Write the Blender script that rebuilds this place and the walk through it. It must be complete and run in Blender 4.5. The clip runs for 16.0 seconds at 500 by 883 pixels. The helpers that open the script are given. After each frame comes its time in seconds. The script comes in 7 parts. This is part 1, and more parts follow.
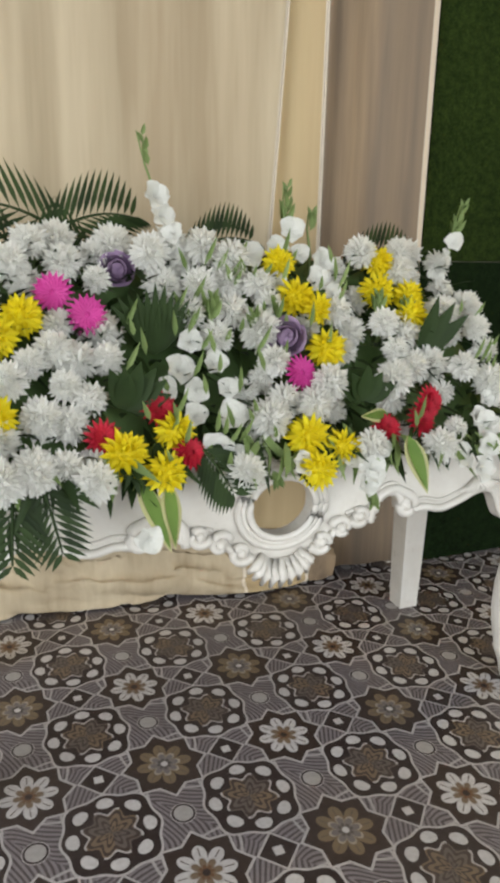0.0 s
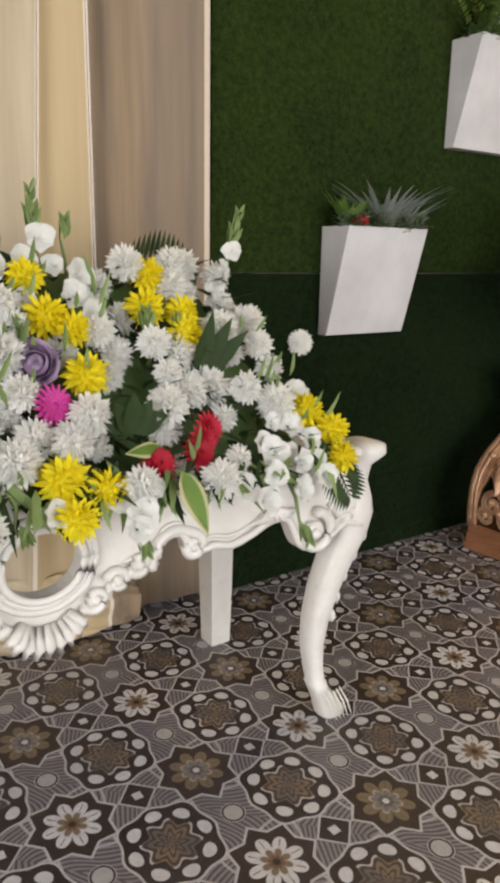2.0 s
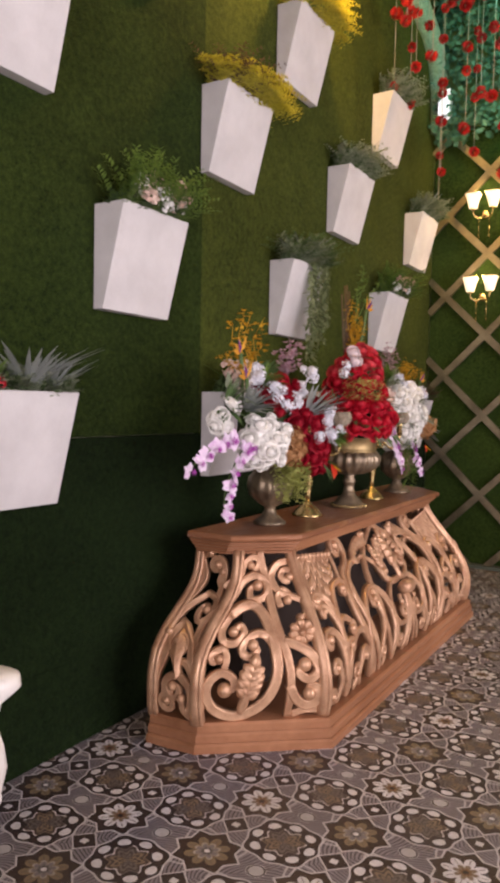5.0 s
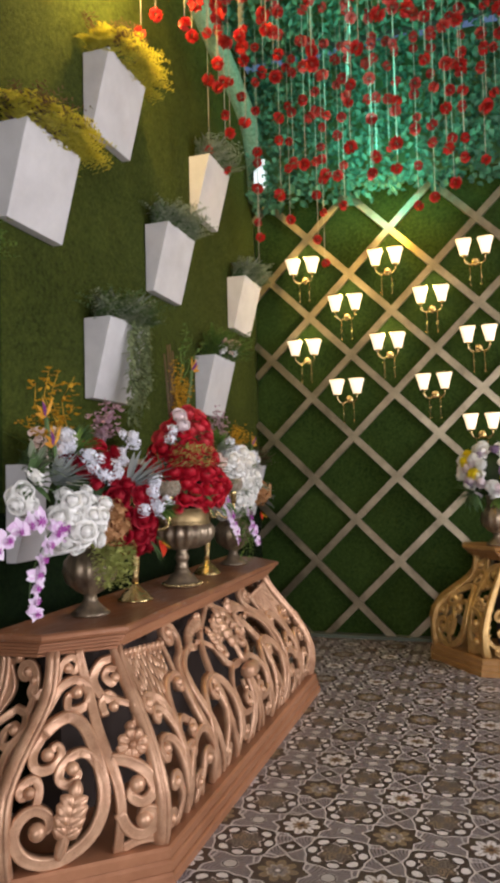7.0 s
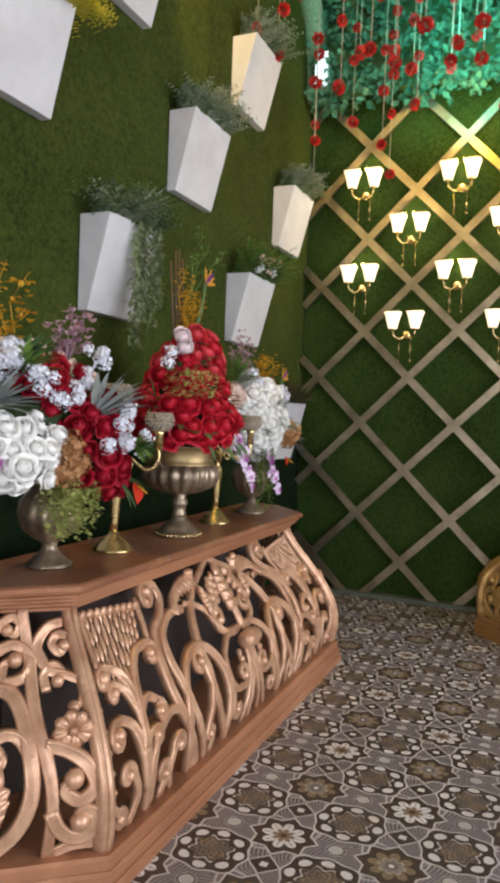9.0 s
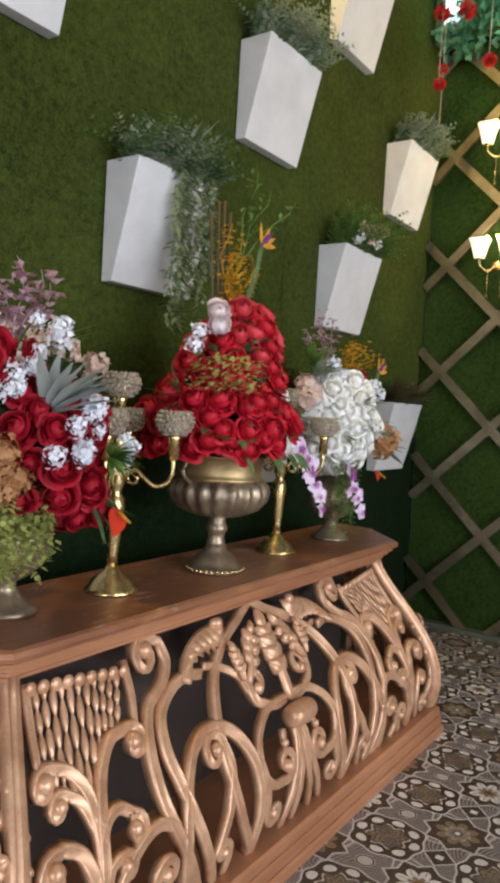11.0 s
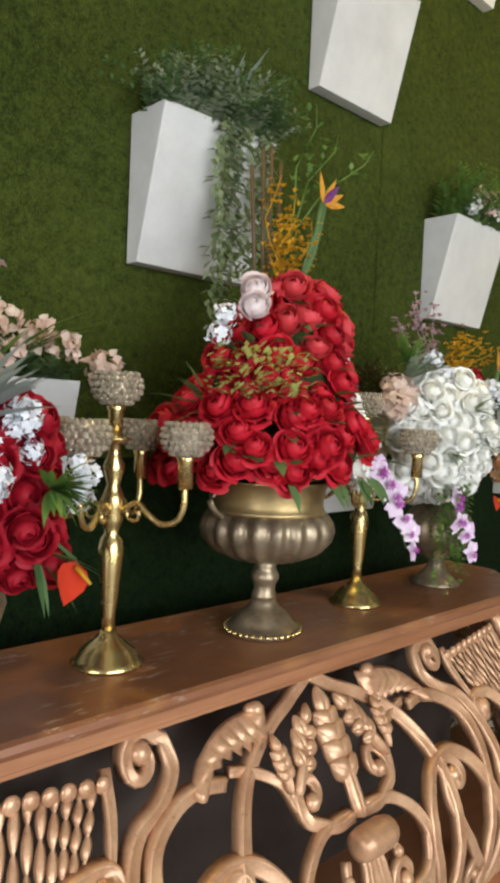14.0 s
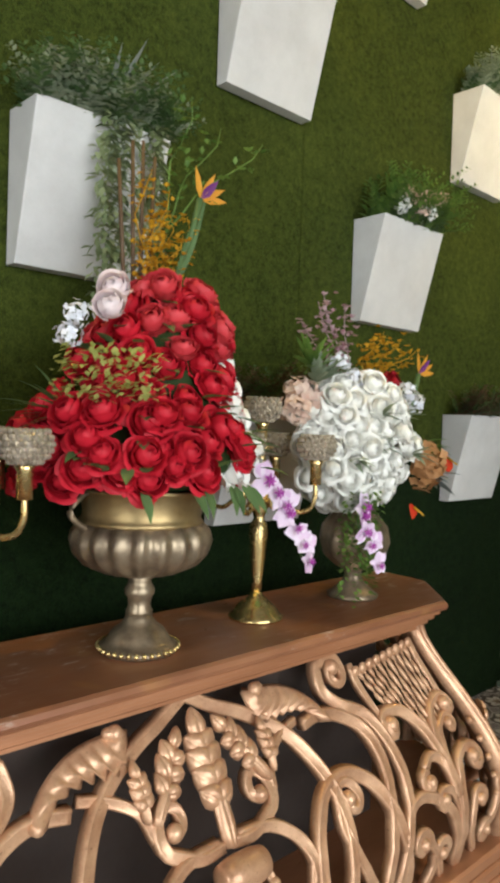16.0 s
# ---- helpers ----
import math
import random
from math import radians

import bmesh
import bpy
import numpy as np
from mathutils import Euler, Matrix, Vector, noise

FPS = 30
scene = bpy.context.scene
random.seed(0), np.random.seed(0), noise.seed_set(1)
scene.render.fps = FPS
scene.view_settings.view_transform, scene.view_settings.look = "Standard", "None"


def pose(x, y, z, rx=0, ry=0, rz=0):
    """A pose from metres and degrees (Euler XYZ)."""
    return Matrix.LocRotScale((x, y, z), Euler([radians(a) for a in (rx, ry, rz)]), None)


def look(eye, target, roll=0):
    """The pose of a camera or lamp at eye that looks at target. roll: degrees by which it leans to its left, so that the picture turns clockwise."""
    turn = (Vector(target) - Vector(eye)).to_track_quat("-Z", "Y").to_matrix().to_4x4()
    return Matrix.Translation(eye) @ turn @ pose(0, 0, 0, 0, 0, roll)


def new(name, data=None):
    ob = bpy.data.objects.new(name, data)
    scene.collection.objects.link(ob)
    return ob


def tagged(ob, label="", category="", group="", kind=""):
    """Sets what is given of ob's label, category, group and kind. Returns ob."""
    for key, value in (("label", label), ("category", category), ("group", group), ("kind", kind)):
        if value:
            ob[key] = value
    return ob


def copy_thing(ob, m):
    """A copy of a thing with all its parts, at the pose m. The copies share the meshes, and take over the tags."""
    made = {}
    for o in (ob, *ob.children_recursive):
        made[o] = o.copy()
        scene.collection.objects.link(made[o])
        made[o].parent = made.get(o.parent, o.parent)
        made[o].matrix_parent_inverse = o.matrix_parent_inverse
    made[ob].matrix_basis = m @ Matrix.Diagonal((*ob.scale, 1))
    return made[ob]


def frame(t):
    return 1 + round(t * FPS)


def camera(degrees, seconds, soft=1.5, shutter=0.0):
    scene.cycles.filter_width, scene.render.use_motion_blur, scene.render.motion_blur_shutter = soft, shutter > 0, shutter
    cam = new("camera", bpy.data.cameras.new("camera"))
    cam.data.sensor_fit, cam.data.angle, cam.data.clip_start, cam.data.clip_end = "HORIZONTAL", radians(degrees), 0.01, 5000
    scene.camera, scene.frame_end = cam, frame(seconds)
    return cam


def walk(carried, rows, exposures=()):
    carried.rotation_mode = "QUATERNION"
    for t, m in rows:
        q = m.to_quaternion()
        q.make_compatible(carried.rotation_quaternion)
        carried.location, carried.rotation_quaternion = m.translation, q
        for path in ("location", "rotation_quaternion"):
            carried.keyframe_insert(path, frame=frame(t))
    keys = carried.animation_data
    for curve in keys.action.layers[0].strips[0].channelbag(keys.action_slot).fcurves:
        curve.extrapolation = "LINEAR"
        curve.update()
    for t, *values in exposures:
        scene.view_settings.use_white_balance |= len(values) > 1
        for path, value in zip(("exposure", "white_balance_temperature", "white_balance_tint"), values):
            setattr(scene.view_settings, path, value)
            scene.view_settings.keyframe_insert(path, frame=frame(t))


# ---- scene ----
cam = camera(38.2, 16.0, soft=4.0)
PATH = [
    (0, (0.23, 0.25, 1.38), (0.94, 2.04, 0.841), 1.2),
    (0.5, (0.222, 0.259, 1.376), (1.005, 2.015, 0.824), 1.0),
    (1, (0.255, 0.288, 1.374), (1.194, 1.957, 0.796), 0.6),
    (1.5, (0.376, 0.355, 1.369), (1.395, 2.003, 0.875), -0.2),
    (2, (0.492, 0.395, 1.376), (1.595, 1.987, 0.877), 1.0),
    (2.5, (0.563, 0.443, 1.373), (1.779, 1.948, 0.866), 1.3),
    (3, (0.642, 0.524, 1.375), (2.07, 1.814, 0.83), 0.0),
    (3.5, (0.678, 0.581, 1.4), (2.265, 1.694, 0.905), -0.3),
    (3.7, (0.69, 0.59, 1.4), (2.338, 1.64, 0.908), -0.3),
    (5.8, (1.042, 0.579, 1.487), (2.768, 1.575, 1.654), 1.0),
    (6, (1.086, 0.591, 1.486), (2.838, 1.53, 1.697), 0.5),
    (6.5, (1.164, 0.66, 1.476), (3.014, 1.395, 1.674), -0.1),
    (7, (1.232, 0.705, 1.448), (3.129, 1.329, 1.544), -1.4),
    (7.5, (1.282, 0.726, 1.471), (3.149, 1.441, 1.422), -0.4),
    (8, (1.46, 0.684, 1.439), (3.226, 1.622, 1.424), 2.4),
    (8.5, (1.649, 0.642, 1.433), (3.43, 1.547, 1.344), 3.4),
    (9, (1.9, 0.681, 1.441), (3.733, 1.477, 1.366), 2.2),
    (9.5, (2.086, 0.722, 1.439), (3.917, 1.52, 1.325), 1.2),
    (10, (2.342, 0.707, 1.429), (4.097, 1.665, 1.403), 4.5),
    (10.2, (2.442, 0.702, 1.442), (4.153, 1.734, 1.357), 4.7),
    (12.3, (3.003, 0.811, 1.465), (4.583, 2.036, 1.400), 1.8),
    (12.5, (3.012, 0.81, 1.461), (4.576, 2.053, 1.376), 1.2),
    (13, (3.076, 0.794, 1.454), (4.551, 2.138, 1.322), 1.4),
    (13.5, (3.219, 0.84, 1.452), (4.704, 2.178, 1.392), 3.5),
    (14, (3.4, 0.925, 1.459), (4.787, 2.364, 1.383), 2.5),
    (14.5, (3.535, 0.905, 1.459), (4.761, 2.482, 1.355), 2.7),
    (15, (3.645, 0.848, 1.462), (4.83, 2.456, 1.351), 3.5),
    (15.5, (3.699, 0.804, 1.451), (4.963, 2.351, 1.357), 3.3),
    (16, (3.709, 0.764, 1.459), (5.086, 2.214, 1.411), 1.9),
]
EXPOSURES = [(0.0, -0.72, 6550, 4), (1.5, -0.62, 6650, 7), (2.5, -0.57, 6900, 14), (3.5, -0.42, 6850, 22), (6.0, -0.52, 7000, 28), (6.5, -0.55, 7000, 26), (7.0, -0.60, 6450, 16), (7.5, -0.47, 5900, 9), (8.2, -0.40, 6150, 10), (10.0, -0.48, 6000, 12), (12.5, -0.27, 6250, 3), (16.0, -0.22, 6350, 2)]
walk(cam, [(t, look(eye, target, roll)) for t, eye, target, roll in PATH], EXPOSURES)

# ---------- world, daylight and lamps ----------
sky = bpy.data.worlds.new("sky")
scene.world = sky
sky.use_nodes = True
_n = sky.node_tree.nodes
_s = _n.new("ShaderNodeTexSky")
_s.sky_type = "NISHITA"
_s.sun_disc = False
_s.sun_elevation, _s.sun_rotation = radians(48), radians(200)
sky.node_tree.links.new(_s.outputs[0], _n["Background"].inputs[0])
_n["Background"].inputs[1].default_value = 0.12


def lamp(name, kind, where, energy, color, size=0.1, size_y=None, target=None):
    d = bpy.data.lights.new(name, kind)
    d.energy, d.color = energy, color
    if kind == "AREA":
        d.shape, d.size, d.size_y = "RECTANGLE", size, size_y or size
    else:
        d.shadow_soft_size = size
    ob = new(name, d)
    ob.matrix_world = look(where, target) if target else pose(*where)
    return ob


# Soft daylight from south and west; the openings it enters by are added, unseen.
lamp("daylight_south", "AREA", (3.5, -4.40, 2.0), 540, (0.98, 0.97, 1.0), 5.8, 3.5, (3.8, 2.0, 1.2))
lamp("daylight_side", "AREA", (-3.15, -0.6, 1.8), 320, (0.98, 0.97, 1.0), 3.4, 3.2, (3.5, 0.8, 0.8))
lamp("green_flood_light", "AREA", (6.05, 1.45, 4.45), 64, (0.10, 0.95, 0.78), 0.5, 2.9, (6.75, 1.45, 5.6))
lamp("lantern_bulb", "POINT", (4.72, 2.36, 4.36), 140, (1.0, 0.66, 0.17), 0.09)
# Added lamp without a bulb, to make the yellow pool on the battens.
lamp("yellow_pool_fill", "POINT", (7.34, 1.40, 3.58), 20, (1.0, 0.56, 0.04), 0.05)
for _y, _z in ((2.242, 3.335), (2.242, 2.590), (1.866, 2.962), (1.492, 2.590), (1.118, 2.962), (1.492, 3.335)):
    lamp("sconce_glow", "POINT", (7.52, _y, _z + 0.09), 6.0, (1.0, 0.78, 0.38), 0.05)



# ---------- material tools ----------
class Sock:
    """A shader value that takes part in plain arithmetic."""

    def __init__(self, nt, s):
        self.nt, self.s = nt, s

    def op(self, kind, *others):
        n = self.nt.nodes.new("ShaderNodeMath")
        n.operation = kind
        for i, o in enumerate((self, *others)):
            if isinstance(o, Sock):
                self.nt.links.new(o.s, n.inputs[i])
            else:
                n.inputs[i].default_value = o
        return Sock(self.nt, n.outputs[0])

    def __add__(self, o): return self.op("ADD", o)
    def __sub__(self, o): return self.op("SUBTRACT", o)
    def __mul__(self, o): return self.op("MULTIPLY", o)
    def __truediv__(self, o): return self.op("DIVIDE", o)
    def lt(self, o): return self.op("LESS_THAN", o)
    def gt(self, o): return self.op("GREATER_THAN", o)
    def abs(self): return self.op("ABSOLUTE")
    def fract(self): return self.op("FRACT")
    def sin(self): return self.op("SINE")
    def cos(self): return self.op("COSINE")
    def sqrt(self): return self.op("SQRT")
    def low(self, o): return self.op("MINIMUM", o)
    def high(self, o): return self.op("MAXIMUM", o)


def material(name, color, rough=0.6, metal=0.0, spec=0.5):
    m = bpy.data.materials.new(name)
    m.use_nodes = True
    b = m.node_tree.nodes["Principled BSDF"]
    b.inputs["Base Color"].default_value = (*color, 1)
    b.inputs["Roughness"].default_value, b.inputs["Metallic"].default_value = rough, metal
    b.inputs["Specular IOR Level"].default_value = spec
    return m, m.node_tree, b


def tex_noise(nt, scale, detail=3.0, rough=0.55, stretch=None):
    n = nt.nodes.new("ShaderNodeTexNoise")
    n.inputs["Scale"].default_value, n.inputs["Detail"].default_value, n.inputs["Roughness"].default_value = scale, detail, rough
    g = nt.nodes.new("ShaderNodeNewGeometry")
    src = g.outputs["Position"]
    if stretch:
        mp = nt.nodes.new("ShaderNodeMapping")
        mp.inputs["Scale"].default_value = stretch
        nt.links.new(src, mp.inputs[0])
        src = mp.outputs[0]
    nt.links.new(src, n.inputs["Vector"])
    return Sock(nt, n.outputs["Fac"])


def blend(nt, fac, a, b, mode="MIX"):
    n = nt.nodes.new("ShaderNodeMix")
    n.data_type, n.blend_type = "RGBA", mode
    for i, v in ((0, fac), (6, a), (7, b)):
        if isinstance(v, Sock):
            nt.links.new(v.s, n.inputs[i])
        elif isinstance(v, tuple):
            n.inputs[i].default_value = (*v, 1)
        else:
            n.inputs[i].default_value = v
    return Sock(nt, n.outputs[2])


def span(fac, lo, hi):
    n = fac.nt.nodes.new("ShaderNodeMapRange")
    fac.nt.links.new(fac.s, n.inputs[0])
    n.inputs[1].default_value, n.inputs[2].default_value = lo, hi
    return Sock(fac.nt, n.outputs[0])


def relief(nt, b, height, strength=0.3, distance=0.01):
    n = nt.nodes.new("ShaderNodeBump")
    n.inputs["Strength"].default_value, n.inputs["Distance"].default_value = strength, distance
    nt.links.new(height.s, n.inputs["Height"])
    nt.links.new(n.outputs[0], b.inputs["Normal"])


def paint(nt, b, sock, name="Base Color"):
    nt.links.new(sock.s, b.inputs[name])


def mottled(name, dark, light, scale, rough=0.6, metal=0.0, fine=60.0, bump=0.15, dist=0.004, stretch=None, spec=0.5, each=0.0):
    """Two scales of variation, fine relief; each: how far single objects differ in tone."""
    m, nt, b = material(name, light, rough, metal, spec)
    big = span(tex_noise(nt, scale, 4, 0.6, stretch), 0.3, 0.7)
    small = tex_noise(nt, fine, 2, 0.6, stretch)
    f = span(big * 0.65 + small * 0.35, 0.15, 0.85)
    col = blend(nt, f, dark, light)
    if each:
        o = nt.nodes.new("ShaderNodeObjectInfo")
        k = Sock(nt, o.outputs["Random"]) * each
        col = blend(nt, k, col, dark)
    paint(nt, b, col)
    relief(nt, b, small + big * 0.5, bump, dist)
    r = span(small, 0.2, 0.8) * 0.2 + (rough - 0.1)
    paint(nt, b, r, "Roughness")
    return m


def leafy(name, dark, light, rough=0.55, through_light=0.25, scale=9.0, each=0.0):
    """Leaves and petals: tone differs from piece to piece, with some light passing."""
    m, nt, b = material(name, light, rough, 0.0, 0.3)
    g = nt.nodes.new("ShaderNodeNewGeometry")
    isl = Sock(nt, g.outputs["Random Per Island"])
    n = span(tex_noise(nt, scale, 3), 0.3, 0.7)
    f = isl * 0.6 + n * 0.4
    if each:
        o = nt.nodes.new("ShaderNodeObjectInfo")
        f = f * (1 - each) + Sock(nt, o.outputs["Random"]) * each
    paint(nt, b, blend(nt, f, dark, light))
    if through_light:
        t = nt.nodes.new("ShaderNodeBsdfTranslucent")
        x = nt.nodes.new("ShaderNodeMixShader")
        x.inputs[0].default_value = through_light
        nt.links.new(b.inputs["Base Color"].links[0].from_socket, t.inputs[0])
        nt.links.new(b.outputs[0], x.inputs[1])
        nt.links.new(t.outputs[0], x.inputs[2])
        nt.links.new(x.outputs[0], nt.nodes["Material Output"].inputs[0])
    return m


def turf(name, dark, light):
    m, nt, b = material(name, light, 0.95, 0.0, 0.12)
    big = span(tex_noise(nt, 2.3, 4, 0.6), 0.3, 0.7)
    mid = span(tex_noise(nt, 38, 3, 0.7), 0.3, 0.7)
    fine = span(tex_noise(nt, 210, 2, 0.7, (1, 1, 0.55)), 0.28, 0.72)
    col = blend(nt, span(fine * 0.42 + mid * 0.38 + big * 0.2, 0.22, 0.78), dark, light)
    dry = span(tex_noise(nt, 90, 2), 0.62, 0.75) * 0.35
    paint(nt, b, blend(nt, dry, col, tuple(c * 1.35 + 0.012 for c in light)))
    relief(nt, b, fine * 0.7 + mid * 0.5, 0.9, 0.012)
    return m


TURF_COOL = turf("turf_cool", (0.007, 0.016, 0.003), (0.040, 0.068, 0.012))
# Dark rolls at left, and the shade low behind the console painted in.
TURF_LOW_DARKENED = turf("turf_low_darkened", (0.003, 0.008, 0.002), (0.014, 0.031, 0.008))
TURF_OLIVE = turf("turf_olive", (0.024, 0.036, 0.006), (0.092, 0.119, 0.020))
TURF_LATTICE = turf("turf_lattice", (0.013, 0.034, 0.006), (0.064, 0.114, 0.022))
WHITE_BOX = mottled("white_foam_board", (0.54, 0.53, 0.525), (0.66, 0.65, 0.645), 5, 0.75, fine=120, bump=0.12, dist=0.002)
WHITE_GLOSS = mottled("white_lacquer", (0.66, 0.63, 0.58), (0.78, 0.76, 0.72), 7, 0.34, fine=60, bump=0.05, dist=0.002)
COPPER = mottled("copper_paint", (0.40, 0.205, 0.112), (0.70, 0.430, 0.262), 11, 0.34, 0.34, fine=150, bump=0.22, dist=0.0025, spec=0.6)
COPPER_SLAB = mottled("copper_brown_slab", (0.29, 0.122, 0.058), (0.475, 0.222, 0.114), 5, 0.36, 0.18, fine=45, bump=0.10, dist=0.002, stretch=(0.25, 1, 1), spec=0.5)
# Near-black brown: shade behind the console's openwork put into a colour.
HOLLOW_DARK = mottled("hollow_dark", (0.030, 0.020, 0.016), (0.060, 0.042, 0.034), 3, 0.85)
GOLD, _nt, _b = material("brass", (0.68, 0.52, 0.24), 0.24, 0.95)
paint(_nt, _b, blend(_nt, tex_noise(_nt, 16, 2), (0.58, 0.43, 0.18), (0.75, 0.58, 0.28)))
paint(_nt, _b, span(tex_noise(_nt, 40, 2), 0.2, 0.8) * 0.10 + 0.20, "Roughness")
OLD_BRASS = mottled("aged_brass", (0.14, 0.104, 0.072), (0.39, 0.305, 0.205), 14, 0.38, 0.70, fine=70, bump=0.2, dist=0.002)
LATTICE = mottled("gold_foil", (0.20, 0.170, 0.110), (0.43, 0.370, 0.250), 5, 0.38, 0.88, fine=35, bump=0.06, dist=0.002)
CORD = material("cord", (0.44, 0.40, 0.31), 0.9)[0]
SOIL = material("soil", (0.03, 0.022, 0.015), 0.95)[0]
PLASTER = mottled("plain_plaster", (0.30, 0.27, 0.23), (0.42, 0.38, 0.33), 2.0, 0.9)


def scuffed_top():
    """Copper-brown board whose paint is rubbed and scratched along its length."""
    m = COPPER_SLAB.copy()
    m.name = "scuffed_board"
    nt = m.node_tree
    b = nt.nodes["Principled BSDF"]
    old = b.inputs["Base Color"].links[0].from_socket
    marks = span(tex_noise(nt, 34, 5, 0.75, (0.30, 1.3, 1)), 0.57, 0.63) * span(tex_noise(nt, 3.1, 3), 0.46, 0.56)
    worn = span(tex_noise(nt, 1.7, 3), 0.40, 0.62)
    base = blend(nt, worn * 0.55, Sock(nt, old), (0.150, 0.052, 0.030))
    base = blend(nt, span(tex_noise(nt, 5.5, 2), 0.66, 0.72) * 0.5, base, (0.42, 0.20, 0.07))
    paint(nt, b, blend(nt, marks * 0.8, base, (0.62, 0.52, 0.45)))
    return m


SCUFFED = scuffed_top()


def vinyl_floor():
    """Printed sheet: rings of petals, eight-point stars, discs and small squares on a hatched ground."""
    m, nt, b = material("printed_vinyl", (0.2, 0.17, 0.16), 0.50, 0.0, 0.50)
    g = nt.nodes.new("ShaderNodeNewGeometry")
    sep = nt.nodes.new("ShaderNodeSeparateXYZ")
    nt.links.new(g.outputs["Position"], sep.inputs[0])
    u = (Sock(nt, sep.outputs[0]) - 0.335 + 35.6) / 0.3555
    v = (Sock(nt, sep.outputs[1]) - 1.682 + 37.3) / 0.373

    def cell(cu, cv):
        du = (u + (0.5 - cu)).fract() - 0.5
        dv = (v + (0.5 - cv)).fract() - 0.5
        r = (du * du + dv * dv).sqrt()
        return du, dv, r, dv.op("ARCTAN2", du)

    def ring(d, at, w):
        return (d - at).abs().lt(w)

    tone = tex_noise(nt, 3.0, 3)
    dark, ground, light, ochre = (0.026, 0.016, 0.017), (0.262, 0.236, 0.258), (0.66, 0.64, 0.655), (0.22, 0.160, 0.110)
    line = (0.57, 0.545, 0.555)
    odd_u, odd_v = (u * 0.5 + 0.25).fract().gt(0.5), (v * 0.5).fract().gt(0.5)
    kind = (odd_u - odd_v).abs()
    # hatched ground: fine strokes that follow wavy bands
    band = (u * 6.2832).sin() * 0.10 + v
    cross = (v * 6.2832).sin() * 0.10 + u
    strokes = (band * 165.0 + (cross * 25.0).sin() * 1.1).sin().gt(0.1)
    strokes2 = (cross * 165.0 + (band * 25.0).sin() * 1.1).sin().gt(0.1)
    pick = ((u + v) * 6.2832).sin().gt(0.0)
    hatch = strokes * pick + strokes2 * (pick * -1.0 + 1.0)
    col = blend(nt, hatch * 0.80, ground, (0.045, 0.033, 0.034))
    # wavy paired lines between the figures
    wave_v, wave_u = (u * 6.2832).sin() * 0.055, (v * 6.2832).sin() * 0.055
    link = (wave_v + (v + 0.25).fract() - 0.5).abs().lt(0.010).high((wave_u + (u + 0.25).fract() - 0.5).abs().lt(0.010))
    link = link.high((wave_v * -1.0 + (v + 0.75).fract() - 0.5).abs().lt(0.010)).high((wave_u * -1.0 + (u + 0.75).fract() - 0.5).abs().lt(0.010))
    col = blend(nt, link * 0.75, col, line)
    # medallion
    du, dv, r, th = cell(0.5, 0.0)
    edge = (th * 4.0).cos() * -0.016 + (th * 8.0).cos() * 0.016 + 0.345
    col = blend(nt, r.lt(edge), col, dark)
    col = blend(nt, (r - edge).abs().lt(0.009), col, line)
    phi = ((th * (8 / 6.2832) + 8.5).fract() - 0.5) * (6.2832 / 8)
    pr, pt = (r - 0.264) / 0.046, (r * phi) / 0.062
    petal8 = (pr * pr + pt * pt).lt(1.0)
    col = blend(nt, petal8, col, light)
    inner = (th * 8.0 + 3.1416).cos() * 0.026 + 0.180
    fill = blend(nt, kind, (0.150, 0.125, 0.115), ochre)
    veins = (r * 95.0 + (th * 8.0).cos() * 2.6).sin().gt(0.25)
    fill = blend(nt, veins, fill, (0.060, 0.042, 0.036))
    col = blend(nt, r.lt(inner), col, fill)
    col = blend(nt, (r - inner).abs().lt(0.008) * (th * 4.0).cos().gt(-0.2), col, line)
    # eight-point star with a layered flower
    du, dv, r, th = cell(0.0, 0.5)
    star = du.abs().high(dv.abs()).low((du.abs() + dv.abs()) * 0.7071)
    col = blend(nt, star.lt(0.232), col, (0.036, 0.022, 0.019))
    col = blend(nt, ring(star, 0.234, 0.009), col, line)
    lobe = (th * 4.0).cos().abs().sqrt()
    petal = blend(nt, kind, light, (0.21, 0.155, 0.095))
    col = blend(nt, r.lt(lobe * 0.125 + 0.085), col, petal)
    col = blend(nt, (th * 4.0).sin().abs().lt(0.10) * r.lt(0.19), col, (0.13, 0.10, 0.085))
    col = blend(nt, r.lt(lobe * 0.075 + 0.050), col, blend(nt, kind, line, (0.42, 0.37, 0.31)))
    col = blend(nt, r.lt(lobe * 0.066 + 0.042), col, blend(nt, kind, ochre, (0.20, 0.18, 0.18)))
    col = blend(nt, r.lt(lobe * 0.035 + 0.022), col, blend(nt, kind, (0.17, 0.085, 0.04), (0.10, 0.085, 0.085)))
    col = blend(nt, r.lt(0.026), col, blend(nt, kind, dark, light))
    # disc and small square
    du, dv, r, th = cell(0.0, 0.0)
    col = blend(nt, r.lt(0.090), col, line)
    col = blend(nt, ring(r, 0.076, 0.008), col, dark)
    col = blend(nt, r.lt(0.066), col, (0.46, 0.44, 0.44))
    du, dv, r, th = cell(0.5, 0.5)
    sq = du.abs() + dv.abs()
    col = blend(nt, sq.lt(0.145), col, dark)
    col = blend(nt, ring(sq, 0.148, 0.010), col, line)
    col = blend(nt, du.abs().high(dv.abs()).lt(0.034), col, light)
    worn = span(tex_noise(nt, 70, 3), 0.35, 0.75)
    col = blend(nt, worn * 0.22, col, (0.105, 0.085, 0.083))
    col = blend(nt, span(tone, 0.4, 0.7) * 0.25, col, (0.10, 0.085, 0.080))
    paint(nt, b, col)
    relief(nt, b, tex_noise(nt, 260, 2), 0.12, 0.002)
    return m


VINYL = vinyl_floor()


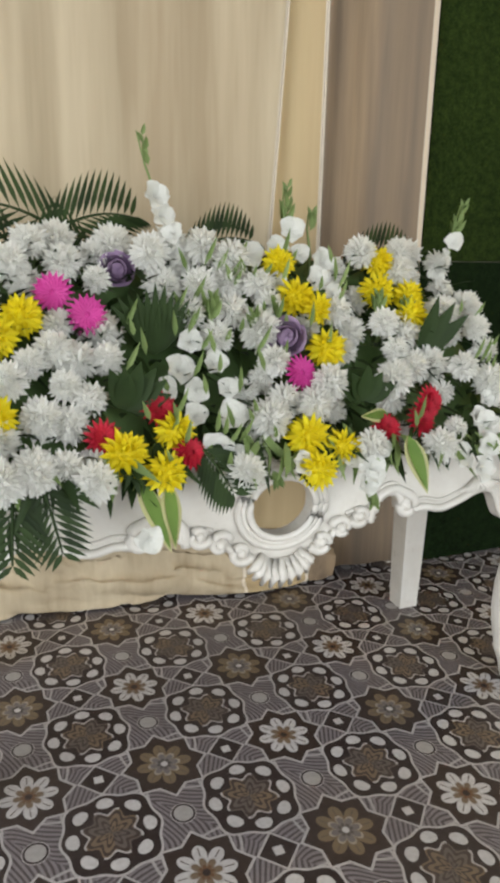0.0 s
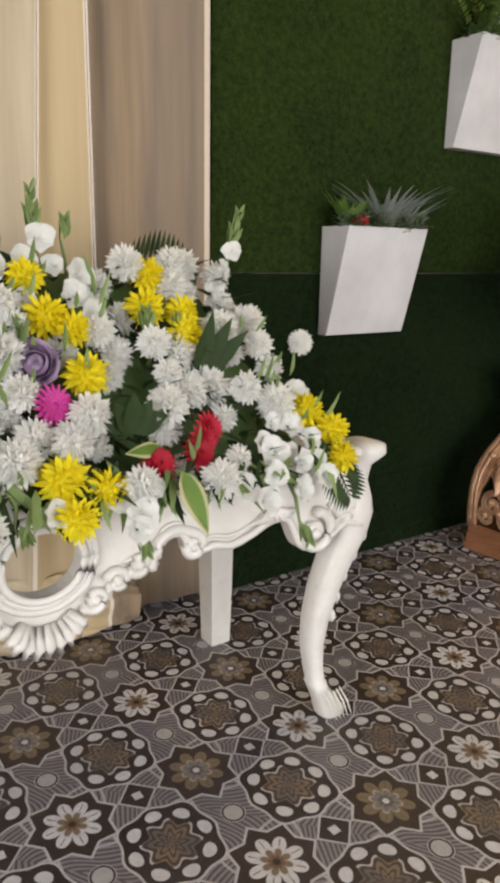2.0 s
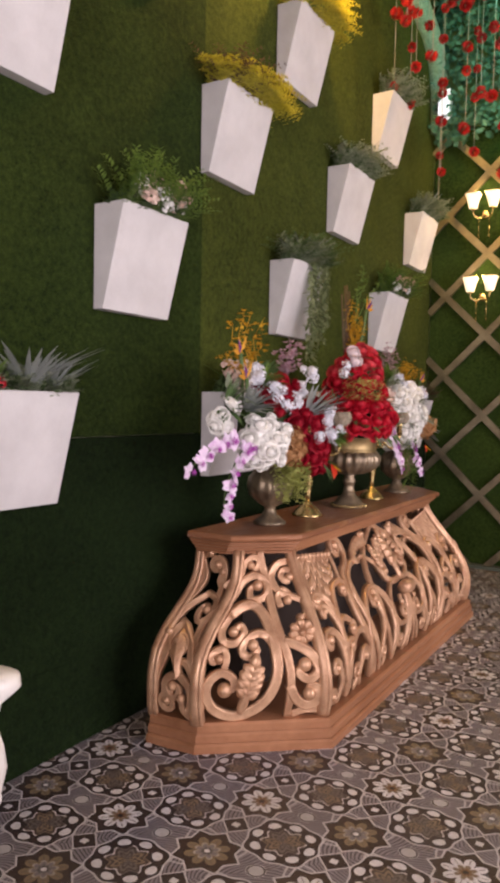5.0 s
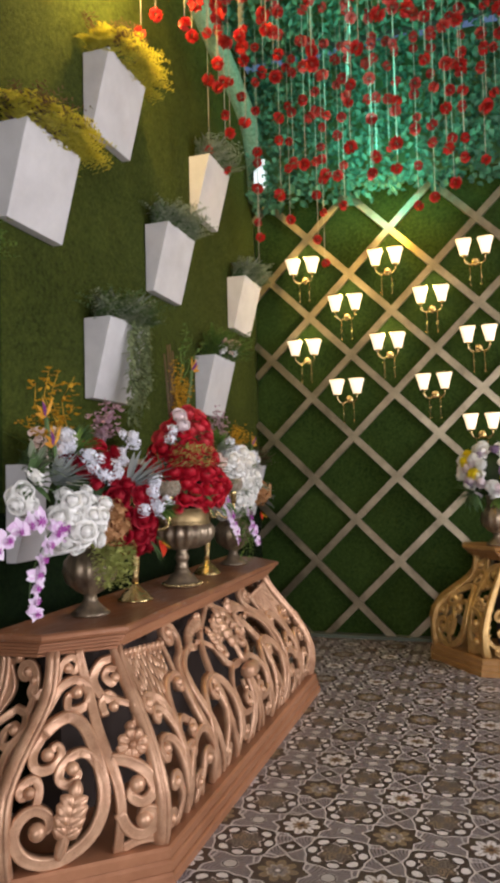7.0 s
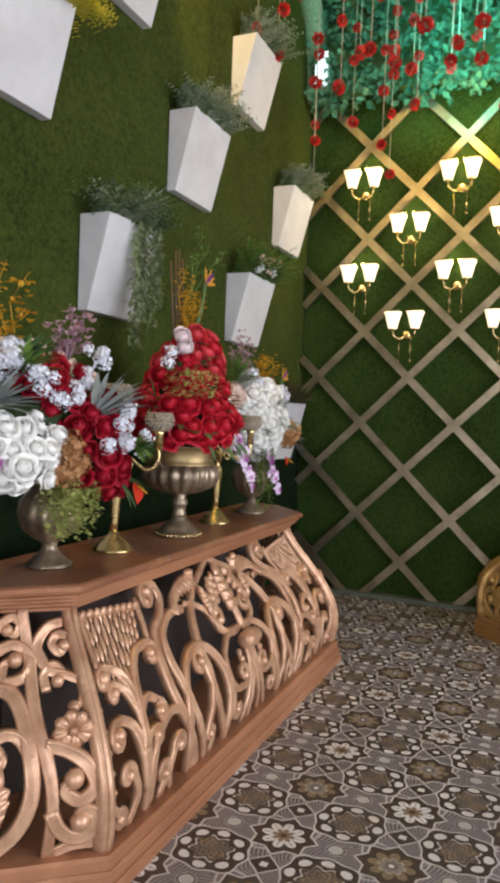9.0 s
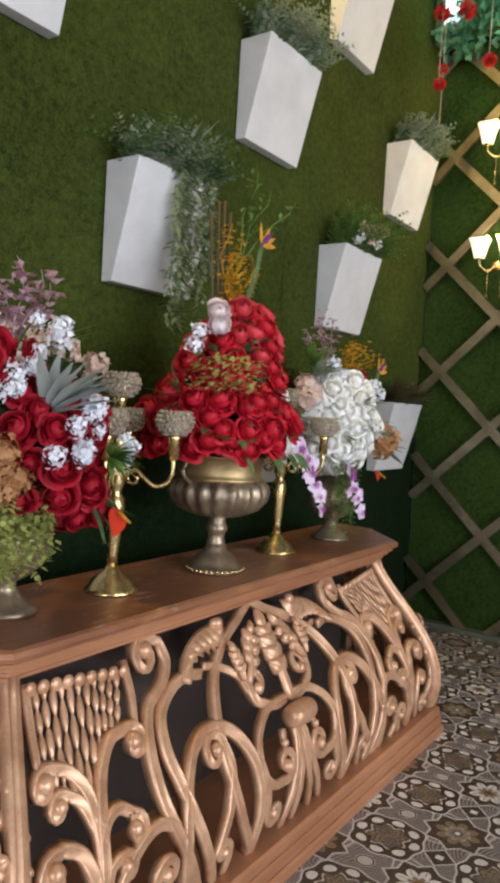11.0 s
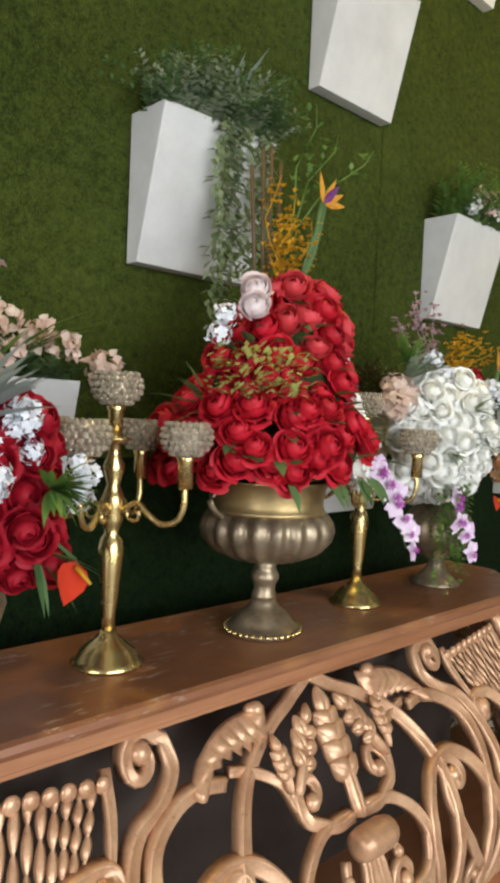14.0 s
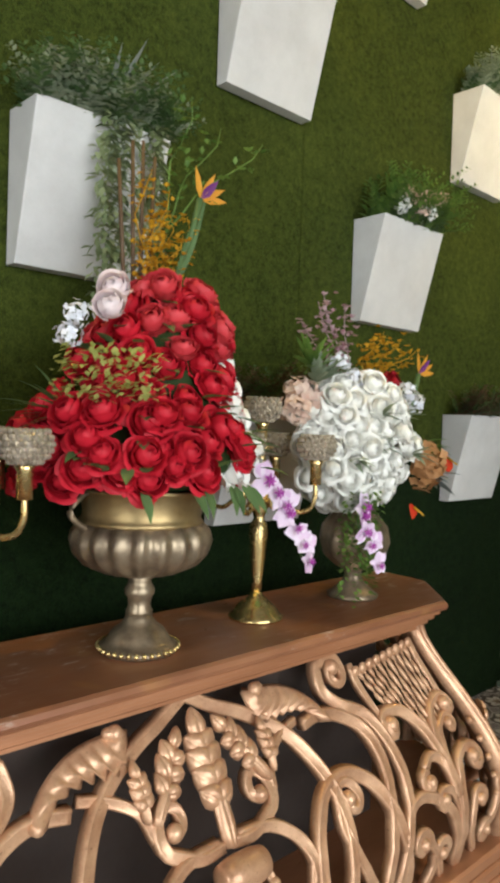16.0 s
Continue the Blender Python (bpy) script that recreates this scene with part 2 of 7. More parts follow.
# ---------- mesh tools ----------
class Geo:
    """Points and faces gathered for one mesh."""

    def __init__(self):
        self.v, self.f = [], []

    def add(self, pts, faces):
        k = len(self.v)
        self.v += [tuple(p) for p in pts]
        self.f += [tuple(i + k for i in f) for f in faces]
        return self

    def box(self, a, b):
        x0, y0, z0, x1, y1, z1 = *a, *b
        return self.add([(x0, y0, z0), (x1, y0, z0), (x1, y1, z0), (x0, y1, z0), (x0, y0, z1), (x1, y0, z1), (x1, y1, z1), (x0, y1, z1)],
                        [(3, 2, 1, 0), (4, 5, 6, 7), (0, 1, 5, 4), (1, 2, 6, 5), (2, 3, 7, 6), (3, 0, 4, 7)])

    def rings(self, rings, closed=True, caps=True):
        n = len(rings[0])
        pts, fs = [p for r in rings for p in r], []
        for i in range(len(rings) - 1):
            for j in range(n if closed else n - 1):
                fs.append((i * n + j, i * n + (j + 1) % n, (i + 1) * n + (j + 1) % n, (i + 1) * n + j))
        if caps:
            fs += [tuple(range(n))[::-1], tuple(range((len(rings) - 1) * n, len(rings) * n))]
        return self.add(pts, fs)

    def lathe(self, prof, n=20, at=(0, 0, 0), flute=0, depth=0.0):
        rings = []
        for r, z in prof:
            ring = []
            for j in range(n):
                a = 2 * math.pi * j / n
                k = r * (1 + depth * math.cos(flute * a)) if flute else r
                ring.append((at[0] + k * math.cos(a), at[1] + k * math.sin(a), at[2] + z))
            rings.append(ring)
        return self.rings(rings)

    def tube(self, pts, rad, n=6, flat=1.0, side=None):
        """A swept rod; rad: one radius or one for each point; flat: thickness along side."""
        pts = [Vector(p) for p in pts]
        rings = []
        for i, p in enumerate(pts):
            d = (pts[min(i + 1, len(pts) - 1)] - pts[max(i - 1, 0)])
            d = d.normalized() if d.length else Vector((0, 0, 1))
            s = Vector(side) if side else (Vector((0, 0, 1)) if abs(d.z) < 0.9 else Vector((1, 0, 0)))
            a = d.cross(s)
            a = a.normalized() if a.length > 1e-6 else Vector((1, 0, 0))
            c = a.cross(d).normalized()
            r = rad[i] if isinstance(rad, (list, tuple)) else rad
            rings.append([p + a * (r * math.cos(2 * math.pi * j / n)) + c * (r * flat * math.sin(2 * math.pi * j / n)) for j in range(n)])
        return self.rings(rings)

    def ball(self, c, r, n=8, m=6, sq=(1, 1, 1)):
        rings = []
        for i in range(m + 1):
            t = math.pi * (0.02 + 0.96 * i / m)
            rings.append([(c[0] + r * sq[0] * math.sin(t) * math.cos(2 * math.pi * j / n), c[1] + r * sq[1] * math.sin(t) * math.sin(2 * math.pi * j / n), c[2] - r * sq[2] * math.cos(t)) for j in range(n)])
        return self.rings(rings)

    def leaf(self, p, way, up, length, width, bend=0.2, seg=3, fold=0.15):
        """A pointed blade from p along way, bending to -up, folded at its rib."""
        p, way, up = Vector(p), Vector(way).normalized(), Vector(up)
        s = way.cross(up)
        s = s.normalized() if s.length > 1e-6 else Vector((1, 0, 0))
        u = s.cross(way)
        pts, fs = [p], []
        for i in range(1, seg):
            t = i / seg
            w = width * 0.5 * math.sin(math.pi * t ** 0.75)
            c = p + way * (length * t) - u * (bend * length * t * t)
            pts += [c - s * w + u * (w * fold), c - u * (w * fold), c + s * w + u * (w * fold)]
        pts.append(p + way * length - u * (bend * length))
        fs += [(0, 2, 1), (0, 3, 2)]
        for i in range(seg - 2):
            k = 1 + i * 3
            fs += [(k, k + 1, k + 4, k + 3), (k + 1, k + 2, k + 5, k + 4)]
        k, e = 1 + (seg - 2) * 3, len(pts) - 1
        fs += [(k, k + 1, e), (k + 1, k + 2, e)]
        return self.add(pts, fs)

    def mesh(self, name, mat, smooth=True):
        me = bpy.data.meshes.new(name)
        me.from_pydata([tuple(p) for p in self.v], [], self.f)
        me.materials.append(mat)
        if smooth:
            me.shade_smooth()
        me.update()
        return me


def part(name, geo, mat, parent, label="", smooth=True, m=None):
    me = geo if isinstance(geo, bpy.types.Mesh) else geo.mesh(name, mat, smooth)
    ob = new(name, me)
    if parent:
        ob.parent = parent
    if m is not None:
        ob.matrix_basis = m
    if label:
        tagged(ob, label)
    return ob


def thing(name, label, category, at=(0, 0, 0), group="", rz=0):
    ob = new(name)
    ob.empty_display_size = 0.1
    ob.matrix_basis = pose(*at, 0, 0, rz)
    return tagged(ob, label, category, group)


def bevelled(name, geo, mat, width, parent=None, seg=2, smooth=True):
    bm = bmesh.new()
    me0 = geo.mesh(name, mat, False)
    bm.from_mesh(me0)
    bmesh.ops.recalc_face_normals(bm, faces=bm.faces)
    bmesh.ops.bevel(bm, geom=[e for e in bm.edges if e.calc_face_angle(0) > 0.3], offset=width, segments=seg, profile=0.6, affect="EDGES")
    bm.to_mesh(me0)
    bm.free()
    ob = new(name, me0)
    if parent:
        ob.parent = parent
    return ob


def structure(ob, label=""):
    return tagged(ob, label, kind="structure")


def rnd(a, b):
    return random.uniform(a, b)


# ---------- setting ----------
structure(part("floor", Geo().box((-3.4, -4.6, -0.12), (7.9, 3.1, 0)), VINYL, None, smooth=False), "brown and cream floor sheet printed with stars and medallions")
north = structure(part("wall_north", Geo().box((1.9, 2.775, 0), (7.9, 2.95, 5.3)), PLASTER, None, smooth=False), "tall wall faced with artificial green turf")


def turf_panel(x0, x1, z0, z1, y, mat, label):
    """A strip of turf whose face is slightly uneven."""
    g = Geo()
    nx, nz = max(2, int((x1 - x0) / 0.16)), max(2, int((z1 - z0) / 0.16))
    rows = []
    for k in range(nz + 1):
        z = z0 + (z1 - z0) * k / nz
        rows.append([(x0 + (x1 - x0) * i / nx, y + 0.006 * noise.noise((x0 + i * 0.5, z * 3, 1.0)) * (0 < i < nx), z) for i in range(nx + 1)])
    g.rings(rows, closed=False, caps=False)
    g.box((x0, y + 0.008, z0), (x1, 2.774, z1))
    return part("turf_panel", g, mat, north, label)


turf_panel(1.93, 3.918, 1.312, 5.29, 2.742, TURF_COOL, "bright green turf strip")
turf_panel(1.93, 3.918, 0.374, 1.308, 2.744, TURF_LOW_DARKENED, "low turf strip in darkened green")
turf_panel(1.93, 3.918, 0.002, 0.370, 2.747, TURF_LOW_DARKENED, "low turf strip in darkened green")
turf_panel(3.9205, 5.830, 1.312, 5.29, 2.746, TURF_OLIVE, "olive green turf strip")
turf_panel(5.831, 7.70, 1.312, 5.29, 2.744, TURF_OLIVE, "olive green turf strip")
# No darker roll known here: the dark turf colour paints the shade.
turf_panel(3.9205, 5.830, 0.002, 1.311, 2.747, TURF_LOW_DARKENED, "low turf strip in darkened green")
turf_panel(5.831, 7.70, 0.002, 1.311, 2.746, TURF_LOW_DARKENED, "low turf strip in darkened green")

structure(part("wall_east", Geo().box((7.705, -4.6, 0), (7.9, 2.742, 5.3)), TURF_LATTICE, None, smooth=False), "dark green turf wall behind the gold lattice")
structure(part("trim", Geo().box((7.60, -2.6, 0.001), (7.70, 2.74, 0.03)), material("edge_strip", (0.10, 0.12, 0.09), 0.6)[0], None, smooth=False), "low dark strip at the foot of the lattice wall")
# Unseen shell added to close the room, open where the daylight lamps stand.
south = Geo().box((-3.4, -4.6, 0), (-0.7, -4.45, 5.3)).box((6.5, -4.6, 0), (7.9, -4.45, 5.3)).box((-0.7, -4.6, 3.8), (6.5, -4.45, 5.3))
structure(part("wall_south", south, PLASTER, None, smooth=False), "added unseen wall with a wide opening for daylight")
west = Geo().box((-3.4, -4.45, 0), (-3.25, -2.4, 5.3)).box((-3.4, 1.2, 0), (-3.25, 3.1, 5.3)).box((-3.4, -2.4, 3.5), (-3.25, 1.2, 5.3))
structure(part("wall_west", west, PLASTER, None, smooth=False), "added unseen wall with a side opening for daylight")
structure(part("wall_north_rear", Geo().box((-3.25, 2.95, 0), (1.9, 3.1, 5.3)), PLASTER, None, smooth=False), "added unseen wall behind the curtain")
structure(part("ceiling", Geo().box((-3.4, -4.6, 5.52), (7.9, 3.1, 5.66)), PLASTER, None, smooth=False), "added unseen ceiling above the vines")


# ---------- gold lattice ----------
def lattice():
    root = thing("lattice", "gold foil lattice of crossed diagonal battens on turf", "lattice", (7.66, 0, 0))
    half, y0, z0 = 0.3712, 1.838, 0.306
    top, bottom, ylo, yhi = 3.99, 0.0, -1.6, 2.735
    for sgn in (1, -1):
        for k in range(-16, 22):
            c = z0 + 2 * half * k * 0.9925 - sgn * y0 * 0.9925
            pts = []
            for y in np.linspace(ylo, yhi, 400):
                z = c + sgn * y * 0.9925
                if bottom <= z <= top:
                    pts.append((y, z))
            if len(pts) < 12:
                continue
            (ya, za), (yb, zb) = pts[0], pts[-1]
            d = Vector((0, yb - ya, zb - za)).normalized()
            s = Vector((0, -d.z, d.y)) * 0.030
            x = -0.012 if sgn > 0 else -0.004
            a, b = Vector((x, ya, za)), Vector((x, yb, zb))
            t = Vector((0.014, 0, 0))
            g = Geo().rings([[a + s - t, a - s - t, a - s + t, a + s + t], [b + s - t, b - s - t, b - s + t, b + s + t]])
            part("batten", g, LATTICE, root, smooth=False)


lattice()


# ---------- curtain backdrop ----------
def curtain_cloth():
    m, nt, b = material("printed_drape", (0.6, 0.5, 0.38), 0.75, 0.0, 0.25)
    g = nt.nodes.new("ShaderNodeNewGeometry")
    sep = nt.nodes.new("ShaderNodeSeparateXYZ")
    nt.links.new(g.outputs["Position"], sep.inputs[0])
    x = Sock(nt, sep.outputs[0])
    streak = span(tex_noise(nt, 5.5, 4, 0.6, (1, 1, 0.07)), 0.36, 0.66)
    fine = span(tex_noise(nt, 22, 3, 0.6, (1, 1, 0.05)), 0.3, 0.7)
    pale = blend(nt, streak * 0.8 + fine * 0.2, (0.63, 0.535, 0.385), (0.39, 0.305, 0.20))
    brown = blend(nt, streak * 0.6 + fine * 0.4, (0.36, 0.262, 0.168), (0.135, 0.105, 0.082))
    brown = blend(nt, span(x + streak * 0.06, 1.68, 1.74) * 0.3, brown, (0.235, 0.192, 0.155))
    gold = blend(nt, streak, (0.56, 0.44, 0.26), (0.45, 0.34, 0.20))
    lean = (Sock(nt, sep.outputs[2]) - 2.1) * 0.06 + 1.315
    col = blend(nt, (x - lean).gt(0.0), pale, gold)
    col = blend(nt, x.gt(1.465), col, brown)
    col = blend(nt, x.gt(1.895), col, (0.68, 0.58, 0.45))
    col = blend(nt, (x - lean).abs().lt(0.007).high((x - 1.465).abs().lt(0.007)), col, (0.74, 0.66, 0.55))
    paint(nt, b, col)
    relief(nt, b, tex_noise(nt, 300, 2), 0.08, 0.001)
    return m


DRAPE = curtain_cloth()


def curtain():
    root = thing("curtain", "beige and brown printed drape hanging in soft pleats", "curtain", (0, 2.76, 0))
    for x0, x1, amp, fq in ((-2.9, 1.313, 0.026, 9.0), (1.317, 1.463, 0.012, 16.0), (1.467, 1.912, 0.016, 17.0)):
        rows = []
        for z in np.linspace(0.03, 4.6, 24):
            row = []
            for x in np.linspace(x0, x1, max(14, int((x1 - x0) * 40))):
                e = min(1, (x - x0) / 0.05, (x1 - x) / 0.05)
                w = math.sin(x * fq + 1.2 * math.sin(x * 3.1)) + 0.4 * math.sin(x * fq * 2.7 + z * 0.3)
                sx = x + (0.06 * (z - 2.1) * max(0.0, 1 - abs(x - 1.315) / 0.148))
                row.append((sx, 0.10 * min(1.0, max(0.0, 1.3 - x)) - 0.005 + amp * e * w * (0.65 + 0.1 * z) - 0.03 * (1 - e), z))
            rows.append(row)
        ob = part("drape", Geo().rings(rows, closed=False, caps=False), DRAPE, root)
        s = ob.modifiers.new("thickness", "SOLIDIFY")
        s.thickness = 0.004
    # the cloth gathered on the floor
    rows = []
    for j in range(17):
        t = j / 16
        row = []
        for x in np.linspace(-2.0, 1.58, 170):
            n = noise.noise((x * 3.0 - t * 2, t * 2.2, 3.0)) * 0.09 + noise.noise((x * 7 - t * 6, t * 4, 8.0)) * 0.05 + noise.noise((x * 16 - t * 9, t * 6, 2.0)) * 0.02
            z = 0.30 * (1 - t) ** 1.2 + 0.012 + abs(n) * (1.5 * math.sin(math.pi * min(1, t + 0.1)) + 0.25)
            row.append((x, 0.10 * min(1.0, max(0.0, 1.3 - x)) - 0.035 - 0.030 * math.sin(t * 1.9) + n * 0.55, max(0.006, z * 0.8)))
        rows.append(row)
    part("gathered_hem", Geo().rings(rows, closed=False, caps=False), DRAPE, root, "crumpled cloth lying on the floor")


curtain()


# ---------- wall planters ----------
GREY_LEAF = leafy("grey_green_leaf", (0.16, 0.21, 0.13), (0.44, 0.50, 0.36))
DEEP_LEAF = leafy("deep_green_leaf", (0.045, 0.095, 0.033), (0.160, 0.255, 0.095))
FRESH_LEAF = leafy("fresh_green_leaf", (0.070, 0.150, 0.030), (0.22, 0.34, 0.075))
FERN_YELLOW = leafy("yellow_fern", (0.34, 0.32, 0.03), (0.72, 0.64, 0.08))
VINE_PALE = leafy("pale_vine_leaf", (0.15, 0.21, 0.085), (0.45, 0.50, 0.28))
SILVER_LEAF = leafy("silver_leaf", (0.17, 0.20, 0.19), (0.40, 0.44, 0.42))
BROWN_LEAF = leafy("dry_brown_leaf", (0.07, 0.045, 0.028), (0.18, 0.115, 0.065))
PINK_PETAL = leafy("blush_petal", (0.72, 0.50, 0.42), (0.86, 0.72, 0.62))
WHITE_PETAL = leafy("white_petal", (0.74, 0.75, 0.71), (0.90, 0.90, 0.88), 0.6, 0.3)
RED_SMALL = leafy("small_red_petal", (0.35, 0.02, 0.03), (0.60, 0.04, 0.05))

PLANTER = Geo()
_w, _h = 0.44, 0.435
PLANTER.rings([[(0, 0, -_h), (_w, 0, -_h), (_w, -0.052, -_h), (0, -0.052, -_h)], [(0, 0, 0), (_w, 0, 0), (_w, -0.165, 0), (0, -0.165, 0)],
               [(0.012, -0.012, 0), (_w - 0.012, -0.012, 0), (_w - 0.012, -0.153, 0), (0.012, -0.153, 0)],
               [(0.012, -0.012, -0.05), (_w - 0.012, -0.012, -0.05), (_w - 0.012, -0.14, -0.05), (0.012, -0.14, -0.05)]])


def sprig(g, p, way, length, n, leaf, width, droop=0.3):
    """A stem beset with pairs of small leaves."""
    p, way = Vector(p), Vector(way).normalized()
    side = way.cross((0, 0, 1))
    side = side.normalized() if side.length > 0.05 else Vector((1, 0, 0))
    for i in range(n):
        t = (i + 1) / n
        c = p + way * (length * t) - Vector((0, 0, droop * length * t * t))
        k = leaf * (1.1 - 0.6 * t)
        for s in (1, -1):
            g.leaf(c, side * s * rnd(0.6, 1) + way * rnd(0.3, 0.8) + Vector((0, 0, rnd(-0.2, 0.3))), (0, 0, 1), k, k * width, 0.15, 2)


def foliage(box_w, n, height, leaf, width, sprigs=8, lean=0.5, droop=0.3):
    g = Geo()
    height, leaf = height * 1.35, leaf * 1.12
    for _ in range(int(n * 3.2)):
        x = rnd(0.02, box_w)
        way = Vector((rnd(-lean, lean), rnd(-1.3, 0.2), rnd(0.5, 1.8)))
        h = 1.15 * height * rnd(0.5, 1.0) * (0.75 + 0.25 * math.sin(math.pi * x / box_w))
        sprig(g, (x, rnd(-0.145, -0.04), -0.02), way, h, sprigs, leaf, width, droop)
    return g


def blades(n, x0, length, width, lean=0.5, bend=0.25):
    g = Geo()
    for i in range(n):
        a = 2 * math.pi * i / n + rnd(-0.2, 0.2)
        g.leaf((x0, -0.09, -0.02), (math.cos(a) * lean, math.sin(a) * lean * 0.8 - 0.1, 1), (-math.cos(a), -math.sin(a), 0.6), length * rnd(0.7, 1.1), width, bend, 4)
    return g


def puffs(n, w, r, z, zs=0.05, y=-0.12):
    heads = []
    for _ in range(n):
        g = Geo()
        c = Vector((rnd(0.05, w), y + rnd(-0.05, 0.04), z + rnd(-zs, zs)))
        for k in range(34):
            d = Vector((rnd(-1, 1), rnd(-1, 0.3), rnd(-0.6, 1))).normalized()
            e = (d.orthogonal() * rnd(-1, 1) + d * 0.5 + Vector((rnd(-0.6, 0.6), rnd(-0.6, 0.6), rnd(-0.6, 0.6)))).normalized()
            g.leaf(c + d * (r * 0.7), e, d, r * 0.62, r * 0.62, 0.25, 3, 0.25)
        heads.append(g)
    return heads


def trailing(n, x0, x1, length, leaf):
    g = Geo()
    for _ in range(n):
        x, y, z = rnd(x0, x1), -0.165 - rnd(0, 0.03), 0.02
        end = -length * rnd(0.55, 1.0)
        while z > end:
            a = rnd(0, 6.28)
            g.leaf((x, y, z), (math.cos(a), math.sin(a) * 0.7 - 0.35, rnd(-0.9, 0.1)), (0, 0, 1), leaf * rnd(0.7, 1.2), leaf * 0.42, 0.2, 2)
            z -= 0.014
            x += rnd(-0.004, 0.004)
            y += rnd(-0.002, 0.002)
    return g


PLANTS = {
    "succulent": ("blue-grey spiky plants with green tufts and a red bloom", lambda: [("spike_tuft", blades(46, 0.25, 0.31, 0.024, 0.95), SILVER_LEAF), ("spike_tuft", blades(30, 0.36, 0.22, 0.018, 0.9), SILVER_LEAF), ("spike_tuft", blades(26, 0.05, 0.18, 0.026, 0.5), FRESH_LEAF), ("foliage", foliage(0.42, 26, 0.11, 0.028, 0.6), DEEP_LEAF), ("foliage", foliage(0.42, 30, 0.12, 0.032, 0.5), GREY_LEAF), ("bloom", puffs(3, 0.08, 0.020, 0.01, 0.015, -0.17), RED_SMALL)]),
    "fern_pink": ("bright fern with blush and white artificial blooms", lambda: [("fern", foliage(0.42, 30, 0.27, 0.048, 0.42, sprigs=11), FRESH_LEAF), ("foliage", foliage(0.42, 26, 0.13, 0.035, 0.6), DEEP_LEAF), ("bloom", puffs(10, 0.38, 0.040, 0.07, 0.05, -0.16), PINK_PETAL), ("bloom", puffs(5, 0.42, 0.036, 0.06, 0.05, -0.17), WHITE_PETAL)]),
    "grey": ("grey-green leafy artificial plants", lambda: [("foliage", foliage(0.42, 44, 0.22, 0.042, 0.55), GREY_LEAF), ("foliage", foliage(0.42, 30, 0.17, 0.035, 0.6), DEEP_LEAF), ("spike_tuft", blades(18, 0.24, 0.27, 0.026, 0.7), SILVER_LEAF)]),
    "trailing": ("grey-green plants with a long trailing vine", lambda: [("foliage", foliage(0.44, 46, 0.22, 0.036, 0.6, lean=0.8), DEEP_LEAF), ("foliage", foliage(0.44, 34, 0.20, 0.036, 0.6, lean=0.7), GREY_LEAF), ("spike_tuft", blades(24, 0.25, 0.27, 0.024, 0.8), SILVER_LEAF), ("hanging_vine", trailing(12, 0.18, 0.28, 0.60, 0.048), VINE_PALE), ("hanging_vine", trailing(11, 0.32, 0.42, 0.50, 0.046), VINE_PALE), ("hanging_vine", trailing(5, 0.20, 0.40, 0.36, 0.038), GREY_LEAF)]),
    "yellow": ("yellow-green feathery artificial fern", lambda: [("fern", foliage(0.44, 110, 0.24, 0.048, 0.34, sprigs=13, lean=1.1, droop=0.55), FERN_YELLOW), ("foliage", foliage(0.20, 30, 0.22, 0.04, 0.4, lean=0.9), BROWN_LEAF), ("foliage", foliage(0.42, 18, 0.14, 0.04, 0.5), FRESH_LEAF)]),
    "grass_peach": ("tall grass tuft with peach hydrangea blooms", lambda: [("grass_tuft", blades(40, 0.22, 0.30, 0.012, 0.8, 0.4), FRESH_LEAF), ("bloom", puffs(18, 0.50, 0.042, 0.08, 0.06, -0.15), PINK_PETAL), ("foliage", foliage(0.42, 24, 0.12, 0.04, 0.5), DEEP_LEAF)]),
    "brown": ("dry brown and green leafy plants", lambda: [("foliage", foliage(0.42, 40, 0.18, 0.034, 0.5), BROWN_LEAF), ("foliage", foliage(0.42, 26, 0.16, 0.034, 0.5), DEEP_LEAF)]),
}
PLANTER_MESH = None


def planters():
    global PLANTER_MESH
    spots = ((2.452, 1.495, "succulent"), (2.42, 3.06, "grey"), (3.135, 2.285, "fern_pink"), (3.14, 3.79, "grey"), (3.89, 3.06, "yellow"), (3.935, 1.525, "grass_peach"),
             (4.61, 2.32, "trailing"), (4.635, 3.80, "yellow"), (5.365, 3.08, "grey"), (5.37, 1.53, "brown"), (6.155, 2.35, "fern_pink"), (6.12, 3.84, "grey"), (6.90, 3.13, "grey"), (6.915, 1.54, "brown"))
    for x, z, sort in spots:
        root = thing("wall_planter", "white wedge-shaped board planter fixed to green turf", "planter", (x, 2.739, z), "wall planters")
        if PLANTER_MESH is None:
            body = bevelled("body", PLANTER, WHITE_BOX, 0.003, root)
            PLANTER_MESH = body.data
        else:
            part("body", PLANTER_MESH, None, root)
        part("soil", Geo().box((0.012, -0.148, -0.045), (0.428, -0.014, -0.035)), SOIL, root, smooth=False)
        label, make = PLANTS[sort]
        plant = thing("artificial_plant", label, "plant", (x, 2.739, z), "planter plants")
        for nm, made, mt in make():
            for g in made if isinstance(made, list) else [made]:
                part(nm, g, mt, plant)


planters()


# ---------- carved consoles ----------
# Local frame: x along the front, y towards the wall behind, origin on the floor at the middle of the top's front edge.
TOP = [(-1.285, 0.46), (-1.275, 0.232), (-1.040, 0.0), (1.070, 0.0), (1.300, 0.232), (1.310, 0.46)]
BASE = [(-1.565, 0.46), (-1.545, 0.222), (-1.168, -0.238), (1.205, -0.232), (1.575, 0.222), (1.590, 0.46)]
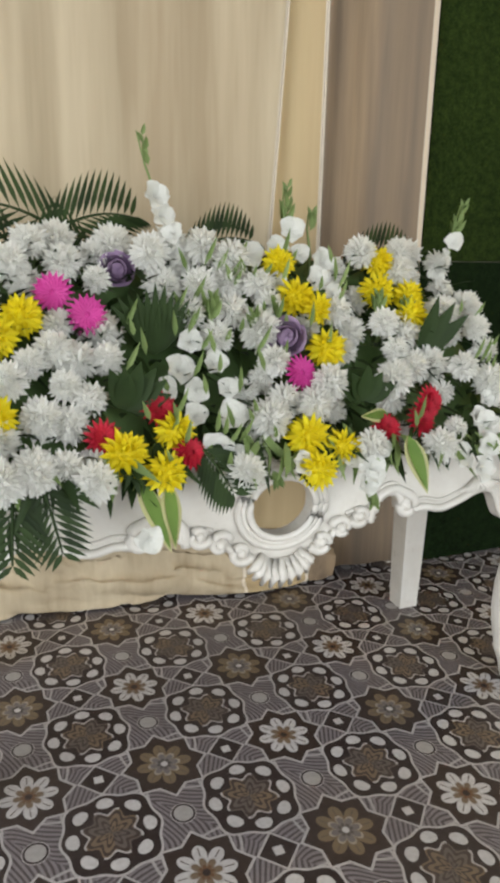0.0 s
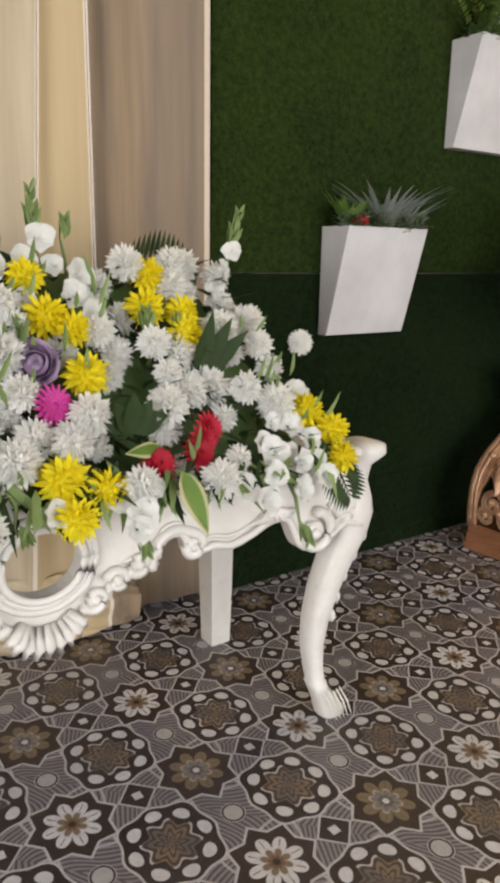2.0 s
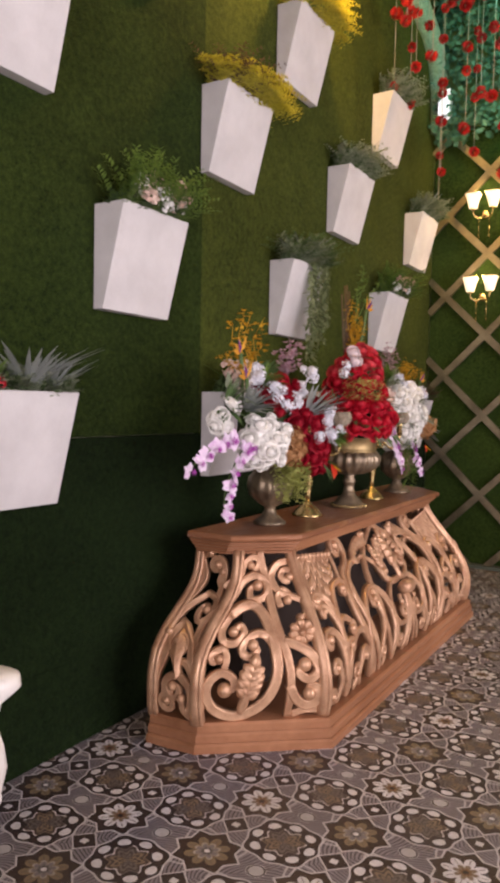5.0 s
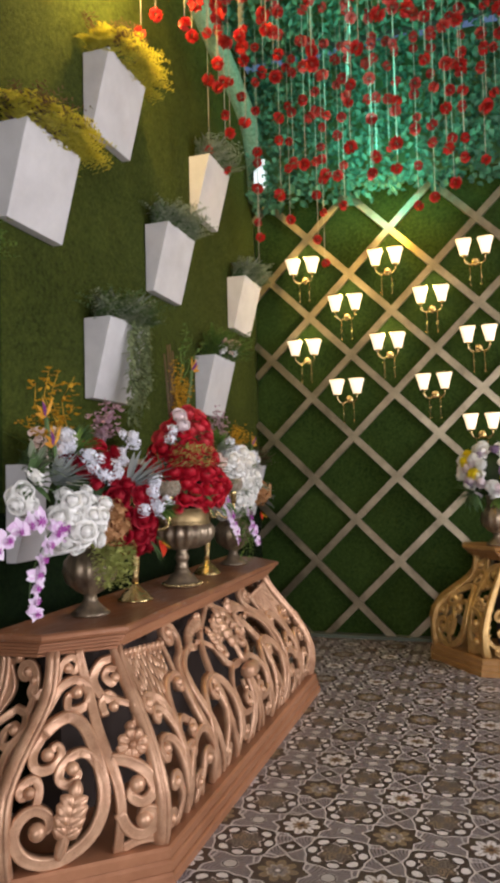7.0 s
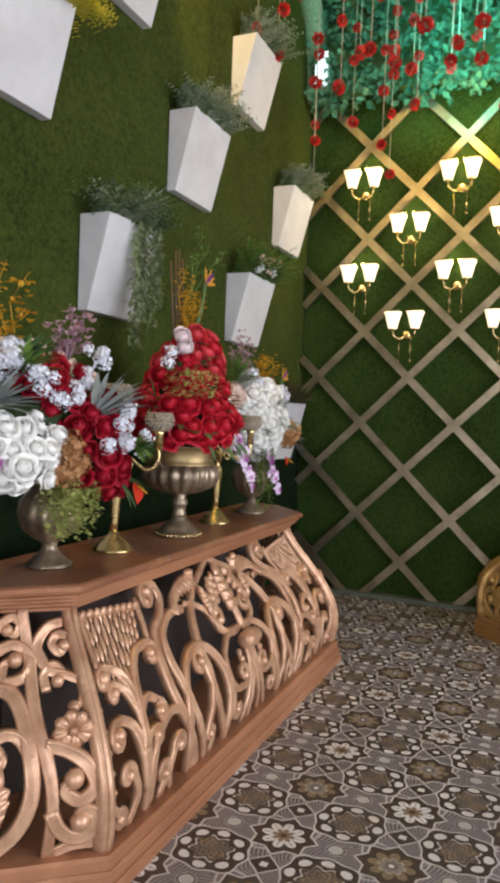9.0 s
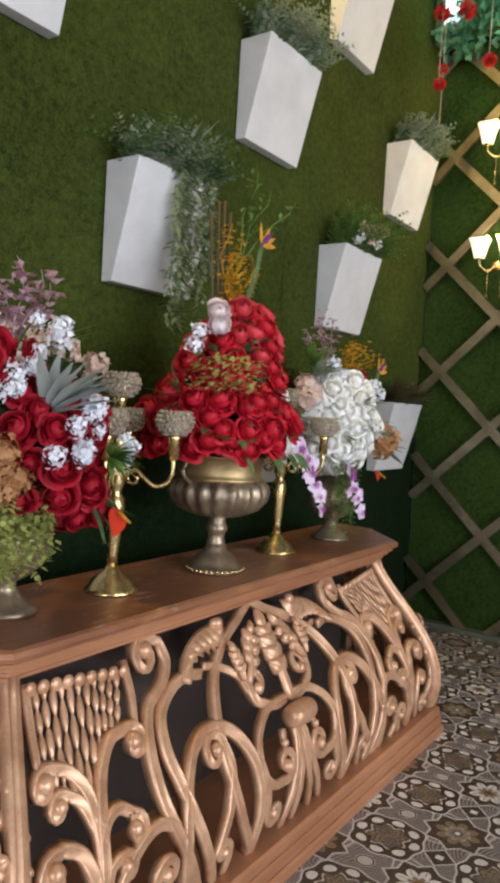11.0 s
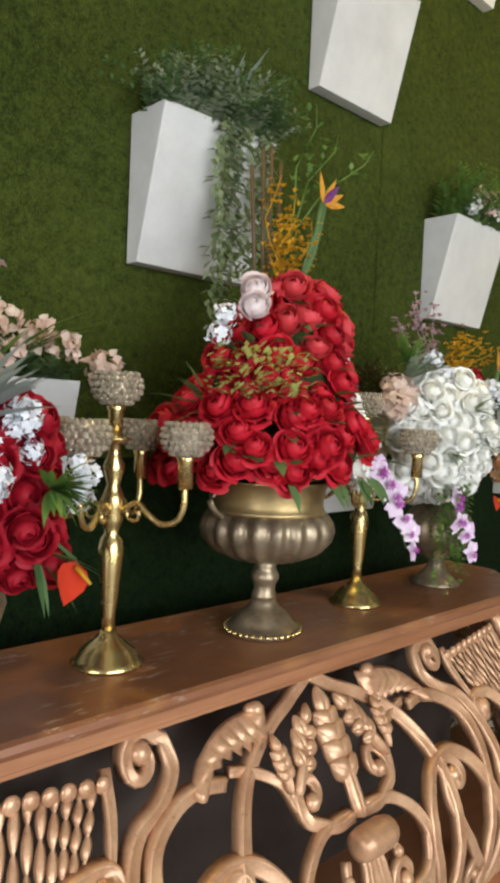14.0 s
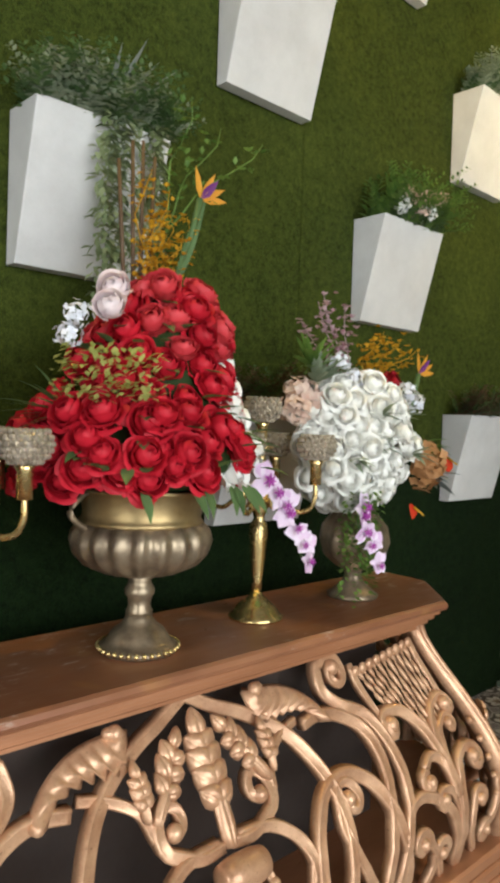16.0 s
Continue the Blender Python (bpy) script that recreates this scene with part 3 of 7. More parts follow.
SWELL = ((0.10, 0.86), (0.15, 0.92), (0.22, 0.97), (0.30, 0.945), (0.38, 0.84), (0.46, 0.66), (0.54, 0.43), (0.62, 0.17), (0.69, -0.06), (0.75, -0.22), (0.80, -0.29))


def swell(z):
    zs, ss = zip(*SWELL)
    return float(np.interp(z, zs, ss))


def poly_at(s, inset=0.0, belly=False):
    """The outline at the swell s; with belly the outer corners keep a narrow neck and round out quickly."""
    out = []
    side = float(np.interp(s, (-0.29, -0.06, 0.11, 0.30, 0.52, 0.68, 0.84, 0.945, 1.0), (-0.26, -0.21, -0.13, 0.10, 0.46, 0.73, 0.93, 0.99, 1.0)))
    for (tx, ty), (bx, by) in zip(TOP, BASE):
        q = side if belly and ty > 0.1 else s
        x, y = tx + (bx - tx) * q, ty + (by - ty) * q
        k = inset
        out.append((x * (1 - k / 1.4), y + k * (0.46 - y) / 0.46 if y < 0.45 else y))
    return out


class Face:
    """One of the swelling sides between two corners; w runs in metres from its middle at half height."""

    def __init__(self, i):
        self.i = i
        a, b = poly_at(0.6)[i], poly_at(0.6)[i + 1]
        self.width = math.hypot(b[0] - a[0], b[1] - a[1])

    def at(self, w, z, out=0.0):
        s = swell(z)
        a, b = poly_at(s, 0.032, True)[self.i], poly_at(s, 0.032, True)[self.i + 1]
        t = 0.5 + w / self.width
        d = Vector((b[0] - a[0], b[1] - a[1], 0)).normalized()
        n = Vector((d.y, -d.x, 0))
        return Vector((a[0] + (b[0] - a[0]) * t, a[1] + (b[1] - a[1]) * t, z)) + n * out

    def normal(self):
        a, b = poly_at(0.6)[self.i], poly_at(0.6)[self.i + 1]
        d = Vector((b[0] - a[0], b[1] - a[1], 0)).normalized()
        return Vector((d.y, -d.x, 0))


def smooth_line(pts, n=6):
    """A soft line through the given (w, z) points."""
    p = [Vector((*q, 0)) for q in pts]
    p = [p[0] * 2 - p[1]] + p + [p[-1] * 2 - p[-2]]
    out = []
    for i in range(1, len(p) - 2):
        for k in range(n):
            t = k / n
            a, b, c, d = p[i - 1], p[i], p[i + 1], p[i + 2]
            q = 0.5 * ((2 * b) + (c - a) * t + (2 * a - 5 * b + 4 * c - d) * t * t + (3 * b - a - 3 * c + d) * t ** 3)
            out.append((q.x, q.y))
    out.append((p[-2].x, p[-2].y))
    return out


def curl(c, r, start, turns, n=18, grow=0.22):
    """A volute that winds inwards from radius r, from the angle start (degrees)."""
    out = []
    for i in range(n + 1):
        t = i / n
        a = radians(start) + 2 * math.pi * turns * t
        k = r * (1 - (1 - grow) * t)
        out.append((c[0] + k * math.cos(a), c[1] + k * math.sin(a)))
    return out


SECTION = ((-1.0, -0.75), (-1.0, 0.25), (-0.84, 0.55), (-0.56, 0.60), (-0.30, 0.44), (0.0, 0.58), (0.30, 0.44), (0.56, 0.60), (0.84, 0.55), (1.0, 0.25), (1.0, -0.75))
LEAF_SECTION = ((-1.0, -0.5), (-0.96, 0.05), (-0.5, 0.62), (-0.12, 0.75), (0.0, 0.52), (0.12, 0.75), (0.5, 0.62), (0.96, 0.05), (1.0, -0.5))


def ribbon(g, pts, half, thick, normal, section):
    """A carved strip: the section's first number runs across it, the second outwards."""
    rings = []
    for i, p in enumerate(pts):
        d = (pts[min(i + 1, len(pts) - 1)] - pts[max(i - 1, 0)]).normalized()
        s = d.cross(normal)
        s = s.normalized() if s.length > 1e-6 else Vector((1, 0, 0))
        o = s.cross(d).normalized()
        rings.append([p + s * (a * half[i]) + o * (b * thick[i]) for a, b in section])
    return g.rings(rings)


def scroll(face, line, rad, root, bead=True, out=0.0, name="scroll", taper=0.75):
    """A flat carved bar with raised edges and a fine ridge, ending in a small knob."""
    pts = [face.at(w, z, out) for w, z in line]
    n = len(pts)
    half = [rad * 1.04 * (1 - (1 - taper) * i / (n - 1)) * (0.86 + 0.16 * math.sin(math.pi * i / (n - 1))) for i in range(n)]
    g = ribbon(Geo(), pts, half, [rad * 1.15] * n, face.normal(), SECTION)
    if bead:
        g.ball(pts[-1] + face.normal() * rad * 0.25, rad * 1.30, 9, 6)
    return part(name, g, COPPER, root)


def acanthus(face, base, tip, width, lobes, root, name="carved_leaf", out=0.012):
    """A carved leaf: a domed blade with scalloped edge, slanting grooves and a raised middle rib."""
    b, t = Vector((*base, 0)), Vector((*tip, 0))
    d, L = (t - b).normalized(), (t - b).length
    s = Vector((-d.y, d.x, 0))
    rows = []
    nu, nv = lobes * 7, 10
    for i in range(nu + 1):
        u = i / nu
        saw = (u * lobes) % 1.0
        half = width * float(np.interp(u, (0, 0.22, 0.42, 0.66, 0.86, 1), (0.40, 0.52, 0.80, 1.05, 0.68, 0.05))) * (1.0 - min(1.0, max(0.0, (u - 0.28) * 6)) * (0.26 - 0.34 * math.sin(math.pi * saw) ** 0.6))
        row = []
        for j in range(nv + 1):
            v = 2 * j / nv - 1
            groove = math.cos(2 * math.pi * (u * lobes - 0.55 * abs(v) - 0.5)) * 0.0042 * abs(v) ** 0.5 * min(1.0, max(0.0, (u - 0.25) * 5))
            lift = 0.022 * (1 - abs(v) ** 2.4) + groove + (0.007 if j == nv // 2 else 0.0) - 0.010 * u * u
            q = b + d * (L * (u + 0.07 * abs(v))) + s * (half * v)
            row.append(face.at(q.x, q.y, out + lift))
        row.append(face.at((b + d * (L * u)).x, (b + d * (L * u)).y, out - 0.012))
        rows.append(row)
    return part(name, Geo().rings(rows), COPPER, root)


def shell(face, tip, w, h, turn, root):
    """A plump curling leaf with ridges that sweep from its back to a scalloped lower edge, ending in a knob."""
    sg = 1 if math.cos(radians(turn)) > 0 else -1
    rows = []
    nu, nv, ribs = 48, 8, 7
    for i in range(nu + 1):
        u = i / nu
        back = Vector((tip[0] + sg * w * 0.74 * u, tip[1] - 0.030 + h * (1.05 * math.sin(math.pi * 0.5 * u ** 0.62) - 0.10 * u), 0))
        deep = 0.004 + 0.100 * u ** 0.75 * (1.0 - u ** 6) ** 0.5 * (0.80 + 0.24 * abs(math.sin(math.pi * ribs * u)))
        row = []
        for j in range(nv + 1):
            v = j / nv
            q = back + Vector((sg * (0.046 * v * v), -deep * v, 0))
            ridge = 0.0085 * abs(math.sin(math.pi * (ribs * u - 0.9 * v))) * min(1, 3 * v)
            row.append(face.at(q.x, q.y, 0.004 + 0.024 * math.sin(math.pi * (0.12 + 0.80 * v)) + ridge))
        q = back + Vector((sg * 0.012, -deep * 0.5, 0))
        row.append(face.at(q.x, q.y, -0.014))
        rows.append(row)
    end = rows[-1][0]
    return part("carved_shell", Geo().rings(rows).ball(end + face.normal() * 0.012, 0.020, 9, 6), COPPER, root)


def carved_spray(face, base, tip, width, pairs, root):
    """A lobed leaf: a smooth plump stalk, then pairs of pointed lobes along a rib and one at its tip."""
    b, t = Vector((*base, 0)), Vector((*tip, 0))
    d, n = t - b, face.normal()
    s = Vector((-d.y, d.x, 0)).normalized()
    P = lambda q, out: face.at(q.x, q.y, out)
    f = [i / 11 for i in range(12)]
    part("leaf_rib", ribbon(Geo(), [P(b + d * k, 0.016 + 0.014 * math.sin(math.pi * k)) for k in f], [width * float(np.interp(k, (0, 0.12, 0.35, 0.6, 1), (0.22, 0.40, 0.36, 0.26, 0.08))) for k in f], [0.016] * 12, n, LEAF_SECTION), COPPER, root)
    for i in range(pairs + 1):
        k = 0.36 + 0.52 * i / pairs
        size = width * (1.25 - 0.45 * abs(i / pairs - 0.45))
        for sg in (1, -1) if i < pairs else (0,):
            a, way = b + d * k, (d.normalized() * (0.75 + 0.25 * i / pairs) + s * (sg * 0.85)).normalized()
            pts = [P(a + way * (size * u) - d.normalized() * (0.18 * size * u * u * abs(sg)), 0.020 + 0.016 * math.sin(math.pi * (0.15 + 0.75 * u))) for u in (0, 0.25, 0.5, 0.75, 0.92, 1.0)]
            part("leaf_lobe", ribbon(Geo(), pts, [size * q for q in (0.30, 0.44, 0.46, 0.34, 0.18, 0.05)], [0.013, 0.014, 0.014, 0.012, 0.009, 0.006], n, LEAF_SECTION), COPPER, root)


def weave(face, sg, c0, root):
    """Twisted bars that slant over a fan-shaped panel, set in a frame."""
    n, d = face.normal(), None
    d = Vector((-n.y, n.x, 0))
    for i in range(11):
        f = (i + 0.5) / 11
        ut, ub = 1.055 - 0.335 * f, 1.035 - 0.275 * f
        zt, zb = 0.742 - 0.030 * f, 0.600 - 0.115 * math.sin(math.pi * min(1, f * 1.25)) * 0.9
        rings = []
        for k in range(29):
            v = k / 28
            c = face.at(c0 + sg * (ut + (ub - ut) * v), zt + (zb - zt) * v, -0.002)
            k = abs(math.sin(v * 11.0 + i * 1.57)) ** 0.8
            r = 0.0040 + 0.0088 * k
            q = 0.0040 + 0.0075 * k
            rings.append([c + d * r, c + n * q, c - d * r, c - n * q])
        part("twisted_bar", Geo().rings(rings), COPPER, root)
    for line in ([(1.075, 0.755), (1.066, 0.68), (1.050, 0.585)], [(0.705, 0.735), (0.700, 0.66), (0.712, 0.590)]):
        scroll(face, [(c0 + sg * u, z) for u, z in smooth_line(line, 4)], 0.013, root, False, name="rail")
    g = Geo()
    for i in range(9):
        u = 1.06 - 0.345 * i / 8
        g.ball(face.at(c0 + sg * u, 0.744 - 0.030 * i / 8, 0.008), 0.016, 9, 6, (1.2, 0.7, 1.2))
    part("carved_edge", g, COPPER, root)


def slab(pa, za, pb, zb, g):
    return g.rings([[(x, y, za) for x, y in pa], [(x, y, zb) for x, y in pb]])


def grown(poly, d):
    cx = (poly[0][0] + poly[-1][0]) / 2
    out = []
    for x, y in poly:
        out.append((x + (d if x > cx else -d) * (1 if abs(x - cx) > 1.15 else 0.55), y if y > 0.45 else y - d))
    return out


def console(name, label, at, rz, finish=None):
    """finish: other materials for carving and slabs."""
    root = thing(name, label, "console table", at, "carved consoles", rz)
    # board and stepped cornice
    g = Geo()
    g.rings([[(x, y, z) for x, y in grown(TOP, d)] for d, z in ((-0.014, 0.846), (0.0, 0.852), (0.004, 0.862), (0.0, 0.874), (-0.010, 0.880))])
    part("board", g, SCUFFED, root, "copper-brown board with rubbed scratched paint", smooth=False)
    for k, (d, z0, z1) in enumerate(((-0.018, 0.830, 0.845), (-0.036, 0.812, 0.829), (-0.054, 0.794, 0.811), (-0.068, 0.776, 0.793))):
        g = Geo()
        g.rings([[(x, y, z) for x, y in grown(TOP, e)] for e, z in ((d - 0.008, z0), (d, z0 + 0.004), (d, z1 - 0.004), (d - 0.006, z1))])
        part("cornice", g, COPPER_SLAB, root, smooth=False)
    # plinth in steps
    for s, z0, z1 in ((1.0, 0.0, 0.040), (0.955, 0.041, 0.080), (0.915, 0.081, 0.122)):
        g = Geo()
        a, b = poly_at(s), poly_at(s - 0.03)
        g.rings([[(x, y, z0) for x, y in a], [(x, y, z1 - 0.010) for x, y in a], [(x, y, z1) for x, y in b]])
        part("plinth", g, COPPER_SLAB, root, smooth=False)
    # added dark box that paints the shade of the hollow inside
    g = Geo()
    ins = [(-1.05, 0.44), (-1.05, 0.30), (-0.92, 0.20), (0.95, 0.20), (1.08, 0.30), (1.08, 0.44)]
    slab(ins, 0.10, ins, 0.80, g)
    part("inner_box", g, HOLLOW_DARK, root, "dark brown filler box for the shaded hollow inside", smooth=False)
    # corner ribs
    for i in range(6):
        pts = []
        for z in np.linspace(0.115, 0.80, 16):
            x, y = poly_at(swell(z), 0.032, True)[i]
            pts.append((x, y, z))
        g = Geo().tube(pts, [(0.034 - 0.009 * k / 15) * (1 if 0 < i < 5 else 0.75) for k in range(16)], 10, side=(0, 1, 0))
        g.tube([(p[0] * 1.008, p[1] - 0.026, p[2]) for p in pts], 0.011, 6, side=(0, 1, 0))
        part("corner_rib", g, COPPER, root)
    F, C0 = Face(2), -0.012
    for sg in (1, -1):
        S = lambda line, r, **k: scroll(F, [(C0 + sg * u, z) for u, z in line], r, root, **k)
        # great arches, S scrolls and loops
        S(smooth_line([(0.0, 0.785), (0.09, 0.742), (0.19, 0.705), (0.305, 0.64), (0.37, 0.55), (0.392, 0.45), (0.375, 0.34), (0.345, 0.24), (0.28, 0.12)]), 0.019, bead=False, name="arch_rib", taper=0.9)
        S(smooth_line([(0.53, 0.115), (0.605, 0.29), (0.66, 0.407), (0.680, 0.495), (0.672, 0.572), (0.64, 0.622), (0.575, 0.650), (0.528, 0.695), (0.543, 0.752)]) + curl((0.612, 0.730), 0.056, 145, -1.15), 0.020)
        S(smooth_line([(0.385, 0.640), (0.46, 0.648), (0.54, 0.632), (0.608, 0.587), (0.620, 0.515), (0.590, 0.43), (0.545, 0.32), (0.50, 0.21), (0.47, 0.12)]), 0.019, bead=False, name="loop", taper=0.9)
        S(smooth_line([(0.60, 0.12), (0.598, 0.28), (0.575, 0.40), (0.535, 0.470), (0.475, 0.507), (0.405, 0.512), (0.332, 0.483), (0.275, 0.413), (0.254, 0.327), (0.262, 0.231), (0.295, 0.12)]), 0.020, bead=False, name="loop", taper=0.95)
        S(smooth_line([(0.475, 0.20), (0.43, 0.27), (0.395, 0.34), (0.372, 0.41), (0.385, 0.468)]) + curl((0.432, 0.458), 0.050, 165, -1.05), 0.017)
        S(smooth_line([(0.88, 0.115), (0.886, 0.212), (0.893, 0.332), (0.890, 0.422), (0.912, 0.516), (0.962, 0.568), (1.020, 0.588)]) + curl((1.040, 0.560), 0.030, 90, -0.9, 10), 0.019)
        S(smooth_line([(0.895, 0.44), (0.935, 0.505), (0.985, 0.535)]) + curl((1.002, 0.512), 0.026, 100, -0.9, 10), 0.015)
        S(smooth_line([(0.885, 0.33), (0.880, 0.45), (0.862, 0.535), (0.815, 0.588), (0.752, 0.598)]) + curl((0.728, 0.562), 0.036, 80, 0.9, 12), 0.020)
        S(smooth_line([(0.890, 0.36), (0.872, 0.435), (0.826, 0.460), (0.775, 0.437)]) + curl((0.768, 0.400), 0.034, 70, 0.9, 12), 0.017)
        S(smooth_line([(0.891, 0.20), (0.908, 0.337), (0.945, 0.414), (1.000, 0.445)]) + curl((1.030, 0.405), 0.042, 120, -1.0, 12), 0.019)
        S(smooth_line([(0.885, 0.25), (0.868, 0.345), (0.832, 0.368)], 5) + curl((0.812, 0.338), 0.032, 60, 1.0, 12), 0.015)
        S(smooth_line([(0.865, 0.13), (0.858, 0.246), (0.820, 0.325), (0.722, 0.380), (0.645, 0.362), (0.602, 0.288), (0.575, 0.208), (0.562, 0.12)]), 0.017, bead=False, name="loop", taper=0.95)
        S(smooth_line([(0.80, 0.12), (0.755, 0.20), (0.715, 0.255)], 4) + curl((0.672, 0.262), 0.042, 0, 1.0), 0.016)
        S(smooth_line([(0.72, 0.12), (0.745, 0.17)], 4) + curl((0.785, 0.205), 0.045, 210, -1.0), 0.015)
        S(smooth_line([(0.99, 0.12), (0.945, 0.205), (0.965, 0.285)], 4) + curl((1.005, 0.290), 0.038, 180, -1.0), 0.015)
        S(smooth_line([(1.12, 0.33), (1.10, 0.25), (1.06, 0.20)], 4) + curl((1.040, 0.165), 0.036, 60, 1.0), 0.015)
        S(smooth_line([(0.42, 0.12), (0.405, 0.17)], 4) + curl((0.440, 0.20), 0.036, 200, -1.0), 0.013)
        # the heart of the middle
        S(smooth_line([(0.015, 0.490), (0.085, 0.488), (0.155, 0.512)], 5) + curl((0.135, 0.560), 0.052, -55, 0.95), 0.017)
        S(smooth_line([(0.365, 0.655), (0.29, 0.638), (0.215, 0.600), (0.190, 0.545)], 5), 0.014, bead=False)
        S(smooth_line([(0.03, 0.497), (0.14, 0.486), (0.220, 0.430), (0.238, 0.355), (0.195, 0.295), (0.115, 0.280)]) + curl((0.105, 0.330), 0.048, -95, -1.0), 0.017)
        S(smooth_line([(0.085, 0.42), (0.098, 0.385)], 4), 0.012)
        S(smooth_line([(0.245, 0.41), (0.215, 0.30), (0.225, 0.21)], 4) + curl((0.180, 0.205), 0.042, 0, -1.0), 0.014)
        S(smooth_line([(0.018, 0.43), (0.045, 0.30), (0.125, 0.115)], 5), 0.016, bead=False, name="drapery_fold")
        S(smooth_line([(0.008, 0.42), (0.02, 0.28), (0.055, 0.115)], 5), 0.015, bead=False, name="drapery_fold")
        carved_spray(F, (C0 + sg * 0.185, 0.575), (C0 + sg * 0.075, 0.715), 0.044, 3, root)
        carved_spray(F, (C0 + sg * 0.205, 0.585), (C0 + sg * 0.215, 0.680), 0.030, 3, root)
        shell(F, (C0 + sg * 0.490, 0.672), 0.33, 0.12, 137 if sg > 0 else 43, root)
        part("knob", Geo().ball(F.at(C0 + sg * 0.262, 0.757, 0.020), 0.016, 8, 6), COPPER, root)
        weave(F, sg, C0, root)
        for j in range(5):
            part("bead", Geo().ball(F.at(C0 + sg * (1.105 - 0.004 * j), 0.50 - 0.055 * j, 0.010), 0.014 - 0.001 * j, 8, 5), COPPER, root)
    carved_spray(F, (C0, 0.490), (C0, 0.728), 0.062, 4, root)
    g = Geo()
    c = F.at(C0, 0.452, 0.030)
    ring = []
    for k, r in ((-0.068, 0.018), (-0.062, 0.034), (-0.03, 0.041), (0.03, 0.041), (0.062, 0.034), (0.068, 0.018)):
        ring.append([(c.x + k, c.y + r * math.cos(a), c.z + r * math.sin(a)) for a in np.linspace(0, 2 * math.pi, 12, endpoint=False)])
    g.rings(ring)
    part("boss", g, COPPER, root, "round carved roll at the centre")
    # slanting ends
    for i, flip in ((1, 1), (3, -1)):
        E = Face(i)
        h = E.width / 2
        L = lambda line: [(w * flip, z) for w, z in line]
        scroll(E, L(smooth_line([(-0.045, 0.79), (-0.02, 0.69), (0.022, 0.58), (0.092, 0.42), (0.111, 0.292), (0.100, 0.115)])), 0.019, root, False, name="rib", taper=1.0)
        for line, r in (
            ([(-0.186, 0.533), (-0.148, 0.560), (-0.085, 0.570), (-0.011, 0.535), (0.042, 0.452), (0.062, 0.342), (0.037, 0.241), (-0.021, 0.170), (-0.106, 0.138), (-0.180, 0.170), (-0.212, 0.241), (-0.196, 0.301), (-0.154, 0.327), (-0.111, 0.301), (-0.111, 0.262), (-0.143, 0.256)], 0.0185),
            ([(-0.186, 0.533), (-0.196, 0.483), (-0.159, 0.440), (-0.111, 0.440), (-0.088, 0.473), (-0.115, 0.498), (-0.140, 0.478)], 0.014),
            ([(0.055, 0.405), (0.020, 0.455), (-0.030, 0.468), (-0.078, 0.440), (-0.080, 0.400), (-0.045, 0.382), (-0.020, 0.408), (-0.040, 0.428)], 0.0145),
            ([(-0.225, 0.590), (-0.190, 0.655), (-0.090, 0.684), (0.000, 0.650), (-0.012, 0.600), (-0.096, 0.588), (-0.122, 0.630), (-0.075, 0.642)], 0.0145),
            ([(-0.210, 0.670), (-0.185, 0.735), (-0.110, 0.766), (-0.058, 0.745), (-0.085, 0.712), (-0.130, 0.728)], 0.0115),
            ([(-0.150, 0.330), (-0.140, 0.382), (-0.164, 0.417), (-0.203, 0.402), (-0.192, 0.370), (-0.170, 0.382)], 0.0125),
            ([(0.19, 0.74), (0.100, 0.728), (0.032, 0.675), (0.085, 0.615), (0.165, 0.600), (0.24, 0.58)], 0.014),
            ([(0.215, 0.700), (0.150, 0.705), (0.115, 0.680), (0.150, 0.655), (0.180, 0.675)], 0.012),
            ([(0.085, 0.560), (0.070, 0.600), (0.110, 0.625), (0.150, 0.605), (0.130, 0.585)], 0.012),
            ([(0.09, 0.435), (0.150, 0.420), (0.205, 0.378), (0.221, 0.321), (0.180, 0.285), (0.142, 0.315), (0.168, 0.345)], 0.018),
            ([(0.105, 0.262), (0.128, 0.205), (0.172, 0.172), (0.215, 0.195), (0.218, 0.245), (0.182, 0.252), (0.180, 0.225)], 0.018),
            ([(0.115, 0.13), (0.17, 0.150), (0.25, 0.14)], 0.013), ([(0.24, 0.57), (0.215, 0.53), (0.185, 0.520)], 0.012)):
            scroll(E, L(smooth_line(line, 4)), r * 1.34, root)
        carved_spray(E, (-0.085 * flip, 0.155), (-0.030 * flip, 0.375), 0.056, 4, root)
        g = Geo()
        c = E.at(0.173 * flip, 0.474, 0.026)
        n = E.normal()
        d = Vector((-n.y, n.x, 0))
        for k in range(8):
            a = k * math.pi / 4 + 0.2
            e = d * math.cos(a) + Vector((0, 0, math.sin(a)))
            part("rosette_petal", ribbon(Geo(), [c + e * r + n * h for r, h in ((0.012, 0.0), (0.030, 0.006), (0.048, 0.008), (0.060, 0.0))], [0.008, 0.017, 0.021, 0.009], [0.012, 0.012, 0.011, 0.006], n, LEAF_SECTION), COPPER, root)
        part("rosette_eye", Geo().ball(c + n * 0.008, 0.015, 9, 6), COPPER, root)
    # short sides
    for i, flip in ((0, 1), (4, -1)):
        E = Face(i)
        L = lambda line: [(w * flip, z) for w, z in line]
        scroll(E, L(smooth_line([(0.08, 0.13), (0.085, 0.25), (0.02, 0.31)], 5) + curl((0.0, 0.245), 0.060, 80, 1.1)), 0.018, root)
        scroll(E, L(smooth_line([(0.09, 0.32), (0.05, 0.43), (-0.04, 0.50)], 5) + curl((-0.01, 0.43), 0.062, 130, 1.1)), 0.018, root)
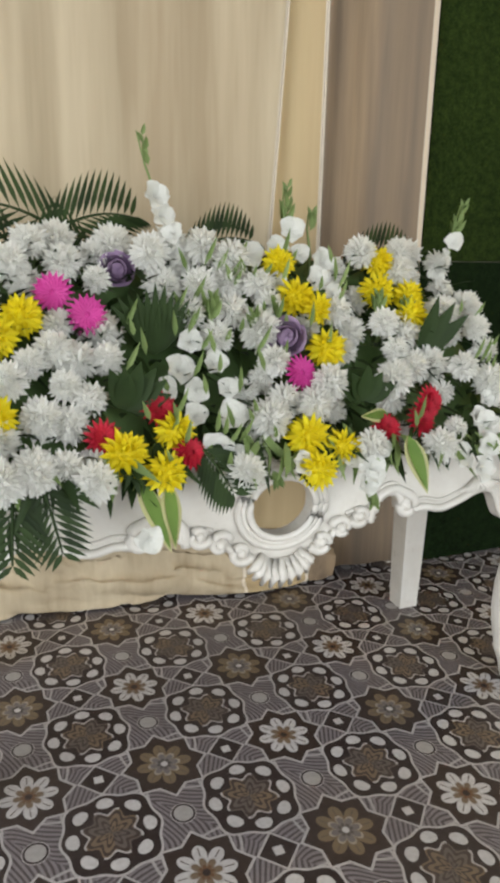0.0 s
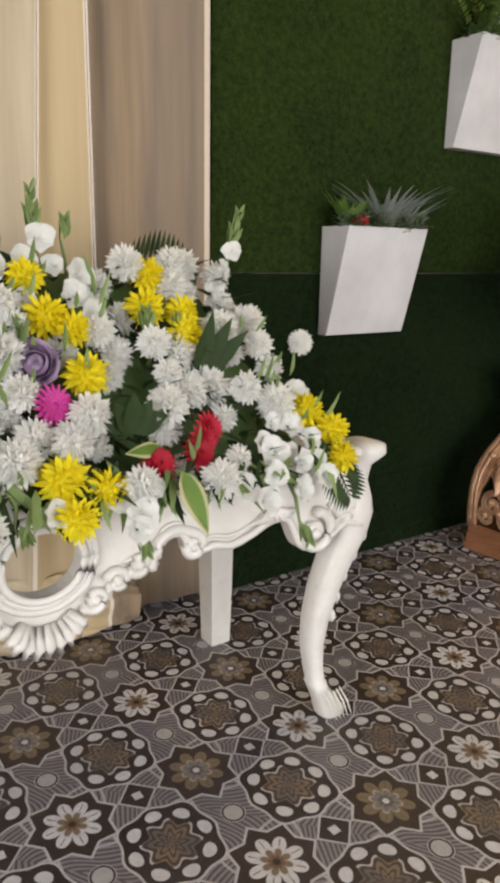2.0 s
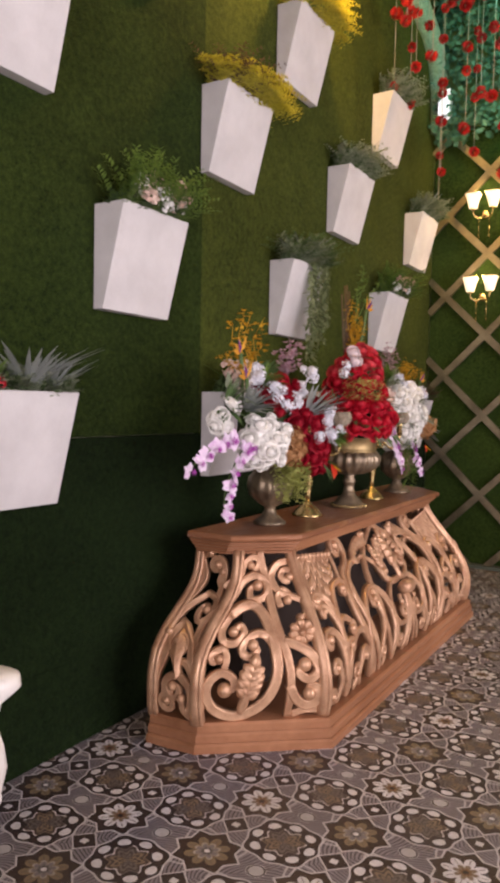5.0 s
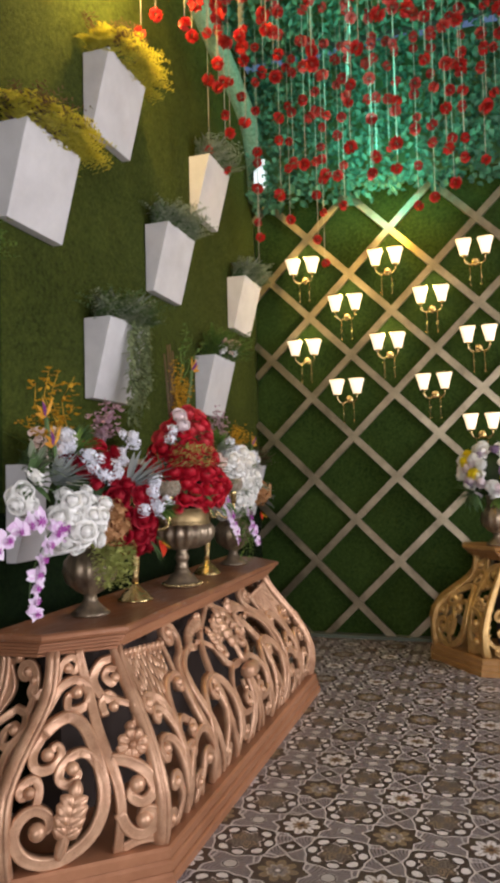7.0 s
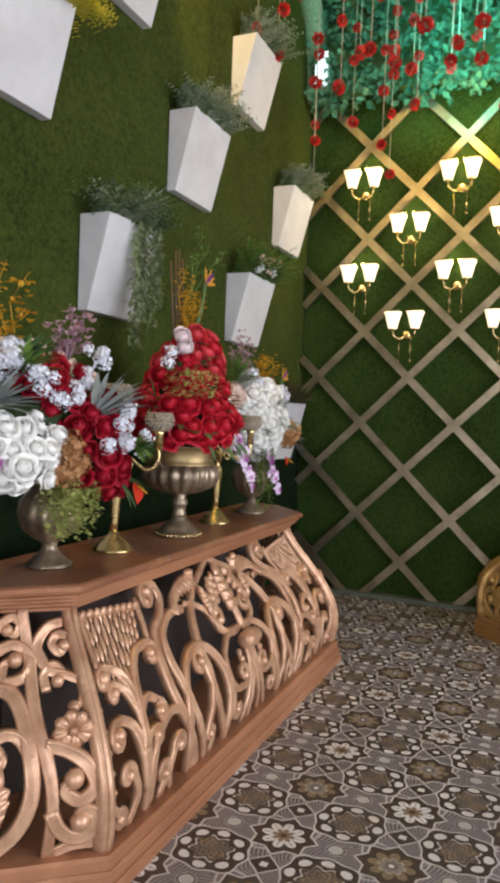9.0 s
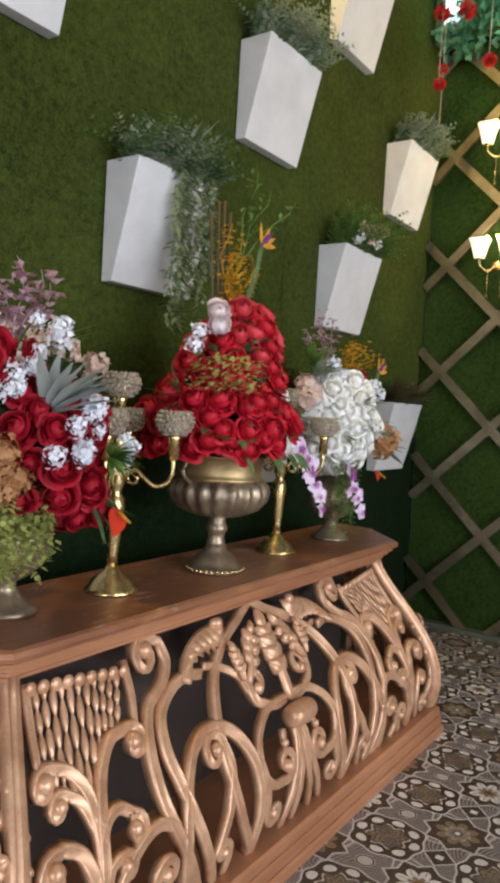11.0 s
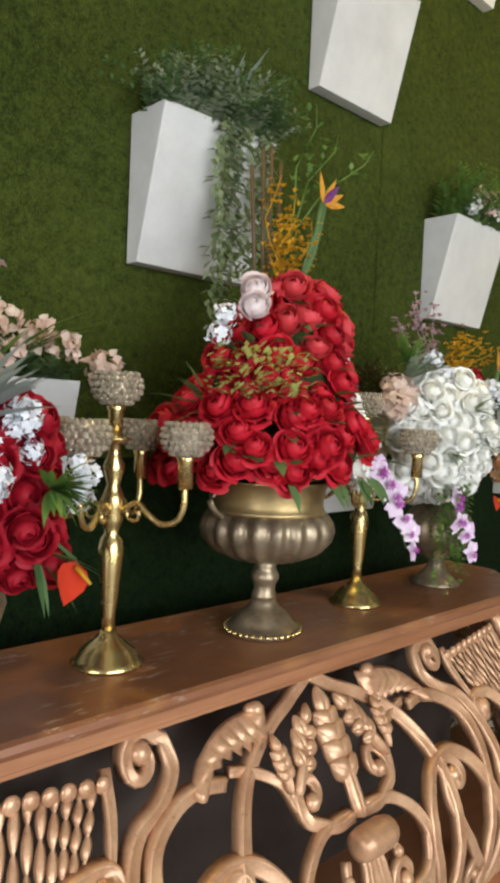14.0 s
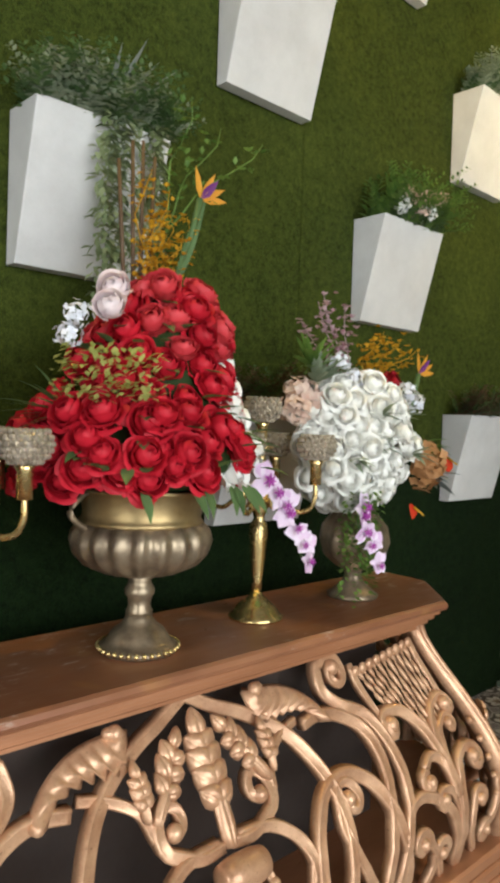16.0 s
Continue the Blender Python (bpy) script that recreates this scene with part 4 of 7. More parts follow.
        scroll(E, L(smooth_line([(-0.08, 0.36), (-0.085, 0.52), (0.0, 0.60)], 5) + curl((0.03, 0.54), 0.052, 70, -1.1)), 0.016, root)
        scroll(E, L(smooth_line([(0.06, 0.58), (0.05, 0.70)], 5) + curl((0.0, 0.715), 0.045, 0, 1.1)), 0.015, root)
        scroll(E, L(curl((-0.03, 0.18), 0.048, 60, 1.2)), 0.015, root)
        for line, r in (([(-0.10, 0.13), (-0.095, 0.28), (-0.06, 0.38), (-0.085, 0.46)], 0.014), ([(0.10, 0.56), (0.06, 0.50), (0.075, 0.43), (0.10, 0.42)], 0.013), ([(-0.09, 0.56), (-0.06, 0.66), (-0.085, 0.74), (-0.04, 0.77)], 0.013), ([(0.095, 0.66), (0.06, 0.63), (0.03, 0.65), (0.04, 0.69)], 0.012), ([(0.10, 0.30), (0.05, 0.36), (0.01, 0.35), (0.02, 0.32)], 0.013), ([(0.095, 0.13), (0.05, 0.16), (0.04, 0.21)], 0.013)):
            scroll(E, L(smooth_line(line, 4)), r * 1.25, root)
        acanthus(E, (0.03 * flip, 0.30), (-0.02 * flip, 0.47), 0.040, 5, root)
    if finish:
        swap = {COPPER: finish[0], COPPER_SLAB: finish[1], SCUFFED: finish[1]}
        for piece in root.children:
            old = piece.data.materials[0]
            if old in swap:
                piece.data.materials[0] = swap[old]
    return root


console("carved_console", "copper-painted console with bulging openwork scroll sides", (4.821, 2.062, 0), 0)
# Gold finish with the warm lamplight on the far console mixed into it.
LAMPLIT_GILT = mottled("lamplit_gilt", (0.42, 0.245, 0.075), (0.74, 0.490, 0.190), 11, 0.32, 0.45, fine=150, bump=0.2, dist=0.0025, spec=0.6)
LAMPLIT_GILT_SLAB = mottled("lamplit_gilt_slab", (0.30, 0.150, 0.050), (0.50, 0.275, 0.100), 5, 0.36, 0.25, fine=45, bump=0.1, dist=0.002, spec=0.5)
console("carved_console", "openwork console before the lattice wall, gold with lamplight painted in", (6.845, -0.36, 0), -90, (LAMPLIT_GILT, LAMPLIT_GILT_SLAB))


# ---------- flower heads ----------
MUM_WHITE = leafy("white_mum", (0.86, 0.86, 0.82), (0.96, 0.96, 0.94), 0.65, 0.42, each=0.2)
MUM_YELLOW = leafy("yellow_mum", (0.80, 0.64, 0.01), (0.96, 0.87, 0.04), 0.6, 0.3)
GERBERA_PINK = leafy("magenta_petal", (0.50, 0.025, 0.24), (0.70, 0.09, 0.40), 0.55, 0.1)
GERBERA_RED = leafy("crimson_petal", (0.40, 0.010, 0.030), (0.72, 0.035, 0.075), 0.55, 0.3)
PURPLE = leafy("purple_petal", (0.22, 0.13, 0.28), (0.50, 0.39, 0.52), 0.6, 0.1)
GLAD_GREEN = leafy("gladiolus_green", (0.13, 0.20, 0.06), (0.32, 0.42, 0.17))
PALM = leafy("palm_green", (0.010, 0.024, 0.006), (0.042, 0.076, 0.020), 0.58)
CREAM_EDGE = leafy("cream_leaf_edge", (0.50, 0.50, 0.22), (0.66, 0.65, 0.36))
ROSE_RED = leafy("red_rose_petal", (0.34, 0.005, 0.016), (0.74, 0.020, 0.045), 0.55, 0.12, each=0.3)
ROSE_LIGHT = leafy("bright_red_rose_petal", (0.46, 0.020, 0.035), (0.76, 0.090, 0.105), 0.5, 0.12, each=0.3)
ROSE_DEEP = leafy("dark_red_rose_petal", (0.22, 0.002, 0.012), (0.54, 0.008, 0.028), 0.62, 0.12, each=0.2)
PEONY = leafy("cream_peony_petal", (0.88, 0.87, 0.82), (0.97, 0.97, 0.94), 0.6, 0.12, each=0.2)
BLUSH = leafy("pale_pink_petal", (0.82, 0.70, 0.73), (0.92, 0.85, 0.86), 0.6, 0.2)
PALE_BLUE = leafy("pale_blue_petal", (0.66, 0.68, 0.76), (0.86, 0.87, 0.91), 0.6, 0.15)
LILAC = leafy("lilac_petal", (0.70, 0.46, 0.70), (0.90, 0.86, 0.92), 0.55, 0.15)
LIP = leafy("purple_lip", (0.30, 0.03, 0.28), (0.50, 0.10, 0.46))
MAUVE_BUD = leafy("mauve_bud", (0.30, 0.14, 0.20), (0.66, 0.48, 0.54))
FLORET = leafy("yellow_green_floret", (0.30, 0.34, 0.08), (0.60, 0.62, 0.22))
MUSTARD = leafy("mustard_berry", (0.42, 0.20, 0.01), (0.72, 0.42, 0.03))
ORANGE = leafy("orange_petal", (0.62, 0.22, 0.02), (0.80, 0.42, 0.05))
RUST = leafy("rust_hydrangea", (0.32, 0.14, 0.045), (0.58, 0.32, 0.15))
SCARLET = leafy("scarlet_spathe", (0.55, 0.03, 0.015), (0.72, 0.07, 0.03), 0.3)


def mum(r, petals=130):
    """A shaggy head: slim curved petals in rings, tight and upright at the crown, loose and drooping at the rim."""
    g = Geo()
    for i in range(petals):
        t = (i + 0.5) / petals
        el = math.acos(1 - 1.25 * t)
        a = i * 2.39996
        d = Vector((math.sin(el) * math.cos(a), math.sin(el) * math.sin(a), math.cos(el)))
        away = Vector((math.cos(el) * math.cos(a), math.cos(el) * math.sin(a), -math.sin(el)))
        k = r * (0.46 + 0.34 * t) * rnd(0.75, 1.15)
        way = d * (0.85 - 0.45 * t) + away * (0.20 + 0.85 * t) + Vector((rnd(-0.25, 0.25), rnd(-0.25, 0.25), rnd(-0.25, 0.25)))
        g.leaf(d * (r * (0.42 + 0.05 * t)), way, d, k, r * 0.25, -0.50 + 0.45 * t, 4, 0.55)
    g.ball((0, 0, 0), r * 0.50, 8, 6)
    return g


def daisy(r, n=18, rows=2):
    g = Geo()
    for k in range(rows):
        for i in range(n):
            a = 2 * math.pi * (i + 0.5 * k) / n
            g.leaf((r * 0.12 * math.cos(a), r * 0.12 * math.sin(a), 0.004 + 0.006 * k), (math.cos(a), math.sin(a), 0.18 + 0.22 * k), (0, 0, 1), r * (0.92 - 0.22 * k), r * 0.30, 0.18, 4, 0.3)
    g.ball((0, 0, 0.006), r * 0.2, 8, 4, (1, 1, 0.6))
    return g


def globe(r, layers=5, wide=0.85, roll=0.24):
    """A full round bloom: cupped petals wrapped over one another, open at the crown; wide: how far the outer ones open."""
    g = Geo()
    g.v.append((0, 0, -r * 0.80))
    for L in range(layers):
        f = L / (layers - 1)
        n = (2, 3, 3, 4, 5, 5)[L]
        size, crown = r * (0.30 + 0.62 * f), 0.12 + wide * 1.85 * f ** 1.2
        for i in range(n):
            a0 = 2 * math.pi * i / n + L * 1.25 + rnd(-0.15, 0.15)
            half = (1.45 if L else 1.8) * math.pi / n
            top, grow, wave = crown + rnd(-0.12, 0.12), rnd(0.93, 1.07), rnd(0, 6.28)
            pts, fs = [], []
            for v in range(7):
                t = v / 6
                for u in range(7):
                    q = u / 3 - 1
                    th = 2.55 + (top + 0.20 * q * q - 2.55) * t
                    a = a0 + q * half * (0.62 + 0.38 * math.sin(math.pi * min(1, 0.25 + t * 0.6)))
                    k = size * grow * (1 + 0.085 * q + roll * f * (1.0 if v == 6 else 0.35 if v == 5 else 0.05 if v == 4 else 0.0) * (1 + 0.25 * math.sin(q * 3 + wave)))
                    drop = roll * 0.62 * r * f * (1 + 0.4 * math.sin(q * 4 + wave)) if v == 6 else 0.0
                    pts.append((k * math.sin(th) * math.cos(a), k * math.sin(th) * math.sin(a), k * math.cos(th) * 0.95 - drop))
            first = len(g.v)
            g.v += pts
            for v in range(6):
                for u in range(6):
                    k = first + v * 7 + u
                    g.f.append((k, k + 1, k + 8, k + 7))
            g.f += [(0, first + u + 1, first + u) for u in range(6)]
    return g


def gladiolus(r):
    """Six broad ruffled petals in two rings of three."""
    g = Geo()
    g.v.append((0, 0, -r * 0.75))
    for i in range(6):
        a = i * math.pi / 3 + rnd(-0.1, 0.1)
        c, s, size, wave = math.cos(a), math.sin(a), r * (1.08 if i % 2 else 0.95), rnd(0, 6.28)
        first = len(g.v)
        for v in range(6):
            t = v / 5
            w = size * 0.66 * math.sin(math.pi * (0.10 + 0.76 * t)) ** 0.8
            for u in range(5):
                q = u / 2 - 1
                k = size * (0.06 + 0.98 * t ** 1.2) - 0.20 * size * q * q * t
                z = size * (-0.55 + 0.95 * t - 0.50 * t ** 3 + 0.22 * q * q * t + 0.07 * math.sin(q * 5 + wave) * t * t) + (0.06 * r if i % 2 else 0)
                g.v.append((k * c - w * q * s, k * s + w * q * c, z))
        for v in range(5):
            for u in range(4):
                k = first + v * 5 + u
                g.f.append((k, k + 1, k + 6, k + 5))
        g.f += [(0, first + u + 1, first + u) for u in range(4)]
    return g


def orchid_head(r):
    g = Geo()
    for a, w in ((90, 0.7), (210, 0.7), (330, 0.7), (10, 1.1), (170, 1.1)):
        a = radians(a)
        g.leaf((0, 0, 0), (math.cos(a), math.sin(a), 0.15), (0, 0, 1), r, r * w, 0.15, 4, 0.15)
    return g


def cluster_head(r, n, petal):
    """A round head of many small florets."""
    g = Geo()
    for i in range(n):
        el, a = math.acos(1 - 1.5 * (i + 0.5) / n), i * 2.39996
        d = Vector((math.sin(el) * math.cos(a), math.sin(el) * math.sin(a), math.cos(el)))
        c = d * r * rnd(0.55, 1.1)
        d = (d + Vector((rnd(-0.7, 0.7), rnd(-0.7, 0.7), rnd(-0.7, 0.7)))).normalized()
        t = d.orthogonal().normalized()
        for k in range(4):
            q = Matrix.Rotation(k * math.pi / 2 + i, 3, d) @ t
            g.leaf(c, q + d * 0.35, d, petal, petal * 0.95, 0.25, 3)
    return g


HEAD = {
    "mum": mum(0.054).mesh("mum", MUM_WHITE), "mum_b": mum(0.050, 104).mesh("mum_b", MUM_WHITE), "mum_c": mum(0.056, 150).mesh("mum_c", MUM_WHITE),
    "yellow": mum(0.057, 64).mesh("yellow", MUM_YELLOW), "gerbera": daisy(0.050).mesh("gerbera", GERBERA_PINK), "red": daisy(0.048, 16, 3).mesh("red", GERBERA_RED),
    "cabbage": globe(0.046, 5, 0.7).mesh("cabbage", PURPLE), "trumpet": gladiolus(0.033).mesh("trumpet", WHITE_PETAL),
    "rose": globe(0.047, 6, 0.88).mesh("rose", ROSE_RED), "rose_b": globe(0.045, 6, 0.76).mesh("rose_b", ROSE_RED), "rose_bud": globe(0.042, 5, 0.62, 0.20).mesh("rose_bud", ROSE_LIGHT), "rose_dark": globe(0.047, 6, 0.90).mesh("rose_dark", ROSE_DEEP),
    "peony": globe(0.058, 6, 0.92, 0.28).mesh("peony", PEONY), "peony_b": globe(0.054, 5, 0.86, 0.30).mesh("peony_b", PEONY), "blush": globe(0.052, 6, 0.62, 0.12).mesh("blush", BLUSH), "blue": cluster_head(0.032, 34, 0.0100).mesh("blue", PALE_BLUE),
    "lip": daisy(0.022, 6, 2).mesh("lip", LIP), "orchid": orchid_head(0.050).mesh("orchid", LILAC), "rust": cluster_head(0.055, 80, 0.015).mesh("rust", RUST), "peach": cluster_head(0.05, 60, 0.017).mesh("peach", PINK_PETAL),
}


def put(kind, parent, p, way, name, scale=1.0, label=""):
    q = Vector(way).to_track_quat("Z", "Y")
    q.rotate(Matrix.Rotation(rnd(0, 6.28), 3, Vector(way).normalized()))
    return part(name, HEAD[kind], None, parent, label, m=Matrix.LocRotScale(Vector(p), q, Vector((scale,) * 3)))


def frond(g, base, tip, n, leaf, width, arch=0.1, hang=0.0):
    """A feather palm leaf: a curved rib with slim leaflets on both sides."""
    b, t = Vector(base), Vector(tip)
    d = (t - b)
    L = d.length
    d.normalize()
    s = d.cross((0, -1, 0.3)).normalized()
    rib = []
    for i in range(n + 1):
        f = i / n
        rib.append(b + d * (L * f) + Vector((0, 0, arch * L * math.sin(math.pi * f * 0.8) - hang * f * f)))
    g.tube(rib, [0.005 * (1 - 0.8 * i / n) + 0.001 for i in range(n + 1)], 4)
    for i in range(2, n + 1):
        k = leaf * math.sin(math.pi * (0.12 + 0.80 * i / n)) ** 0.6
        for sg in (1, -1):
            g.leaf(rib[i], s * sg * 0.8 + d * 0.75, (0, -1, 0.4), k, width, 0.12, 3, 0.1)


def striped_leaf(root, base, tip, width):
    """A strap leaf with a green middle and cream margins."""
    b, t = Vector(base), Vector(tip)
    d = t - b
    part("strap_leaf", Geo().leaf(b, d, (0, -1, 0.2), d.length, width, 0.10, 7, 0.1), CREAM_EDGE, root, "green leaf with cream margins")
    part("leaf_stripe", Geo().leaf(b + Vector((0, -0.004, 0.002)), d, (0, -1, 0.2), d.length * 0.96, width * 0.62, 0.10, 7, 0.1), FRESH_LEAF, root)


def spike(root, base, tip, florets, buds):
    b, t = Vector(base), Vector(tip)
    d = t - b
    g = Geo().tube([b + d * (k / 5) + Vector((0.012 * math.sin(k), 0, 0)) for k in range(6)], [0.006, 0.006, 0.005, 0.004, 0.003, 0.002], 5)
    for i in range(buds):
        f = 1 - 0.045 * i - 0.01
        a = i * 2.6
        g.leaf(b + d * f, d.normalized() + Vector((0.45 * math.cos(a), 0.45 * math.sin(a), 0)), (0, -1, 0), 0.030 + 0.004 * i, 0.012 + 0.001 * i, 0.0, 3, 0.6)
    part("flower_spike", g, GLAD_GREEN, root, "green gladiolus spike in bud")
    for i in range(florets):
        f = 0.12 + 0.5 * i / max(1, florets - 1)
        put("trumpet", root, b + d * f + Vector((rnd(-0.03, 0.03), -0.02, 0)), (rnd(-0.7, 0.7), -1, 0.3), "gladiolus_bloom", rnd(0.75, 1.05))


# ---------- white carved table ----------
def fill_outline(outer, hole, y0, y1):
    """A board in the xz plane with one opening, from y0 to y1."""
    bm = bmesh.new()
    edges = []
    for loop in (outer, hole):
        vs = [bm.verts.new((x, y0, z)) for x, z in loop]
        edges += [bm.edges.new((vs[i], vs[(i + 1) % len(vs)])) for i in range(len(vs))]
    r = bmesh.ops.triangle_fill(bm, use_beauty=True, use_dissolve=False, edges=edges)
    faces = [f for f in r["geom"] if isinstance(f, bmesh.types.BMFace)]
    e = bmesh.ops.extrude_face_region(bm, geom=faces)
    for v in e["geom"]:
        if isinstance(v, bmesh.types.BMVert):
            v.co.y = y1
    bmesh.ops.recalc_face_normals(bm, faces=bm.faces)
    me = bpy.data.meshes.new("apron")
    bm.to_mesh(me)
    bm.free()
    me.materials.append(WHITE_GLOSS)
    return me


def table():
    root = thing("ornate_table", "white lacquered table with carved apron and cabriole legs", "table", (0.945, 1.83, 0))
    for sg in (1, -1):
        line = curl((sg * 0.748, 0.646), 0.062, 90, -1.35 * sg, 26, 0.20)
        part("corner_scroll", Geo().tube([(x, -0.022, z) for x, z in line], [0.016 - 0.006 * i / 26 for i in range(27)], 8).ball((sg * 0.748, -0.026, 0.646), 0.016, 8, 6), WHITE_GLOSS, root)
    half = [(0.0, 0.548), (0.05, 0.560), (0.085, 0.592), (0.125, 0.607), (0.160, 0.636), (0.20, 0.657), (0.245, 0.655), (0.268, 0.662), (0.276, 0.695), (0.300, 0.720), (0.335, 0.720), (0.352, 0.695), (0.357, 0.670),
            (0.385, 0.662), (0.43, 0.668), (0.485, 0.657), (0.55, 0.676), (0.605, 0.698), (0.66, 0.690), (0.70, 0.612), (0.745, 0.595), (0.80, 0.606), (0.86, 0.64), (0.93, 0.62)]
    line = smooth_line(half, 3)
    outer = line + [(0.93, 0.835)] + [(-0.93, 0.835)] + [(-x, z) for x, z in reversed(line[1:])]
    hole = [(0.088 * math.cos(a), 0.727 + 0.078 * math.sin(a)) for a in np.linspace(0, 2 * math.pi, 28, endpoint=False)]
    part("apron", fill_outline(outer, hole, -0.005, 0.035), None, root, "carved apron with an oval opening")
    # mouldings and scrolls on the apron
    g = Geo()
    for k, (r, t) in enumerate(((0.092, 0.010), (0.108, 0.007), (0.122, 0.009))):
        g.tube([(r * math.cos(a), -0.012 - 0.004 * (k == 0), 0.727 + r * 0.89 * math.sin(a)) for a in np.linspace(0, 2 * math.pi, 29)], t, 6)
    part("oval_frame", g, WHITE_GLOSS, root, "moulded oval frame")
    for sg in (1, -1):
        g = Geo().tube([(sg * x, -0.012, z + 0.010) for x, z in line[6:]], 0.011, 6)
        g.tube([(sg * x, -0.008, z + 0.034) for x, z in line[14:]], 0.006, 5)
        part("edge_moulding", g, WHITE_GLOSS, root)
        ring = smooth_line([(0.256, 0.655), (0.262, 0.700), (0.290, 0.732), (0.325, 0.742), (0.362, 0.728)], 4) + curl((0.366, 0.690), 0.034, 80, -1.1)
        part("c_scroll", Geo().tube([(sg * x, -0.014, z) for x, z in ring], 0.0135, 7).ball((sg * 0.366, -0.020, 0.690), 0.014, 8, 5), WHITE_GLOSS, root)
        for (cx, cz), r, st, tn, rad in (((0.112, 0.620), 0.032, 200, 1.2, 0.012), ((0.168, 0.650), 0.030, 160, -1.2, 0.012), ((0.222, 0.680), 0.030, 200, 1.2, 0.012)):
            g = Geo().tube([(sg * x, -0.018, z) for x, z in curl((cx, cz), r, st, tn)], [rad * (1 - 0.3 * i / 18) for i in range(19)], 6)
            g.ball((sg * cx, -0.022, cz), rad * 1.1, 7, 5)
            part("volute", g, WHITE_GLOSS, root)
        g = Geo()
        for i in range(7):
            a = radians(200 + i * 18) if sg < 0 else radians(340 - i * 18)
            g.tube([(sg * 0.60, -0.008, 0.745), (sg * 0.60 + 0.05 * math.cos(a), -0.022, 0.735 + 0.022 * math.sin(a)), (sg * 0.60 + 0.10 * math.cos(a), -0.010, 0.738 + 0.040 * math.sin(a))], [0.006, 0.010, 0.004], 5)
        part("carved_leaf", g, WHITE_GLOSS, root)
        # big open volute beside the leg
        g = Geo().tube([(sg * x, 0.0, z) for x, z in curl((0.835, 0.690), 0.072, 110, -1.25 if sg > 0 else -1.25, 24)], [0.020 - 0.006 * i / 24 for i in range(25)], 7)
        g.ball((sg * 0.835, -0.008, 0.690), 0.020, 8, 5)
        part("leg_volute", g, WHITE_GLOSS, root)
    for i in range(9):
        a = radians(205 + i * 16.25)
        q = [(0.055 * math.cos(a), 0.615 + 0.03 * math.sin(a)), (0.085 * math.cos(a), 0.605 + 0.065 * math.sin(a)), (0.10 * math.cos(a), 0.600 + 0.095 * math.sin(a))]
        part("shell_flute", Geo().tube([(q[0][0], -0.010, q[0][1]), (q[1][0], -0.030, q[1][1]), (q[2][0], -0.012, q[2][1])], [0.010, 0.014, 0.006], 6), WHITE_GLOSS, root)
    g = Geo().rings([[(x, y, z) for x, y in ((-0.96 + e, -0.015 + e), (0.96 - e, -0.015 + e), (0.96 - e, 0.63 - e), (-0.96 + e, 0.63 - e))] for e, z in ((0.012, 0.836), (0.0, 0.842), (0.0, 0.856), (0.010, 0.864))])
    part("tabletop", g, WHITE_GLOSS, root, smooth=False)
    for sg in (1, -1):
        part("side_rail", Geo().box((sg * 0.925 - 0.015, 0.03, 0.70), (sg * 0.925 + 0.015, 0.60, 0.835)), WHITE_GLOSS, root, smooth=False)
        # front leg: corner block, knee, slim ankle and spread foot
        prof = ((0.872, 0.0, 0.034, 0.040), (0.862, 0.012, 0.055, 0.060), (0.835, 0.012, 0.058, 0.062), (0.805, -0.012, 0.040, 0.046), (0.76, -0.022, 0.040, 0.046), (0.71, -0.016, 0.050, 0.052), (0.66, -0.015, 0.057, 0.056),
                (0.60, -0.030, 0.057, 0.056), (0.52, -0.062, 0.052, 0.052), (0.43, -0.094, 0.045, 0.047), (0.34, -0.116, 0.038, 0.042), (0.25, -0.124, 0.032, 0.037), (0.17, -0.117, 0.027, 0.032), (0.125, -0.108, 0.026, 0.031),
                (0.118, -0.106, 0.031, 0.036), (0.10, -0.100, 0.029, 0.034), (0.06, -0.078, 0.036, 0.038), (0.025, -0.062, 0.044, 0.042), (0.006, -0.056, 0.046, 0.043), (0.0, -0.056, 0.040, 0.038))
        rings = []
        for z, dx, rx, ry in prof:
            rings.append([(sg * (0.945 + dx) + rx * math.copysign(abs(math.cos(a)) ** 0.75, math.cos(a)), 0.03 - 0.25 * dx + ry * math.copysign(abs(math.sin(a)) ** 0.75, math.sin(a)), z) for a in np.linspace(0, 2 * math.pi, 16, endpoint=False)])
        leg = part("front_leg", Geo().rings(rings), WHITE_GLOSS, root)
        g = Geo()
        for i in range(5):
            x = sg * (0.945 - 0.085) + sg * (-0.03 + 0.015 * i)
            g.tube([(x, -0.005 + 0.004 * abs(i - 2), 0.108), (x + sg * 0.022, -0.012, 0.06), (x + sg * 0.038, -0.016, 0.012)], [0.0025, 0.0035, 0.002], 5)
        part("foot_flutes", g, WHITE_GLOSS, leg)
        g = Geo()
        for z, dx in ((0.63, 0.042), (0.575, 0.034), (0.52, 0.0), (0.46, -0.035), (0.40, -0.06), (0.34, -0.075)):
            g.ball((sg * (0.945 + dx), 0.035, z), 0.016, 7, 5, (0.8, 1, 1.4))
        part("leg_carving", g, WHITE_GLOSS, leg)
        x = 0.82 * sg
        part("rear_leg", Geo().rings([[(x - w, 0.605 - w, z), (x + w, 0.605 - w, z), (x + w, 0.605 + w, z), (x - w, 0.605 + w, z)] for z, w in ((0.0, 0.038), (0.20, 0.042), (0.5, 0.046), (0.836, 0.048))]), WHITE_GLOSS, root, smooth=False)
    return root


table()


# ---------- flowers on the table ----------
def mound(x, z):
    """The depth of the flower bank's face."""
    return 0.9975 + 0.85 * z + 0.02 * math.sin(x * 5 + z * 4)


